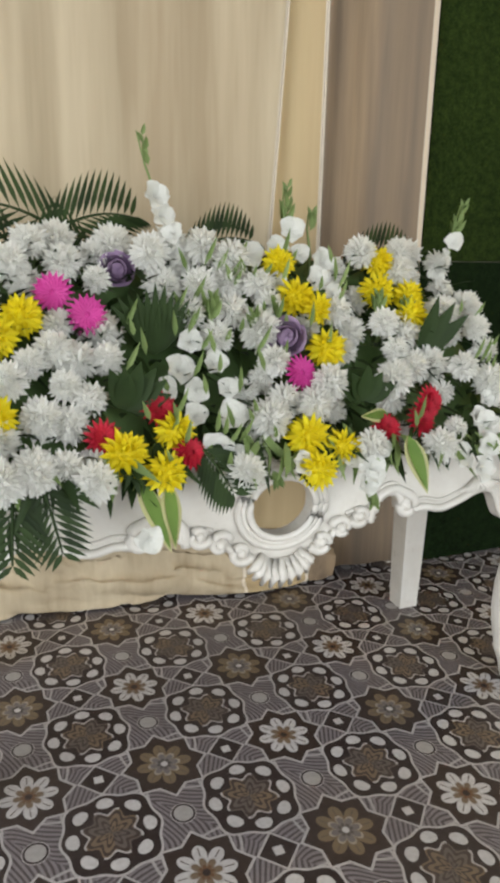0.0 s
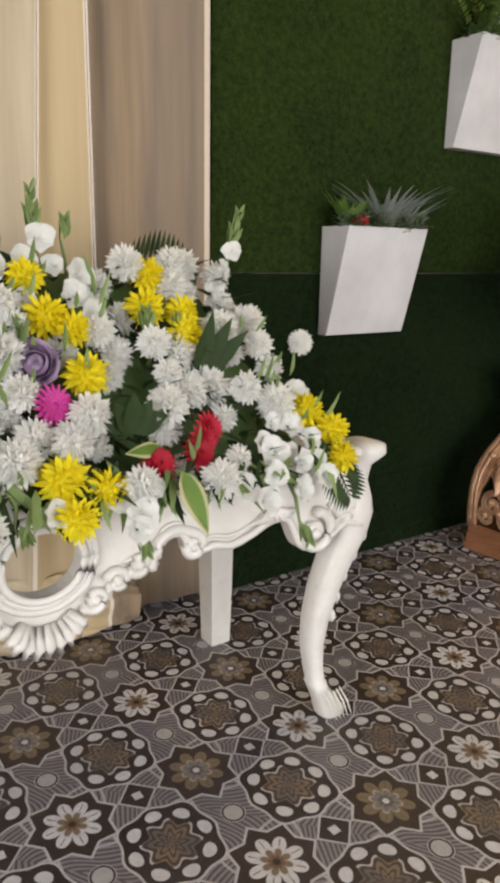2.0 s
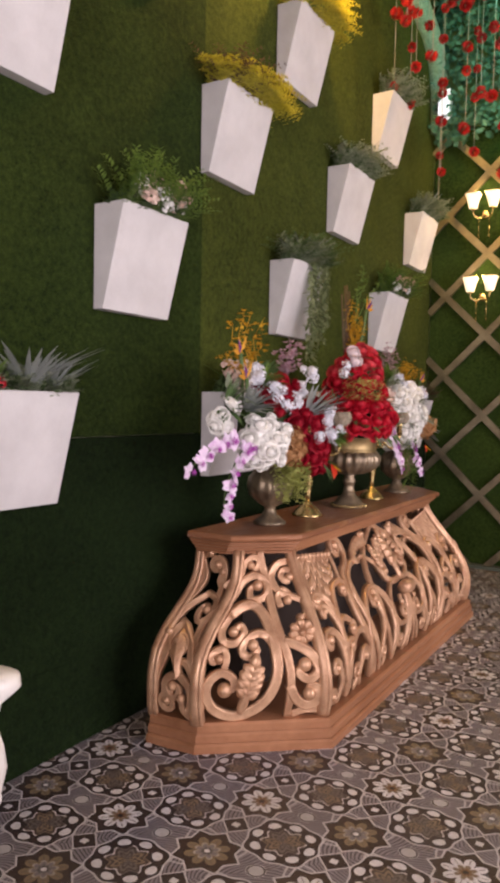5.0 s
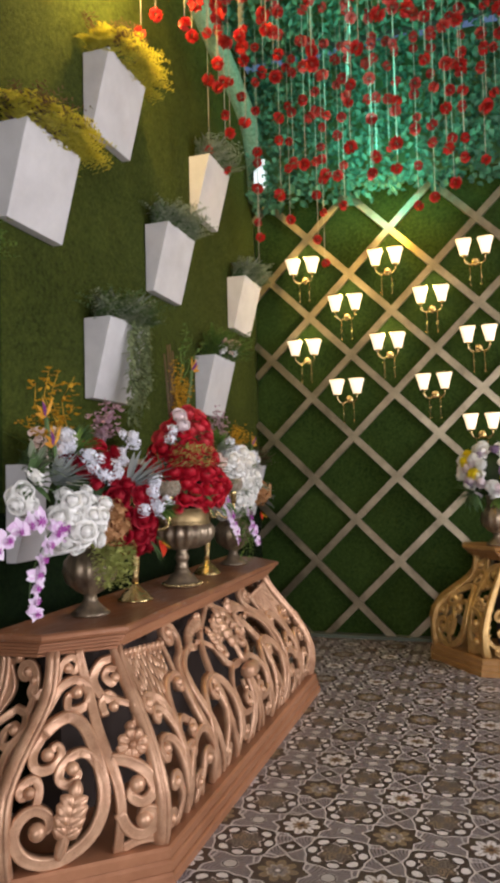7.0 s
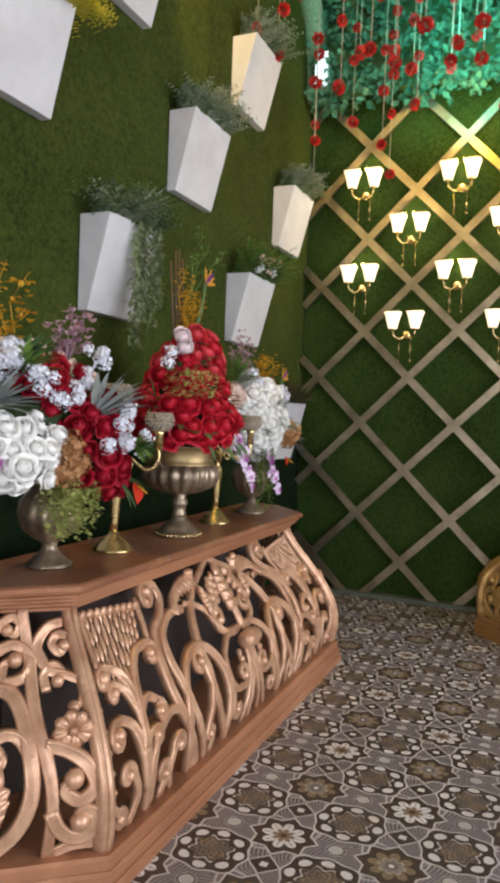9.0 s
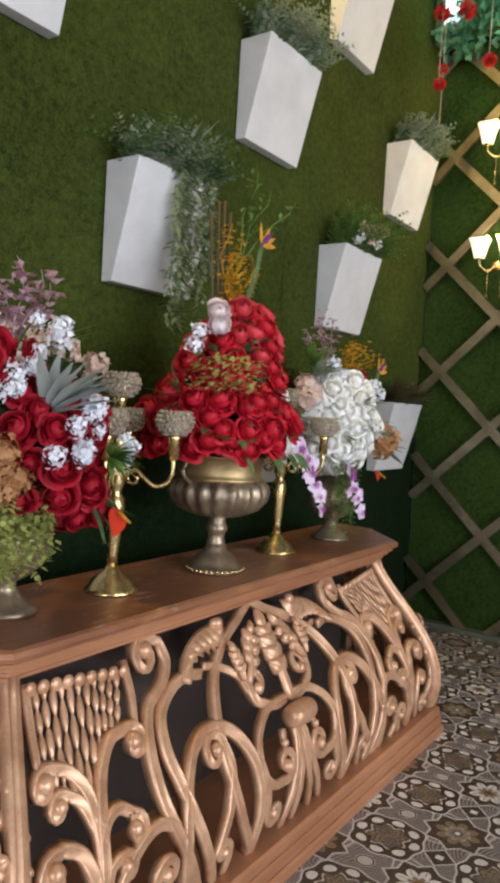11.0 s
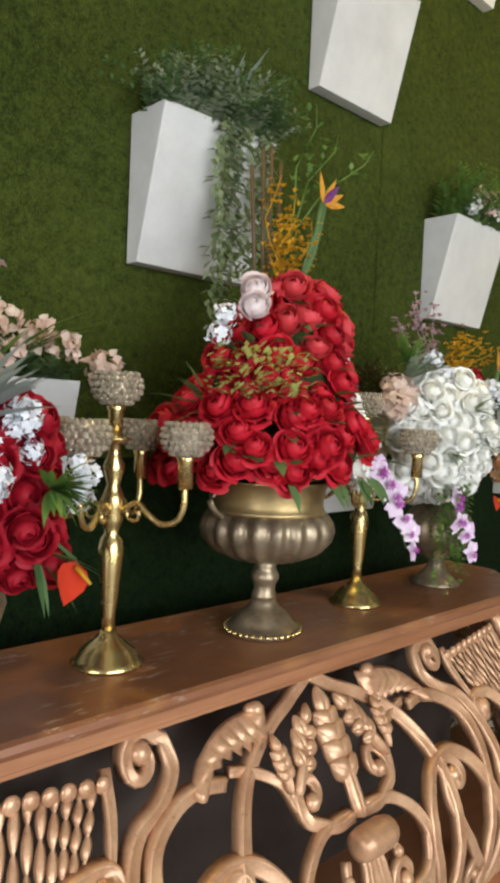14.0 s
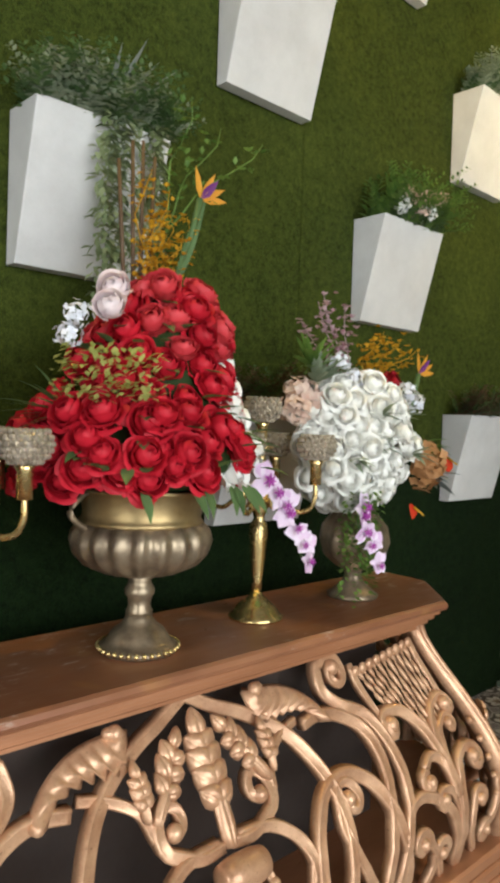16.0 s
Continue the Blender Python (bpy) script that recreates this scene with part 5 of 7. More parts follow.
def bank():
    root = thing("flower_bank", "white chrysanthemums with yellow, pink and red blooms on the table", "flower arrangement", (0, 0, 0.864))
    dz = Vector((0, 0, -0.864))
    taken = []

    def ok(x, z, d):
        return all((x - a) ** 2 + ((z - b) * 1.25) ** 2 > d * d for a, b in taken)

    def on(kind, x, z, name, scale=1.0, lift=0.0, way=None, label=""):
        taken.append((x, z))
        put(kind, root, Vector((x, mound(x, z) - 0.02 - lift, z)) + dz, way or (rnd(-0.35, 0.35), -1, rnd(0.1, 0.8)), name, scale, label)

    for x, z in ((0.35, 1.20), (0.27, 1.01), (0.53, 0.925), (0.615, 0.885), (0.655, 0.955), (1.02, 1.32), (1.04, 1.235), (1.09, 1.21), (1.09, 1.115), (0.98, 0.925), (1.06, 0.90), (0.985, 0.86), (1.33, 1.325), (1.29, 1.25), (1.385, 1.235), (1.37, 1.19), (1.63, 0.995), (1.69, 0.95), (1.68, 0.89), (0.29, 1.16)):
        on("yellow", x, z, "yellow_bloom", rnd(0.82, 1.02), 0.02)
    for x, z in ((0.43, 1.25), (0.50, 1.20), (1.0, 1.06)):
        on("gerbera", x, z, "pink_gerbera", 1.0, 0.02)
    on("cabbage", 0.985, 1.145, "purple_bloom", 1.0, 0.03)
    on("cabbage", 0.60, 1.30, "purple_bloom", 0.9, -0.02)
    for x, z in ((1.19, 0.93), (1.29, 0.94), (1.335, 0.985), (1.31, 0.965), (0.49, 0.955), (0.68, 0.91), (0.63, 1.0)):
        on("red", x, z, "red_gerbera", 0.95, 0.01)
    # leaves that show between the blooms
    keep = ((0.645, 1.18, 0.10), (0.56, 1.03, 0.07), (1.42, 1.13, 0.06), (1.15, 1.02, 0.05))

    def edge(z):
        return float(np.interp(z, (0.79, 0.86, 0.95, 1.05, 1.15, 1.34), (1.58, 1.66, 1.70, 1.66, 1.61, 1.56)))

    n = 0
    while n < 5200:
        n += 1
        x, z = rnd(-0.12, 1.75), rnd(0.885, 1.37)
        if x > edge(z) or any((x - a) ** 2 + (z - b) ** 2 < c * c for a, b, c in keep):
            continue
        spot = noise.noise((x * 3.3, z * 3.3, 5.0))
        if noise.noise((x * 6.1, z * 6.1, 11.0)) > 0.40:
            continue
        if spot > 0.24 or (x > 1.42 and z < 1.0 and spot > -0.25):
            if ok(x, z, 0.055):
                on("trumpet", x, z, "gladiolus_bloom", rnd(0.8, 1.15), 0.02)
        elif ok(x, z, 0.061):
            on(random.choice(("mum", "mum_b", "mum_c")), x, z, "white_bloom", rnd(0.70, 1.04), rnd(-0.045, 0.035))
    for x, z in ((0.22, 0.90), (0.34, 0.91), (0.455, 0.885), (0.80, 0.870), (0.55, 0.78), (1.72, 1.15)):
        on("trumpet" if z < 0.8 else "mum", x, z, "white_bloom", 0.66 if x > 1.7 else 0.9, 0.03)
    for x, z in ((0.95, 0.875), (1.12, 0.855), (1.15, 0.895), (1.37, 0.87), (1.42, 0.84), (1.46, 0.885), (1.52, 0.85), (1.55, 0.90), (1.60, 0.865), (1.48, 0.93)):
        on("trumpet", x, z, "gladiolus_bloom", rnd(0.9, 1.15), 0.03)
    for mat, count in ((PALM, 70), (GLAD_GREEN, 60)):
        g = Geo()
        for _ in range(count):
            x, z = rnd(0.1, 1.64), rnd(0.895, 0.95)
            g.leaf(Vector((x, mound(x, z) - 0.03, z)) + dz, (rnd(-0.6, 0.6), -0.7, rnd(-1.0, -0.2)), (0, -1, 0.3), rnd(0.06, 0.13), rnd(0.012, 0.026), 0.25, 4)
        tagged(part("hanging_leaf_fringe", g, mat, root), kind="stuff")
    # dark body behind the heads
    rows = []
    for k in range(9):
        z = 0.865 + 0.46 * k / 8
        rows.append([(x, mound(x, z) + 0.075 + 0.02 * noise.noise((x * 6, z * 6, 0)), z - 0.864) for x in np.linspace(-0.15, edge(z) - 0.06, 40)])
    rows.append([(x, 2.36, 1.30 - 0.864) for x in np.linspace(-0.15, 1.5, 40)])
    rows.append([(x, 2.40, 0.002) for x in np.linspace(-0.15, 1.6, 40)])
    part("greenery_base", Geo().rings(rows, closed=False), DEEP_LEAF, root, "dense dark foliage under the blooms")
    g = Geo()
    for _ in range(900):
        z = rnd(0.85, 1.35)
        x = rnd(-0.1, edge(z))
        g.leaf(Vector((x, mound(x, z) + 0.045, z)) + dz, (rnd(-0.7, 0.7), -1, rnd(-0.4, 0.9)), (0, 0, 1), rnd(0.06, 0.12), rnd(0.014, 0.03), 0.25, 3)
    tagged(part("filler_leaves", g, PALM, root), kind="stuff")
    g = Geo()
    for _ in range(240):
        x, z = rnd(0.0, 1.68), rnd(0.86, 1.34)
        if x < edge(z) and noise.noise((x * 3.3, z * 3.3, 5.0)) > 0.02:
            b = Vector((x, mound(x, z) - 0.045, z)) + dz
            g.leaf(b, (rnd(-0.5, 0.5), -0.5, 1), (0, -1, 0), rnd(0.04, 0.09), 0.014, 0.1, 3, 0.5)
    tagged(part("bud_spray", g, GLAD_GREEN, root), kind="stuff")
    # palms
    for b, t, k in (((0.62, 2.30, 1.28), (0.22, 2.22, 1.46), 0.15), ((0.42, 2.28, 1.30), (0.02, 2.22, 1.50), 0.16), ((0.36, 2.25, 1.30), (0.66, 2.22, 1.45), 0.14), ((0.78, 2.3, 1.28), (1.02, 2.28, 1.40), 0.12),
                    ((1.28, 2.25, 1.28), (1.58, 2.3, 1.36), 0.11), ((0.18, 2.28, 1.30), (-0.2, 2.25, 1.45), 0.15)):
        g = Geo()
        frond(g, Vector(b) + dz, Vector(t) + dz, 17, k, 0.014, 0.16, 0.05)
        part("palm_frond", g, PALM, root, "dark feather palm frond")
    for b, t in (((0.42, 1.76, 0.93), (0.22, 1.66, 0.78)), ((0.34, 1.74, 0.93), (0.38, 1.66, 0.765)), ((0.24, 1.76, 0.93), (0.12, 1.66, 0.77)), ((0.30, 1.75, 0.92), (0.28, 1.64, 0.76)), ((0.70, 1.76, 0.93), (0.76, 1.68, 0.85)), ((1.66, 1.76, 0.92), (1.71, 1.70, 0.80))):
        g = Geo()
        frond(g, Vector(b) + dz, Vector(t) + dz, 13, 0.10, 0.013, 0.05, 0.02)
        part("palm_frond", g, PALM, root, "hanging palm frond")
    for c, n, L, a0, a1 in (((0.66, 1.985, 1.10), 11, 0.18, 52, 130), ((0.555, 1.84, 1.0), 6, 0.12, 20, 110), ((1.385, 1.92, 1.08), 3, 0.19, 42, 80), ((1.16, 1.82, 0.99), 5, 0.10, 30, 150)):
        for i in range(n):
            a = radians(a0 + (a1 - a0) * i / max(1, n - 1))
            part("broad_leaf", Geo().leaf(Vector(c) + dz, (math.cos(a), -0.25, math.sin(a)), (0, -1, 0.3), L * rnd(0.85, 1.05), 0.030 if n > 7 else 0.05, 0.08, 5), PALM, root)
    striped_leaf(root, Vector((0.56, 1.74, 0.875)) + dz, Vector((0.605, 1.63, 0.735)) + dz, 0.050)
    striped_leaf(root, Vector((0.62, 1.72, 0.86)) + dz, Vector((0.615, 1.63, 0.74)) + dz, 0.045)
    striped_leaf(root, Vector((1.22, 1.70, 0.925)) + dz, Vector((1.245, 1.62, 0.80)) + dz, 0.058)
    striped_leaf(root, Vector((1.21, 1.78, 0.96)) + dz, Vector((1.10, 1.70, 0.98)) + dz, 0.035)
    for b, t, f, k in (((0.76, 2.14, 1.26), (0.665, 2.10, 1.62), 5, 5), ((1.07, 2.14, 1.24), (1.055, 2.10, 1.515), 2, 9), ((1.13, 2.14, 1.26), (1.14, 2.12, 1.45), 0, 6), ((1.55, 2.12, 1.22), (1.625, 2.10, 1.49), 4, 9), ((0.80, 1.97, 1.08), (0.80, 1.95, 1.24), 0, 8), ((0.92, 1.95, 1.06), (0.90, 1.93, 1.20), 0, 7),
                       ((1.28, 1.98, 1.10), (1.27, 1.96, 1.24), 0, 9), ((1.34, 1.97, 1.10), (1.36, 1.96, 1.22), 0, 9), ((0.86, 1.78, 0.92), (0.88, 1.72, 0.84), 0, 6), ((1.10, 1.74, 0.90), (1.11, 1.66, 0.78), 2, 6), ((1.50, 1.72, 0.88), (1.53, 1.64, 0.72), 0, 7)):
        spike(root, Vector(b) + dz, Vector(t) + dz, f, k)


bank()


# ---------- urns, candelabra and flowers on the console ----------
BOARD = 0.881
BRUSHED_GOLD = mottled("brushed_gold", (0.24, 0.170, 0.080), (0.46, 0.335, 0.16), 9, 0.44, 0.80, fine=60, bump=0.12, dist=0.002)
VIOLET = leafy("violet_petal", (0.10, 0.02, 0.12), (0.24, 0.06, 0.26))
CRYSTAL = mottled("crystal_beads", (0.32, 0.27, 0.20), (0.78, 0.70, 0.58), 60, 0.16, 0.60, fine=200, bump=0.1)


def urn(name, label, at, s, fluted, handles):
    root = thing(name, label, "urn", at)
    foot = [(0.0, 0.0), (0.098, 0.0), (0.102, 0.006), (0.100, 0.016), (0.086, 0.022), (0.080, 0.030), (0.074, 0.040), (0.062, 0.056), (0.046, 0.066), (0.036, 0.080), (0.034, 0.092)]
    part("foot", Geo().lathe([(r * s, z * s) for r, z in foot], 26), OLD_BRASS, root)
    g = Geo()
    for i in range(34):
        a = 2 * math.pi * i / 34
        g.ball((0.101 * s * math.cos(a), 0.101 * s * math.sin(a), 0.012 * s), 0.0075 * s, 6, 4)
    part("beaded_rim", g, GOLD, root)
    stem = [(0.032, 0.090), (0.034, 0.100), (0.028, 0.112), (0.030, 0.132), (0.037, 0.142), (0.038, 0.154), (0.032, 0.164), (0.028, 0.176), (0.036, 0.192)]
    part("stem", Geo().lathe([(r * s, z * s) for r, z in stem], 20), OLD_BRASS, root)
    bowl = [(0.036, 0.190), (0.092, 0.200), (0.140, 0.222), (0.166, 0.252), (0.173, 0.280), (0.168, 0.304), (0.156, 0.320), (0.148, 0.326)]
    part("bowl", Geo().lathe([(r * s, z * s) for r, z in bowl], 112, flute=20 if fluted else 0, depth=0.045), OLD_BRASS, root, "fluted aged brass bowl" if fluted else "")
    neck = [(0.148, 0.322), (0.156, 0.328), (0.150, 0.334), (0.147, 0.35), (0.152, 0.390), (0.160, 0.402), (0.166, 0.41), (0.156, 0.41), (0.142, 0.40)]
    part("neck", Geo().lathe([(r * s, z * s) for r, z in neck], 36), BRUSHED_GOLD, root, "brushed gold neck band")
    if handles:
        for sg in (1, -1):
            line = [(sg * (0.148 + 0.055 * math.sin(t * math.pi)) * s, 0, (0.31 + 0.10 * t) * s) for t in np.linspace(0, 1, 9)]
            part("handle", Geo().tube(line, 0.008 * s, 7), OLD_BRASS, root)
    return root


def goblet(at, s):
    """A smaller brass vase with a ribbed round belly."""
    root = thing("brass_vase", "aged brass vase with a round ribbed belly on a footed base", "vase", at, "side vases")
    part("foot", Geo().lathe([(r * s, z * s) for r, z in ((0, 0), (0.070, 0), (0.072, 0.008), (0.058, 0.018), (0.034, 0.040), (0.024, 0.058), (0.024, 0.075))], 24), OLD_BRASS, root)
    part("belly", Geo().lathe([(r * s, z * s) for r, z in ((0.024, 0.074), (0.050, 0.088), (0.086, 0.120), (0.098, 0.160), (0.090, 0.200), (0.066, 0.230), (0.056, 0.245))], 72, flute=12, depth=0.03), OLD_BRASS, root)
    part("neck", Geo().lathe([(r * s, z * s) for r, z in ((0.056, 0.243), (0.062, 0.250), (0.056, 0.258), (0.060, 0.30), (0.072, 0.318), (0.066, 0.318))], 24), OLD_BRASS, root)
    return root


def candelabrum(at, rz, arms=4):
    root = thing("candelabrum", "polished brass candelabrum with crystal-beaded cups on the console", "candelabrum", at, "brass candelabra", rz)
    part("base", Geo().lathe([(0, 0), (0.074, 0), (0.076, 0.006), (0.064, 0.014), (0.055, 0.030), (0.036, 0.046), (0.020, 0.060), (0.016, 0.070)], 24), GOLD, root)
    part("stem", Geo().lathe([(0.014, 0.066), (0.013, 0.10), (0.017, 0.13), (0.022, 0.19), (0.027, 0.235), (0.022, 0.258), (0.014, 0.270), (0.018, 0.285), (0.024, 0.300), (0.020, 0.320), (0.026, 0.335), (0.020, 0.350), (0.013, 0.370), (0.020, 0.395), (0.022, 0.410), (0.013, 0.43), (0.011, 0.455), (0.034, 0.462), (0.034, 0.466), (0.016, 0.470)], 18), GOLD, root)

    def cup(x, y, z):
        g = Geo().lathe([(0.016, z - 0.002), (0.015, z + 0.050), (0.020, z + 0.060), (0.016, z + 0.066)], 14, (x, y, 0))
        socket = part("socket", g, GOLD, root)
        beads = Geo().lathe([(0.012, z + 0.062), (0.032, z + 0.072), (0.045, z + 0.090), (0.047, z + 0.106), (0.042, z + 0.120), (0.034, z + 0.126), (0.034, z + 0.10), (0.01, z + 0.08)], 16, (x, y, 0))
        for row, (r, h) in enumerate(((0.030, 0.070), (0.041, 0.080), (0.047, 0.091), (0.0495, 0.103), (0.047, 0.115), (0.041, 0.126))):
            for k in range(20):
                a = 2 * math.pi * (k + 0.5 * (row % 2)) / 20
                beads.ball((x + r * math.cos(a), y + r * math.sin(a), z + h), 0.0070, 5, 4)
        part("crystal_cup", beads, CRYSTAL, socket, "cup of clear crystal beads", smooth=False)

    cup(0, 0, 0.468)
    for i in range(arms):
        a = 2 * math.pi * i / arms
        c, s = math.cos(a), math.sin(a)
        line = [(0.018, 0.315), (0.050, 0.335), (0.075, 0.315), (0.105, 0.295), (0.138, 0.305), (0.152, 0.335), (0.152, 0.375)]
        pts = smooth_line(line, 4)
        arm = part("arm", Geo().tube([(r * c, r * s, z) for r, z in pts], 0.0065, 7), GOLD, root)
        part("arm_curl", Geo().tube([(r * c, r * s, z) for r, z in curl((0.048, 0.312), 0.022, 100, 1.0, 12)], 0.0045, 5), GOLD, arm)
        cup(0.152 * c, 0.152 * s, 0.372)
    root.matrix_basis = pose(*at, 0, 0, rz) @ Matrix.Scale(1.1, 4)
    return root


urn("brass_urn", "large aged brass urn with fluted bowl and looped handles", (4.765, 2.262, BOARD), 1.0, True, True)
goblet((3.945, 2.325, BOARD), 1.15)
goblet((5.675, 2.30, BOARD), 1.22)
candelabrum((4.305, 2.30, BOARD), 34)
candelabrum((5.215, 2.30, BOARD), 30)


def twig(root, base, tip, mat, berries, r=0.009, name="berry_twig", label=""):
    g = Geo()
    b, t = Vector(base), Vector(tip)
    pts = [b.lerp(t, k / 6) + Vector((0.02 * math.sin(k * 1.3 + b.x * 40), 0.012 * math.cos(k * 1.7), 0)) for k in range(7)]
    g.tube(pts, [0.003, 0.003, 0.003, 0.0025, 0.002, 0.002, 0.001], 4)
    for i in range(berries):
        f = 0.3 + 0.7 * i / berries
        c = b.lerp(t, f) + Vector((rnd(-0.035, 0.035), rnd(-0.03, 0.03), rnd(-0.02, 0.02)))
        d = Vector((rnd(-1, 1), rnd(-1, 0.4), rnd(-0.5, 1)))
        g.leaf(c, d, (0, 0.1, 1), r * 2, r * 1.6, 0.1, 2, 0.4)
        g.leaf(c, Vector((-d.y, d.x, d.z)), (0, 0.1, 1), r * 2, r * 1.5, 0.1, 2, 0.4)
    return part(name, g, mat, root, label)


def leaf_fan(root, c, n, length, width, mat, lean=0.9, name="leaf", way=(0, -0.4, 0.6)):
    g = Geo()
    if name == "silver_leaf":
        for i in range(n):
            d = Vector(way) + Vector((rnd(-lean, lean), rnd(-lean, lean * 0.3), rnd(-lean, lean) * 0.7))
            part(name, Geo().leaf(c, d, (0, 0.2, 1), length * rnd(0.7, 1.1), width, 0.25, 4), mat, root)
        return
    for i in range(n):
        d = Vector(way) + Vector((rnd(-lean, lean), rnd(-lean, lean * 0.3), rnd(-lean, lean) * 0.7))
        g.leaf(c, d, (0, 0.2, 1), length * rnd(0.7, 1.1), width, 0.25, 4)
    return part(name, g, mat, root)


def crane_flower(root, p, sg=1):
    g = Geo()
    for a in (5, 28, 62, 110):
        g.leaf(p, (sg * math.cos(radians(a)), -0.2, math.sin(radians(a))), (0, -1, 0), 0.084, 0.022, 0.05, 3)
    part("crane_flower", g, ORANGE, root, "orange and violet bird-of-paradise bloom")
    part("violet_tongue", Geo().leaf(p, (sg * 0.75, -0.35, 0.9), (0, -1, 0), 0.075, 0.026, 0.05, 3), VIOLET, root)
    part("stalk", Geo().tube([p, (p[0] - sg * 0.02, p[1], p[2] - 0.08), (p[0] - sg * 0.06, p[1] + 0.02, p[2] - 0.22)], [0.010, 0.008, 0.005], 6), DEEP_LEAF, root)


def anthurium(root, p, s=1.0):
    part("anthurium", Geo().leaf(p, (-0.5, -0.5, -0.9), (0, -1, 0.4), 0.085 * s, 0.062 * s, 0.1, 5, 0.2), SCARLET, root, "glossy red anthurium")
    part("spadix", Geo().tube([(p[0] - 0.005, p[1] - 0.012, p[2] - 0.01), (p[0] + 0.005, p[1] - 0.045, p[2] - 0.035)], [0.005, 0.003], 5), MUSTARD, root)


def orchid_spray(root, line, n):
    pts = smooth_line([(q[0], q[2]) for q in line], 6)
    y0, y1 = line[0][1], line[-1][1]
    P = [Vector((x, y0 + (y1 - y0) * i / (len(pts) - 1), z)) for i, (x, z) in enumerate(pts)]
    part("orchid_stem", Geo().tube(P, 0.003, 5), DEEP_LEAF, root)
    for i in range(n):
        p = P[int((i + 1) / n * (len(P) - 1))]
        put("orchid", root, p + Vector((rnd(-0.02, 0.02), -0.02, rnd(-0.012, 0.012))), (rnd(-0.5, 0.3), -1, rnd(-0.2, 0.4)), "orchid_bloom", 1.05 - 0.4 * i / n)
        put("lip", root, p + Vector((0, -0.03, 0)), (rnd(-0.4, 0.1), -1, 0), "orchid_lip", 1.0 - 0.4 * i / n)


def hanging_ivy(root, p, n, length, mat, spread=0.05):
    g = Geo()
    for _ in range(n):
        x, y, z = p[0] + rnd(-spread, spread), p[1] + rnd(-spread, spread * 0.4), p[2]
        end = z - length * rnd(0.5, 1)
        while z > end:
            a = rnd(0, 6.28)
            g.leaf((x, y, z), (math.cos(a), math.sin(a) - 0.4, rnd(-0.6, 0.3)), (0, 0, 1), 0.024, 0.017, 0.2, 2)
            z -= 0.009
            x += rnd(-0.006, 0.006)
    part("trailing_ivy", g, mat, root)


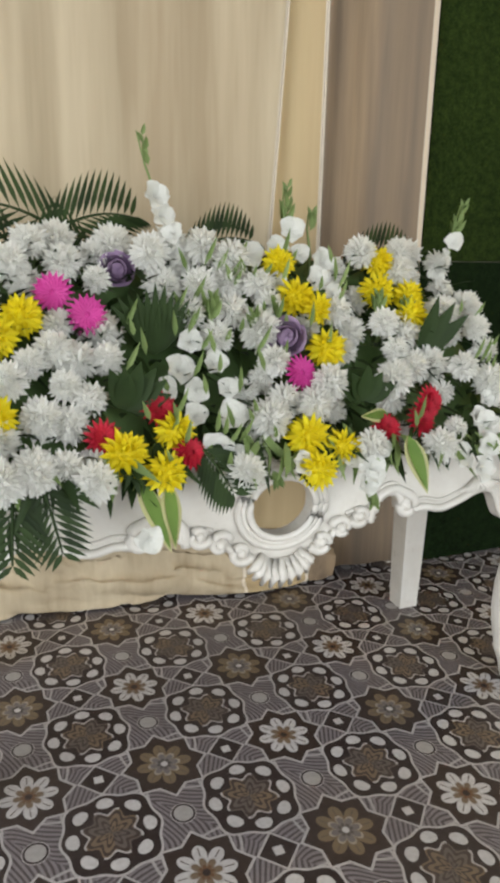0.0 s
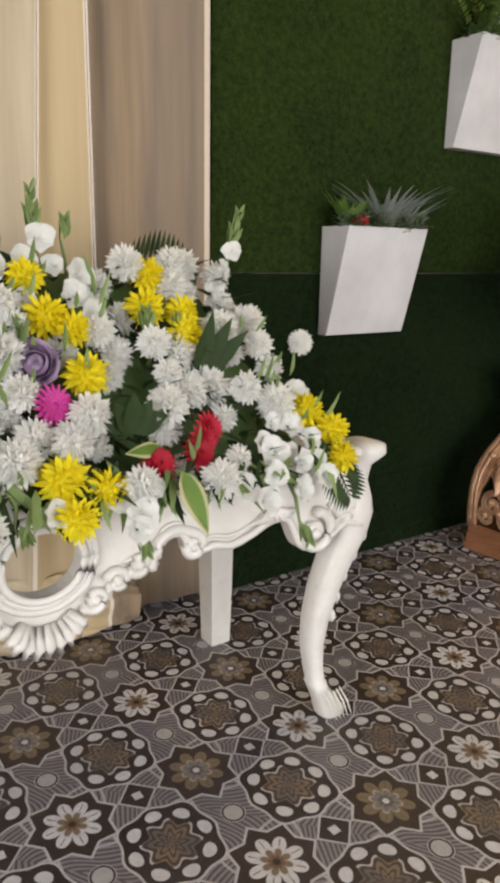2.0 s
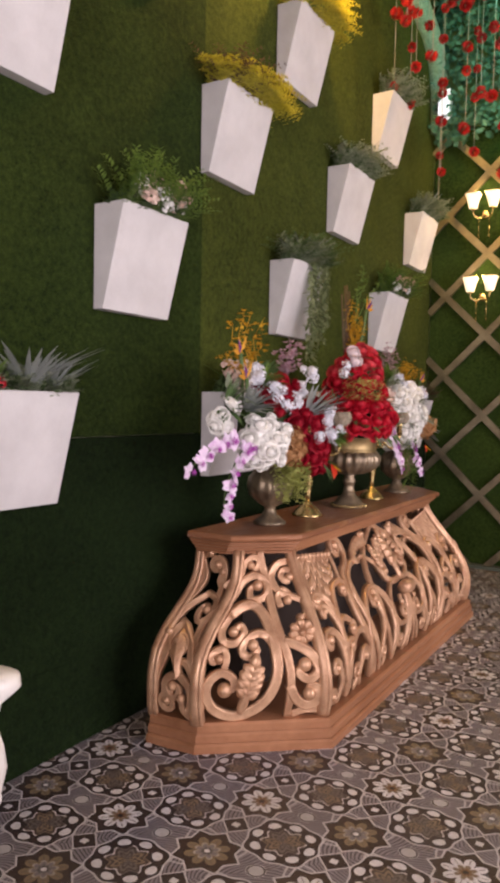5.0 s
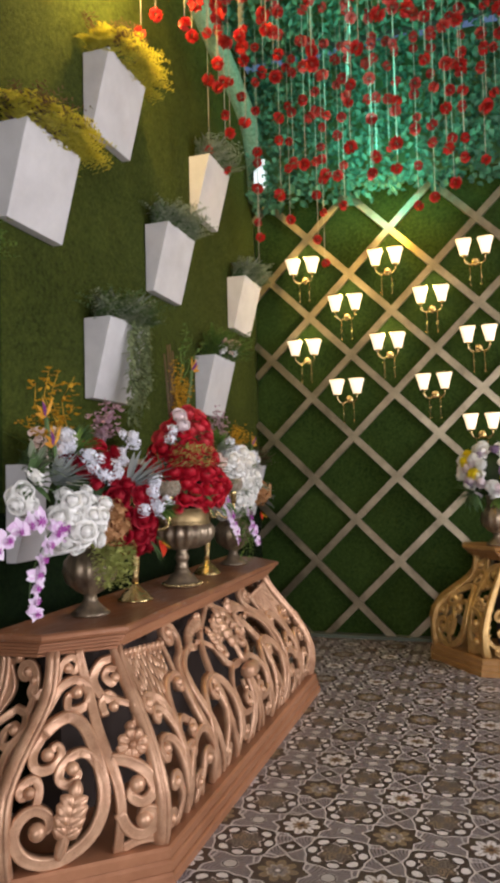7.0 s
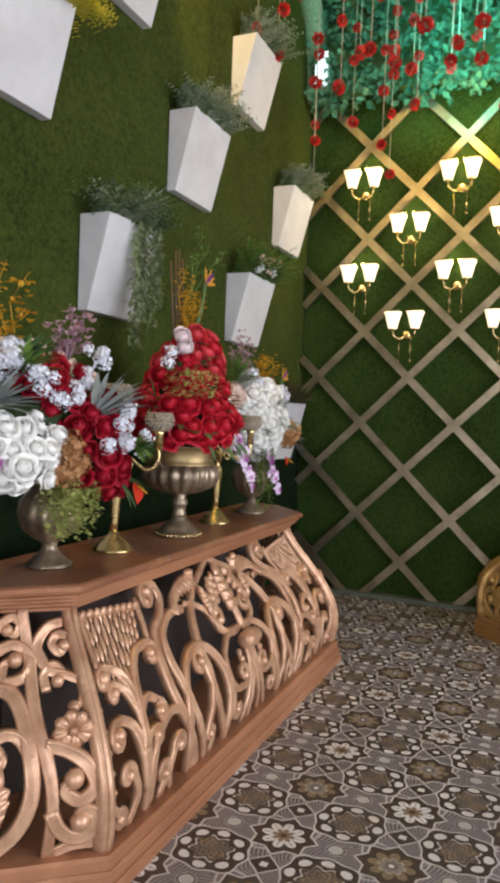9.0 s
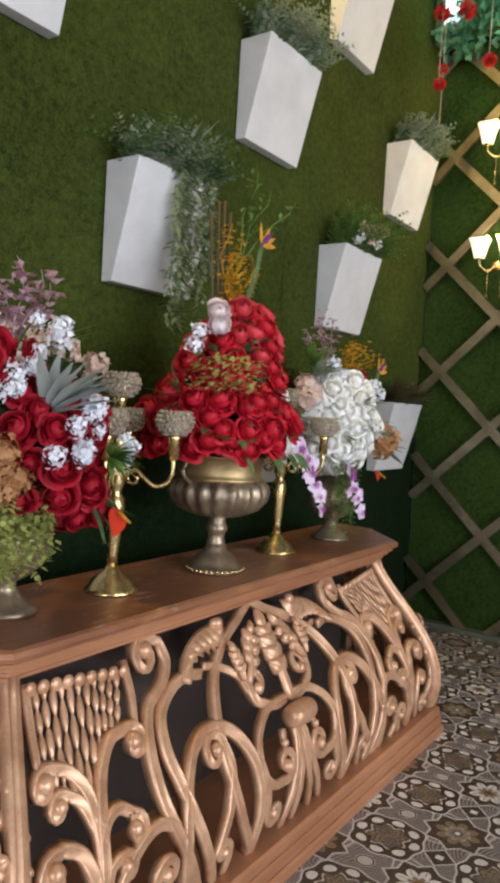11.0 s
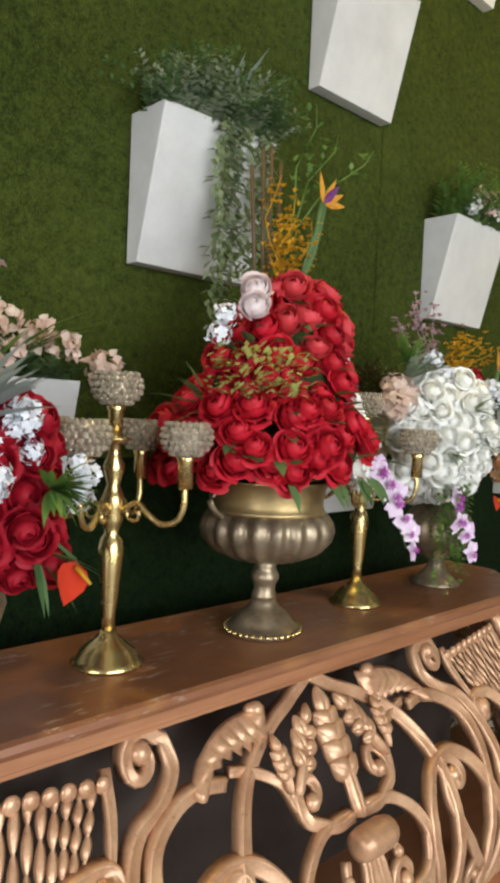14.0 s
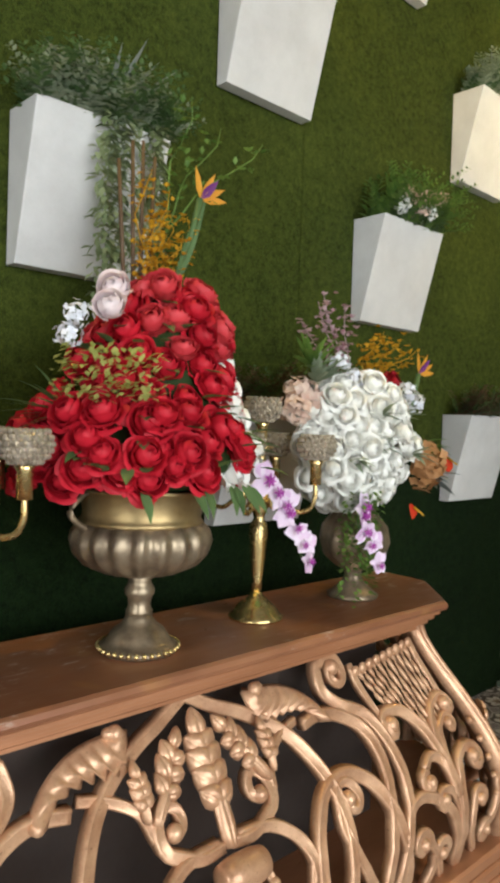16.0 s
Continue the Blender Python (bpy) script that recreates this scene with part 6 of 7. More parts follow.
def rose_cone():
    c = Vector((4.775, 2.262, 0))
    root = thing("rose_arrangement", "tall cone of red roses with berries in the urn", "flower arrangement", (c.x, c.y, BOARD + 0.40))
    o = Vector((0, 0, -(BOARD + 0.40)))
    z, k = 1.345, 0
    while z < 1.80:
        f = (z - 1.345) / 0.455
        r = float(np.interp(f, (0, 0.1, 0.25, 0.45, 0.7, 0.9, 1.0), (0.285, 0.312, 0.280, 0.220, 0.170, 0.138, 0.080)))
        lean = 0.105 * f - 0.040
        n = max(4, int(2 * math.pi * r / 0.071))
        for i in range(n):
            a = 2 * math.pi * (i + 0.5 * (k % 2)) / n + rnd(-0.12, 0.12)
            d = Vector((math.cos(a), math.sin(a) * 0.8, 0.35 + 0.6 * f))
            if d.y > 0.45 or (0.35 < f < 0.9 and rnd(0, 1) < 0.10):
                continue
            side = d.x > 0.62 and f < 0.55
            white = side and i % 2
            kind = "peony_b" if white else ("rose_bud" if f > 0.58 and rnd(0, 1) < 0.75 else ("rose" if (i + k) % 3 else "rose_b"))
            out = rnd(0.90, 1.06)
            put(kind, root, Vector((lean + r * d.x * out, r * d.y * out, z + rnd(-0.022, 0.022))) + o, d + Vector((rnd(-0.25, 0.25), rnd(-0.45, 0.0), rnd(-0.25, 0.4))), "white_peony" if white else "red_rose", rnd(0.86, 1.14))
        z += 0.062
        k += 1
    for p, s in (((-0.155, -0.07, 1.765), 0.78), ((-0.185, -0.10, 1.718), 0.72)):
        put("blush", root, Vector(p) + o, (-0.6, -0.8, 0.4), "pale_pink_rose", s)
    for p in ((-0.245, -0.07, 1.69), (-0.262, -0.06, 1.645)):
        put("blue", root, Vector(p) + o, (-0.7, -0.7, 0.2), "pale_blue_bloom", 0.95)
    for p in ((0.22, -0.02, 1.69), (0.225, -0.04, 1.62), (0.245, -0.05, 1.55), (0.265, -0.06, 1.475), (0.290, -0.07, 1.405), (0.315, -0.09, 1.335)):
        put("peony", root, Vector(p) + o, (0.8, -0.7, 0.2), "white_peony", 0.80)
    for _ in range(46):
        a, f = rnd(-3.1, 0.1), rnd(0.05, 1)
        r = 0.30 * (1 - f) + 0.05
        part("rose_leaf", Geo().leaf(Vector((r * math.cos(a), r * math.sin(a) * 0.8, 1.32 + 0.48 * f)) + o, (math.cos(a), math.sin(a), rnd(-0.2, 0.6)), (0, 0, 1), rnd(0.06, 0.10), 0.030, 0.25, 4), DEEP_LEAF, root)
    # Unseen filler core; its dark green paints the shade between the roses.
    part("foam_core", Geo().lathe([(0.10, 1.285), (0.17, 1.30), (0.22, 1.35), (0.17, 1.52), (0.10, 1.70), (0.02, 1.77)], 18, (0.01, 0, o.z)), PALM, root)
    for t in ((-0.02, 0.02, 2.09), (0.03, 0.01, 2.05), (0.07, 0.04, 2.0), (0.0, -0.02, 1.98), (0.05, -0.03, 1.93), (-0.03, -0.03, 1.93), (0.11, 0.0, 1.99)):
        twig(root, Vector((t[0] * 0.5, 0.02, 1.74)) + o, Vector(t) + o, MUSTARD, 36, 0.0075, label="mustard berry twig")
    for x in (-0.06, -0.035, -0.015, 0.008):
        part("brown_rod", Geo().tube([Vector((x, 0.03, 1.74)) + o, Vector((x * 1.6 + 0.02, 0.05, 2.17 - 40 * (x + 0.02) ** 2)) + o], [0.006, 0.005], 5), BROWN_LEAF, root)
    crane_flower(root, Vector((0.13, -0.02, 2.04)) + o, 1)
    part("blade_leaf", Geo().leaf(Vector((0.06, -0.01, 1.80)) + o, (0.32, -0.05, 0.9), (0, -1, 0), 0.30, 0.035, 0.03, 5), DEEP_LEAF, root, "long green blade leaf")
    for e in ((0.36, 0.0, 2.25), (0.22, 0.02, 2.26), (0.10, 0.0, 2.30)):
        twig(root, Vector((0.04, 0.02, 1.95)) + o, Vector(e) + o, FRESH_LEAF, 12, 0.011, "leafy_twig", "thin twig with pale green leaves")
    g = Geo()
    for _ in range(260):
        q = rnd(-0.11, 0.11)
        c2 = Vector((-0.225 + 0.75 * q, -0.150 - 0.62 * q + rnd(-0.03, 0.02), rnd(1.50, 1.61))) + o
        g.leaf(c2, (rnd(-1, 1), -0.8, rnd(-0.3, 1)), (0, 0, 1), 0.026, 0.014, 0.1, 2)
    tagged(part("floret_spray", g, FLORET, root, "spray of tiny yellow-green florets"), kind="stuff")
    leaf_fan(root, Vector((-0.20, 0.02, 1.46)) + o, 16, 0.20, 0.010, DEEP_LEAF, 0.5, "grass_tuft", (-0.9, 0.0, 0.35))
    orchid_spray(root, (Vector((0.27, -0.12, 1.33)) + o, Vector((0.37, -0.13, 1.22)) + o, Vector((0.455, -0.13, 1.08)) + o), 7)
    g = Geo()
    for k in range(7):
        x = rnd(-0.22, 0.2)
        g.leaf(Vector((x, -0.20, 1.31)) + o, (rnd(-0.4, 0.4), -0.7, -0.6), (0, -1, 0.3), 0.09, 0.03, 0.2, 4)
    part("lower_foliage", g, DEEP_LEAF, root)


rose_cone()


def peony_group(root, o, c, n, r, sq, kind, name, s, jitter=0.02):
    """Heads packed over the front of an ellipsoid."""
    done = []
    tries = 0
    while len(done) < n and tries < 3000:
        tries += 1
        d = Vector((rnd(-1, 1), rnd(-1, 0.25), rnd(-1, 1))).normalized()
        p = Vector((d.x * r * sq[0], d.y * r * sq[1], d.z * r * sq[2])) + Vector(c)
        p += Vector((rnd(-0.03, 0.03), rnd(-0.02, 0.02), rnd(-0.03, 0.03)))
        if all((p - q).length > 0.066 * s for q in done):
            done.append(p)
            put(kind, root, p + o, d + Vector((rnd(-0.5, 0.3), rnd(-0.8, -0.1), rnd(-0.1, 0.5))), name, s * rnd(0.84, 1.12))


def right_group():
    c = Vector((5.675, 2.30, 0))
    root = thing("white_peony_arrangement", "white peonies with orchids, berries and rust hydrangea in a brass vase", "flower arrangement", (c.x, c.y, BOARD + 0.315))
    o = Vector((0, 0, -(BOARD + 0.315)))
    peony_group(root, o, (-0.06, -0.03, 1.41), 90, 0.195, (1.15, 0.75, 1.08), "peony", "white_peony", 0.76)
    # Added filler, dark so the gaps between peonies look shaded.
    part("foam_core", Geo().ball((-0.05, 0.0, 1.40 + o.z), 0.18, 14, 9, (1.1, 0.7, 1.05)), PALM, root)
    for c, w in (((-0.10, -0.17, 1.50), (-0.3, -0.6, 0.4)), ((0.06, -0.18, 1.38), (0.3, -0.8, 0.2)), ((-0.20, -0.14, 1.36), (-0.5, -0.6, 0.0)), ((0.10, -0.10, 1.50), (0.5, -0.5, 0.5))):
        leaf_fan(root, Vector(c) + o, 6, 0.09, 0.022, GREY_LEAF, 0.6, "foliage", w)
    put("rust", root, Vector((0.22, -0.12, 1.335)) + o, (0.4, -1, 0.1), "rust_hydrangea", 1.45)
    leaf_fan(root, Vector((0.25, -0.08, 1.30)) + o, 9, 0.14, 0.055, SILVER_LEAF, 0.7, "mottled_leaf", (0.6, -0.6, -0.1))
    leaf_fan(root, Vector((0.28, -0.04, 1.40)) + o, 7, 0.17, 0.035, FRESH_LEAF, 0.6, "leaf", (0.8, -0.5, 0.3))
    anthurium(root, Vector((0.40, -0.10, 1.37)) + o)
    anthurium(root, Vector((0.10, -0.16, 1.21)) + o, 0.7)
    for e in ((-0.20, 0.02, 1.86), (-0.14, 0.05, 1.90), (-0.05, 0.03, 1.87), (-0.26, 0.04, 1.80)):
        twig(root, Vector((-0.06, 0.02, 1.58)) + o, Vector(e) + o, MAUVE_BUD, 28, 0.010, "bud_twig", "twig of mauve buds")
    for e in ((0.10, 0.0, 1.80), (0.18, -0.02, 1.78), (0.02, -0.02, 1.76), (0.24, -0.04, 1.74)):
        twig(root, Vector((0.02, 0.0, 1.58)) + o, Vector(e) + o, MUSTARD, 40, 0.009, label="mustard berry twig")
    crane_flower(root, Vector((0.26, -0.06, 1.66)) + o, 1)
    for p in ((0.10, -0.12, 1.58), (0.16, -0.12, 1.55), (-0.18, -0.06, 1.66), (-0.14, -0.08, 1.62)):
        put("blue", root, Vector(p) + o, (rnd(-0.3, 0.3), -1, 0.4), "pale_blue_bloom", 1.1)
    for p in ((-0.30, 0.0, 1.56), (-0.34, -0.02, 1.51), (-0.26, -0.02, 1.53)):
        put("peach", root, Vector(p) + o, (-0.4, -1, 0.2), "peach_hydrangea", 1.0)
    for p in ((0.12, -0.06, 1.62), (0.20, -0.04, 1.52)):
        put("rose_dark", root, Vector(p) + o, (0.3, -1, 0.3), "dark_red_rose", 0.9)
    leaf_fan(root, Vector((-0.22, 0.0, 1.60)) + o, 20, 0.13, 0.03, GREY_LEAF, 0.8, "foliage", (-0.2, -0.3, 0.8))
    leaf_fan(root, Vector((-0.24, 0.0, 1.64)) + o, 24, 0.14, 0.02, FRESH_LEAF, 0.8, "fern", (-0.5, -0.2, 0.8))
    leaf_fan(root, Vector((-0.08, -0.14, 1.40)) + o, 14, 0.12, 0.008, DEEP_LEAF, 0.9, "spiky_grass", (0, -0.8, 0.5))
    orchid_spray(root, (Vector((-0.16, -0.14, 1.24)) + o, Vector((-0.20, -0.20, 1.16)) + o, Vector((-0.16, -0.20, 1.04)) + o), 5)
    hanging_ivy(root, Vector((-0.14, -0.10, 1.26)) + o, 16, 0.36, FRESH_LEAF, 0.085)


right_group()


def left_group():
    c = Vector((3.945, 2.325, 0))
    root = thing("mixed_arrangement", "cream peonies, dark red roses and orchids in a brass vase", "flower arrangement", (c.x, c.y, BOARD + 0.315))
    o = Vector((0, 0, -(BOARD + 0.315)))
    peony_group(root, o, (-0.31, -0.14, 1.295), 46, 0.122, (1.25, 0.80, 0.85), "peony", "cream_peony", 0.62)
    peony_group(root, o, (-0.55, -0.09, 1.39), 5, 0.05, (1.1, 0.8, 1.3), "peony_b", "cream_peony", 0.68)
    peony_group(root, o, (-0.03, -0.20, 1.34), 34, 0.135, (1.0, 0.75, 1.05), "rose_dark", "red_rose", 0.9)
    peony_group(root, o, (0.05, -0.19, 1.22), 10, 0.065, (1.0, 0.8, 1.1), "rose_dark", "red_rose", 0.95)
    peony_group(root, o, (-0.17, -0.12, 1.51), 16, 0.095, (1.3, 0.7, 0.65), "rose_dark", "red_rose", 0.92)
    # Added filler, with the shade between the heads in its dark green.
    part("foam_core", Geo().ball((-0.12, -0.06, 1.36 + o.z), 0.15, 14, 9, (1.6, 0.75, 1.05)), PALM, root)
    part("stem_bundle", Geo().tube([(0, 0, 1.18 + o.z), (-0.03, -0.02, 1.24 + o.z), (-0.08, -0.05, 1.30 + o.z)], [0.045, 0.055, 0.08], 9), DEEP_LEAF, root)
    for c, n in (((-0.07, -0.22, 1.60), 6), ((-0.20, -0.22, 1.46), 4), ((-0.10, -0.34, 1.36), 5), ((0.0, -0.29, 1.42), 5), ((0.06, -0.31, 1.34), 3), ((-0.33, -0.10, 1.60), 6), ((-0.40, -0.14, 1.55), 5), ((-0.27, -0.18, 1.50), 5), ((-0.14, -0.20, 1.55), 3)):
        for _ in range(n):
            q = Vector(c) + Vector((rnd(-0.05, 0.05), rnd(-0.03, 0.02), rnd(-0.045, 0.045)))
            put("blue", root, q + o, (rnd(-0.4, 0.4), -1, rnd(0, 0.6)), "pale_blue_bloom", rnd(0.6, 0.95))
    for p in ((-0.20, -0.23, 1.325), (-0.17, -0.24, 1.27), (-0.22, -0.22, 1.24)):
        put("rust", root, Vector(p) + o, (-0.2, -1, 0.0), "rust_hydrangea", 0.80)
    leaf_fan(root, Vector((-0.08, -0.24, 1.41)) + o, 22, 0.19, 0.034, SILVER_LEAF, 0.75, "silver_leaf", (0.15, -0.35, 0.9))
    leaf_fan(root, Vector((-0.40, -0.10, 1.43)) + o, 30, 0.16, 0.028, SILVER_LEAF, 0.9, "silver_leaf", (-0.1, -0.4, 0.8))
    leaf_fan(root, Vector((-0.46, -0.05, 1.50)) + o, 26, 0.14, 0.032, GREY_LEAF, 0.9, "foliage", (-0.4, -0.4, 0.5))
    leaf_fan(root, Vector((0.05, -0.31, 1.32)) + o, 40, 0.085, 0.016, FRESH_LEAF, 0.9, "foliage", (0.2, -0.5, 0.1))
    leaf_fan(root, Vector((-0.22, -0.06, 1.58)) + o, 40, 0.13, 0.030, DEEP_LEAF, 0.9, "foliage", (0, -0.4, 0.6))
    leaf_fan(root, Vector((-0.28, -0.10, 1.55)) + o, 34, 0.12, 0.026, FRESH_LEAF, 0.9, "foliage", (0, -0.4, 0.7))
    leaf_fan(root, Vector((-0.52, -0.08, 1.44)) + o, 24, 0.13, 0.030, DEEP_LEAF, 0.9, "foliage", (-0.6, -0.3, 0.3))
    leaf_fan(root, Vector((0.06, -0.24, 1.20)) + o, 8, 0.12, 0.012, DEEP_LEAF, 0.7, "grass_tuft", (0.4, -0.3, -0.4))
    for e in ((-0.58, -0.09, 1.68), (-0.50, -0.07, 1.80), (-0.41, -0.07, 1.87), (-0.33, -0.06, 1.88), (-0.25, -0.08, 1.86), (-0.22, -0.06, 1.74)):
        twig(root, Vector((-0.34, -0.06, 1.56)) + o, Vector(e) + o, MUSTARD, 18, 0.011, label="mustard berry twig")
    for e in ((-0.10, -0.14, 1.78), (-0.03, -0.14, 1.76), (0.03, -0.10, 1.74), (-0.15, -0.12, 1.72)):
        twig(root, Vector((-0.09, -0.12, 1.56)) + o, Vector(e) + o, MAUVE_BUD, 22, 0.012, "bud_twig", "twig of mauve buds")
    crane_flower(root, Vector((-0.46, -0.10, 1.68)) + o, -1)
    crane_flower(root, Vector((-0.44, -0.12, 1.575)) + o, -1)
    orchid_spray(root, (Vector((-0.42, -0.14, 1.28)) + o, Vector((-0.50, -0.14, 1.26)) + o, Vector((-0.60, -0.13, 1.13)) + o, Vector((-0.61, -0.13, 1.00)) + o), 9)
    orchid_spray(root, (Vector((-0.48, -0.10, 1.32)) + o, Vector((-0.66, -0.10, 1.28)) + o, Vector((-0.83, -0.10, 1.20)) + o), 6)
    hanging_ivy(root, Vector((-0.13, -0.17, 1.25)) + o, 40, 0.24, FLORET, 0.075)
    hanging_ivy(root, Vector((-0.17, -0.16, 1.22)) + o, 14, 0.20, FLORET, 0.06)
    anthurium(root, Vector((0.125, -0.27, 1.185)) + o, 1.0)
    part("anthurium_stem", Geo().tube([Vector((0.125, -0.27, 1.185)) + o, Vector((0.08, -0.23, 1.235)) + o, Vector((0.03, -0.16, 1.26)) + o], 0.004, 5), DEEP_LEAF, root)


left_group()


# ---------- flowers on the far console ----------
def far_group():
    goblet((7.06, 0.66, BOARD), 1.2)
    c = Vector((7.06, 0.66, 0))
    root = thing("white_yellow_arrangement", "white and yellow blooms in a gold vase on the far console", "flower arrangement", (c.x, c.y, BOARD + 0.36))
    o = Vector((0, 0, -(BOARD + 0.36)))
    for k in range(62):
        d = Vector((rnd(-1, 0.2), rnd(-1, 1), rnd(-0.7, 1))).normalized()
        kind = ("peony", "peony", "mum", "blush", "yellow", "cabbage")[k % 6 if k % 12 else 5] if k % 6 != 5 else "peony"
        put(kind, root, Vector((d.x * 0.18, d.y * 0.26, 1.44 + d.z * 0.22)) + o, d, "white_bloom" if kind in ("peony", "mum") else ("pale_pink_rose" if kind == "blush" else "accent_bloom"), 0.85)
    # Added dark filler for the shaded gaps between the blooms.
    part("foam_core", Geo().ball((0, 0, 1.43 + o.z), 0.18, 12, 8, (0.8, 1.2, 1.05)), PALM, root)
    leaf_fan(root, Vector((-0.12, 0.16, 1.28)) + o, 40, 0.16, 0.03, DEEP_LEAF, 0.9, "foliage", (-0.5, 0.5, -0.2))
    leaf_fan(root, Vector((-0.12, 0.0, 1.24)) + o, 24, 0.12, 0.03, FRESH_LEAF, 0.9, "foliage", (-0.6, 0, -0.5))


far_group()


# ---------- wall lamps on the lattice ----------
GLOW = bpy.data.materials.new("lit_glass")
GLOW.use_nodes = True
_b = GLOW.node_tree.nodes["Principled BSDF"]
_b.inputs["Base Color"].default_value = (0.95, 0.88, 0.72, 1)
_b.inputs["Emission Color"].default_value = (1.0, 0.80, 0.50, 1)
_b.inputs["Emission Strength"].default_value = 1.7


def sconce():
    root = thing("wall_sconce", "brass wall lamp with two lit frosted glass shades", "wall lamp", (7.66, 0, 0), "sconces on the lattice")
    part("backplate", Geo().lathe([(0.0, -0.012), (0.034, -0.012), (0.038, 0.0), (0.028, 0.012), (0.0, 0.016)], 16, (0, 0, 0)), GOLD, root, m=pose(-0.010, 0, -0.10, 0, -90, 0))
    for sg in (1, -1):
        line = smooth_line([(0.0, -0.10), (0.05, -0.135), (0.10, -0.11), (0.105, -0.055)], 4)
        arm = part("arm", Geo().tube([(-0.02 - 0.85 * r, sg * r * 0.82, z) for r, z in line], 0.007, 6), GOLD, root)
        y, x = sg * 0.088, -0.11
        part("cup", Geo().lathe([(0.012, -0.075), (0.028, -0.062), (0.022, -0.056)], 12, (x, y, 0)), GOLD, arm)
        rings = []
        for w, z in ((0.030, -0.060), (0.040, -0.02), (0.052, 0.03), (0.066, 0.070), (0.062, 0.070), (0.046, 0.028), (0.030, -0.04)):
            rings.append([(x + w * math.copysign(abs(math.cos(a)) ** 0.5, math.cos(a)), y + w * math.copysign(abs(math.sin(a)) ** 0.5, math.sin(a)), z) for a in np.linspace(0.39, 0.39 + 2 * math.pi, 16, endpoint=False)])
        part("glass_shade", Geo().rings(rings), GLOW, root, "flared frosted glass shade, lit")
        part("shade_rim", Geo().tube([(x + 0.066 * math.copysign(abs(math.cos(a)) ** 0.5, math.cos(a)), y + 0.066 * math.copysign(abs(math.sin(a)) ** 0.5, math.sin(a)), 0.070) for a in np.linspace(0.39, 0.39 + 2 * math.pi, 17)], 0.004, 5), GOLD, root)
        part("drop_chain", Geo().tube([(-0.05, sg * 0.045, -0.12), (-0.05, sg * 0.045, -0.30)], 0.0035, 5).ball((-0.05, sg * 0.045, -0.305), 0.009, 6, 5), GOLD, root)
    return root


_first = sconce()
_spots = [(y, z) for y in (2.242, 1.492, 0.744) for z in (3.335, 2.590)] + [(y, z) for y in (1.866, 1.118, 0.37) for z in (2.962, 2.215)] + [(0.744, 1.855), (0.0, 3.335), (0.0, 2.59)]
for _k, (_y, _z) in enumerate(_spots):
    if _k == 0:
        _first.matrix_basis = pose(7.66, _y, _z)
    else:
        copy_thing(_first, pose(7.66, _y, _z, 0, 0, rnd(-3, 3)))


# ---------- vines overhead ----------
VINE = leafy("vine_leaf", (0.018, 0.070, 0.038), (0.15, 0.35, 0.22), 0.5, 0.1)


def vines():
    g = Geo()

    def leaf(p, n):
        d = Vector((rnd(-1, 1), rnd(-1, 1), rnd(-1, 1)))
        g.leaf(p, d + Vector((0, 0, -0.4)), n, rnd(0.05, 0.085), rnd(0.045, 0.07), 0.2, 2, 0.2)

    for _ in range(5200):
        y = rnd(-1.4, 2.70)
        z = rnd(4.02, 5.30) if rnd(0, 1) < 0.9 else rnd(3.90, 4.05)
        leaf((7.60 - rnd(0, 0.16), y, z), (-1, 0, 0.3))
    for _ in range(6500):
        leaf((rnd(4.7, 7.5), rnd(-1.2, 2.75), 5.36 + rnd(-0.16, 0.06)), (0, 0, -1))
    tagged(part("vine_canopy", g, VINE, None, smooth=False), "dense green artificial vine leaves overhead", "vine", kind="stuff")
    structure(part("vine_backing", Geo().box((7.64, -1.6, 4.06), (7.70, 2.74, 5.30)).box((4.4, -1.6, 5.46), (7.70, 2.74, 5.50)), DEEP_LEAF, None, smooth=False), "dark netting that carries the vines")


vines()
# Turf edge whose pale mint colour holds the green light falling on it.
curve_pts = [(x, z) for x, z in smooth_line([(5.2, 5.30), (5.75, 5.20), (6.25, 5.09), (6.95, 4.90), (7.40, 4.72), (7.58, 4.45), (7.64, 4.02)], 6)]
structure(part("turf_roll", Geo().tube([(x, 2.70, z) for x, z in curve_pts], 0.095, 12), turf("turf_green_lit", (0.14, 0.24, 0.15), (0.42, 0.60, 0.44)), None), "rolled turf edge curving to the corner, pale with painted green light")


# ---------- warm lantern and bright corner box ----
LANTERN = bpy.data.materials.new("lantern_glass")
LANTERN.use_nodes = True
_b = LANTERN.node_tree.nodes["Principled BSDF"]
_b.inputs["Base Color"].default_value = (1, 0.9, 0.6, 1)
_b.inputs["Emission Color"].default_value = (1.0, 0.72, 0.26, 1)
_b.inputs["Emission Strength"].default_value = 14.0
_l = thing("hanging_lantern", "glowing warm glass lantern hanging by the turf wall", "lamp", (4.76, 2.55, 4.56))
part("glass", Geo().rings([[(r * math.cos(a), r * math.sin(a), z) for a in np.linspace(0, 2 * math.pi, 6, endpoint=False)] for r, z in ((0.004, -0.20), (0.09, -0.09), (0.165, 0.03), (0.14, 0.17), (0.05, 0.20))]), LANTERN, _l, "lit faceted glass", smooth=False)
part("cap", Geo().lathe([(0.05, 0.20), (0.06, 0.22), (0.02, 0.26), (0.008, 0.27), (0.008, 0.84)], 12), GOLD, _l)
# Glowing box added for a bright white spot in this corner.
_f = thing("flood_light", "small glowing white box in the upper corner", "lamp", (7.50, 2.60, 4.22))
part("housing", Geo().box((-0.02, -0.05, -0.14), (0.05, 0.06, 0.14)), WHITE_BOX, _f, smooth=False)
_w = bpy.data.materials.new("bright_face")
_w.use_nodes = True
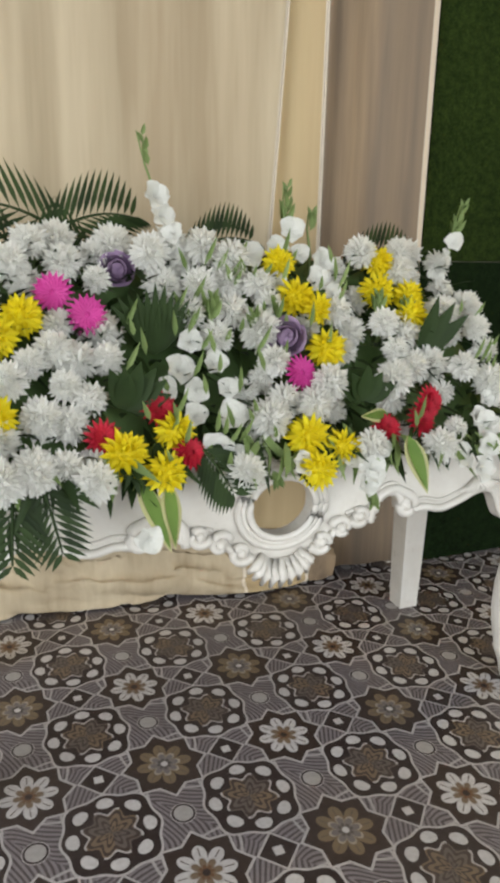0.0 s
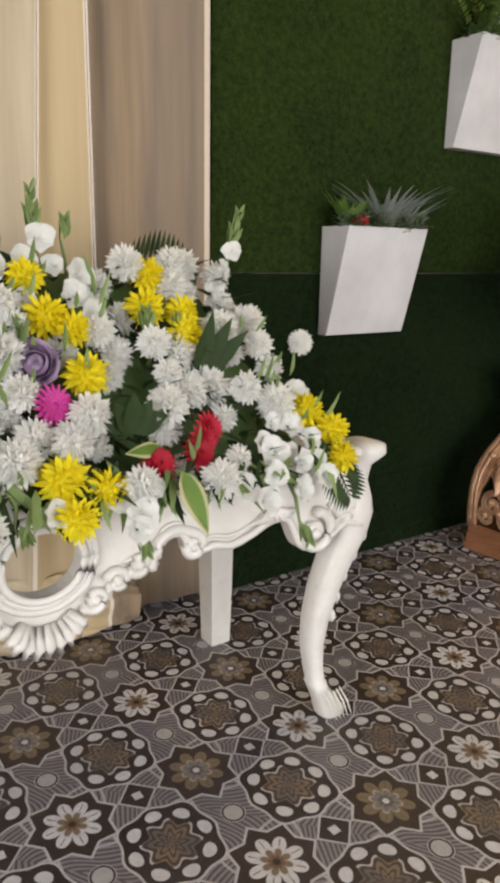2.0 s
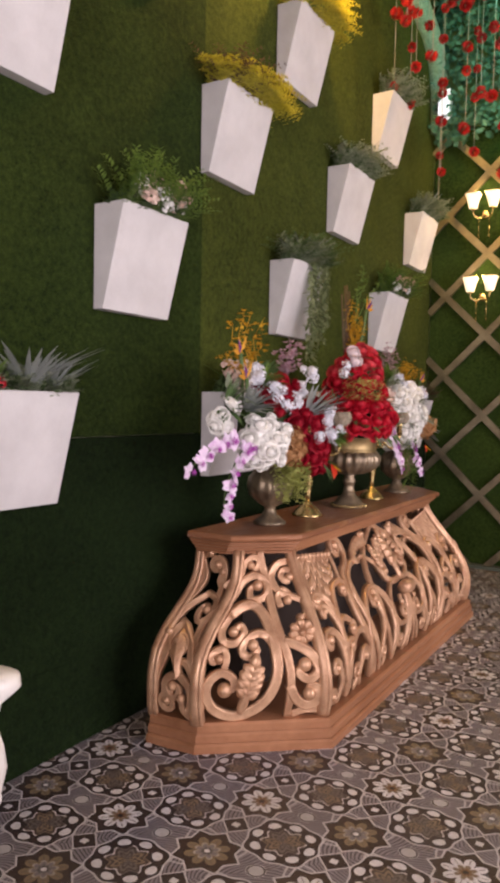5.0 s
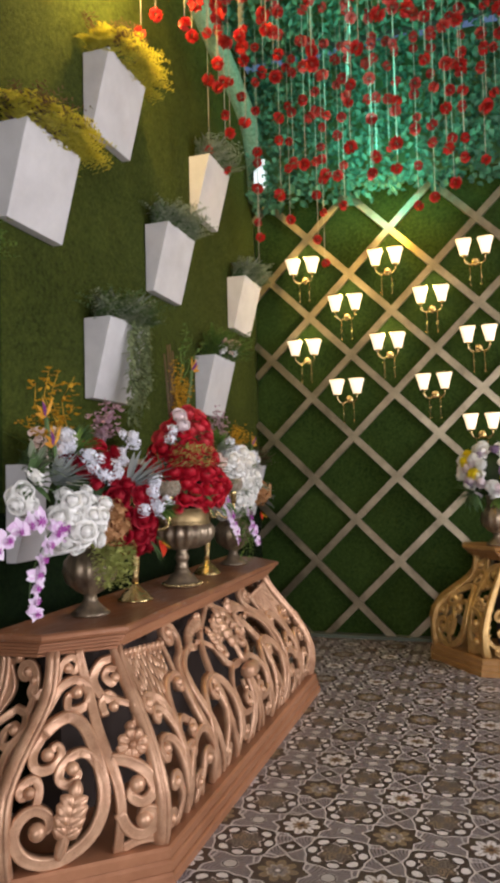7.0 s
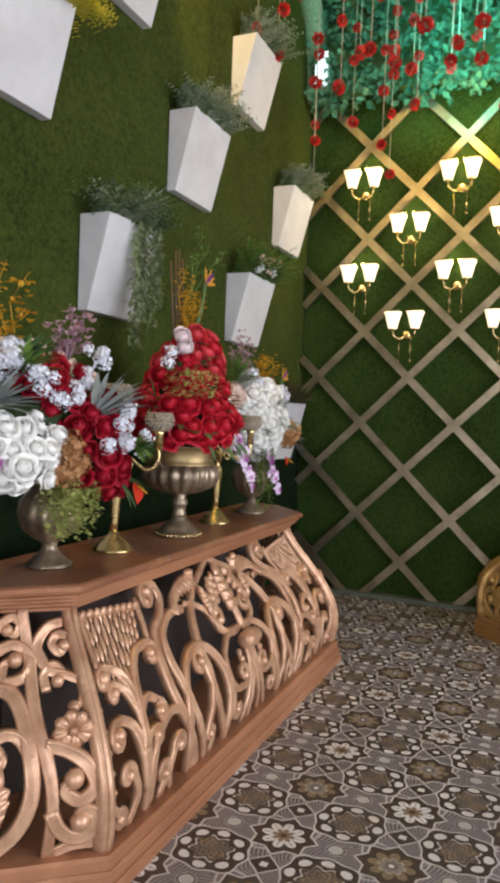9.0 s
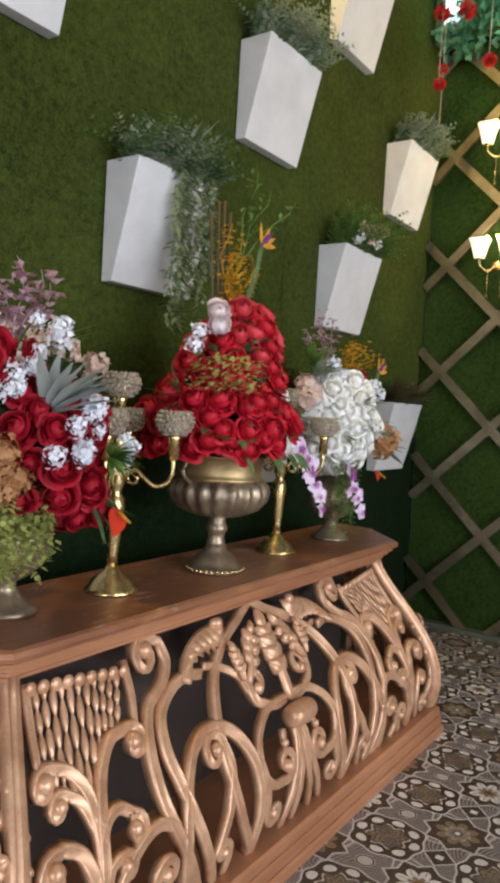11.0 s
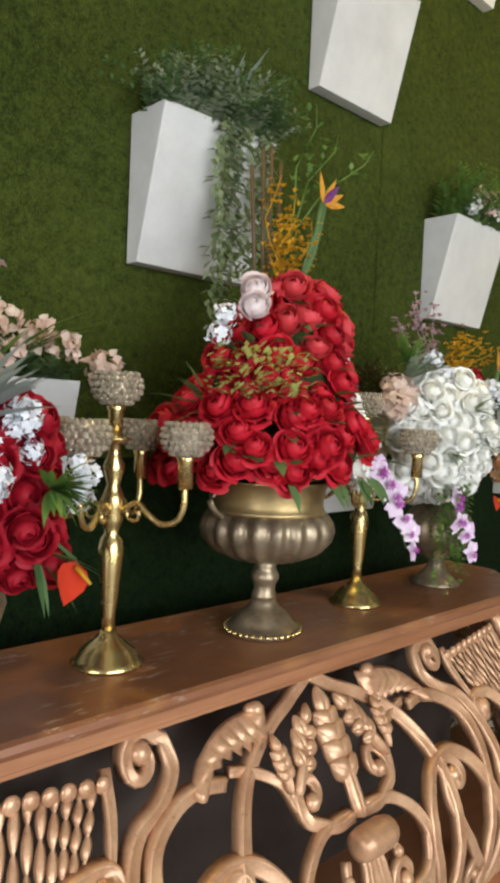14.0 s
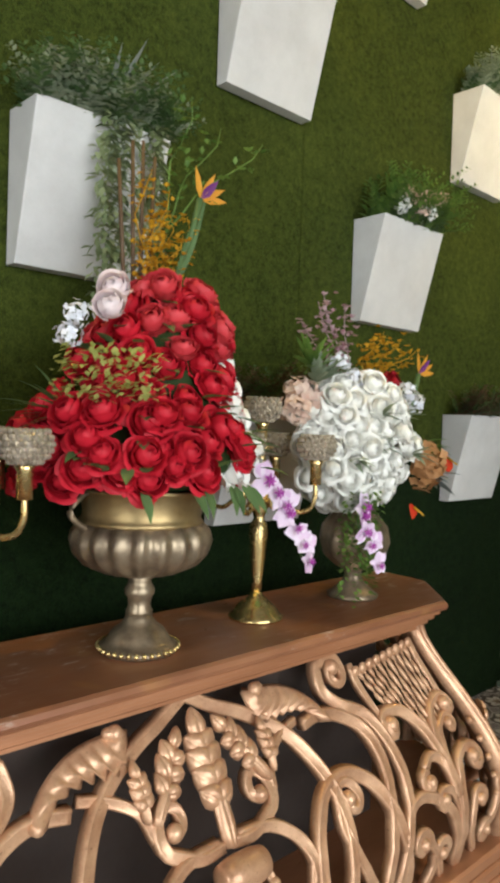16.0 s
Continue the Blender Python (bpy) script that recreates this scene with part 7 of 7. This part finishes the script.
_w.node_tree.nodes["Principled BSDF"].inputs["Emission Color"].default_value = (0.85, 0.95, 1.0, 1)
_w.node_tree.nodes["Principled BSDF"].inputs["Emission Strength"].default_value = 1.6
part("lens", Geo().box((-0.028, -0.045, -0.13), (-0.021, 0.055, 0.13)), _w, _f, smooth=False)


# ---------- strings of roses ----------
HANG_RED = leafy("hanging_red_petal", (0.36, 0.010, 0.012), (0.64, 0.040, 0.028), 0.55, 0.1, each=0.3)
_ball = Geo()
for _i in range(46):
    _el, _a = math.acos(1 - 1.98 * (_i + 0.5) / 46), _i * 2.39996
    _d = Vector((math.sin(_el) * math.cos(_a), math.sin(_el) * math.sin(_a), math.cos(_el)))
    _ball.leaf(_d * 0.016, _d + _d.orthogonal() * 0.5, _d.orthogonal(), 0.030, 0.030, 0.3, 3, 0.3)
ROSE_BALL = _ball.mesh("hanging_rose", HANG_RED)
CORD_MESH = Geo().tube([(0, 0, 0), (0, 0, -1)], 0.0026, 4).mesh("cord", CORD)


def rose_string(x, y, top, length, spots):
    root = thing("rose_string", "thin pale cord strung with red artificial roses", "garland", (x, y, top), "hanging rose strings")
    c = part("cord", CORD_MESH, None, root)
    c.scale = (1, 1, length)
    for z in spots:
        part("rose", ROSE_BALL, None, root, m=pose(rnd(-0.012, 0.012), rnd(-0.012, 0.012), -z, rnd(0, 360), rnd(0, 360), 0) @ Matrix.Scale(rnd(0.85, 1.2), 4))


rose_string(7.32, 2.58, 5.46, 2.26, (2.26, 1.74, 1.2))
rose_string(6.15, 2.585, 5.46, 1.58, (1.58, 1.05))
rose_string(7.40, 2.0, 5.46, 1.22, (1.22, 0.8))
for _i in range(11):
    for _j in range(15):
        _x, _y = 4.75 + _i * 0.255 + rnd(-0.10, 0.10), 2.5 - _j * 0.255 + rnd(-0.10, 0.10)
        if rnd(0, 1) < 0.12:
            continue
        _n = rnd(0.7, 1.45) + 0.55 * max(0, _x - 5.7) * rnd(0.25, 1)
        rose_string(_x, _y, 5.46, _n, [_n] + [_n - 0.30 * k - rnd(0, 0.2) for k in range(1, 6) if _n - 0.30 * k - 0.2 > 0.1])
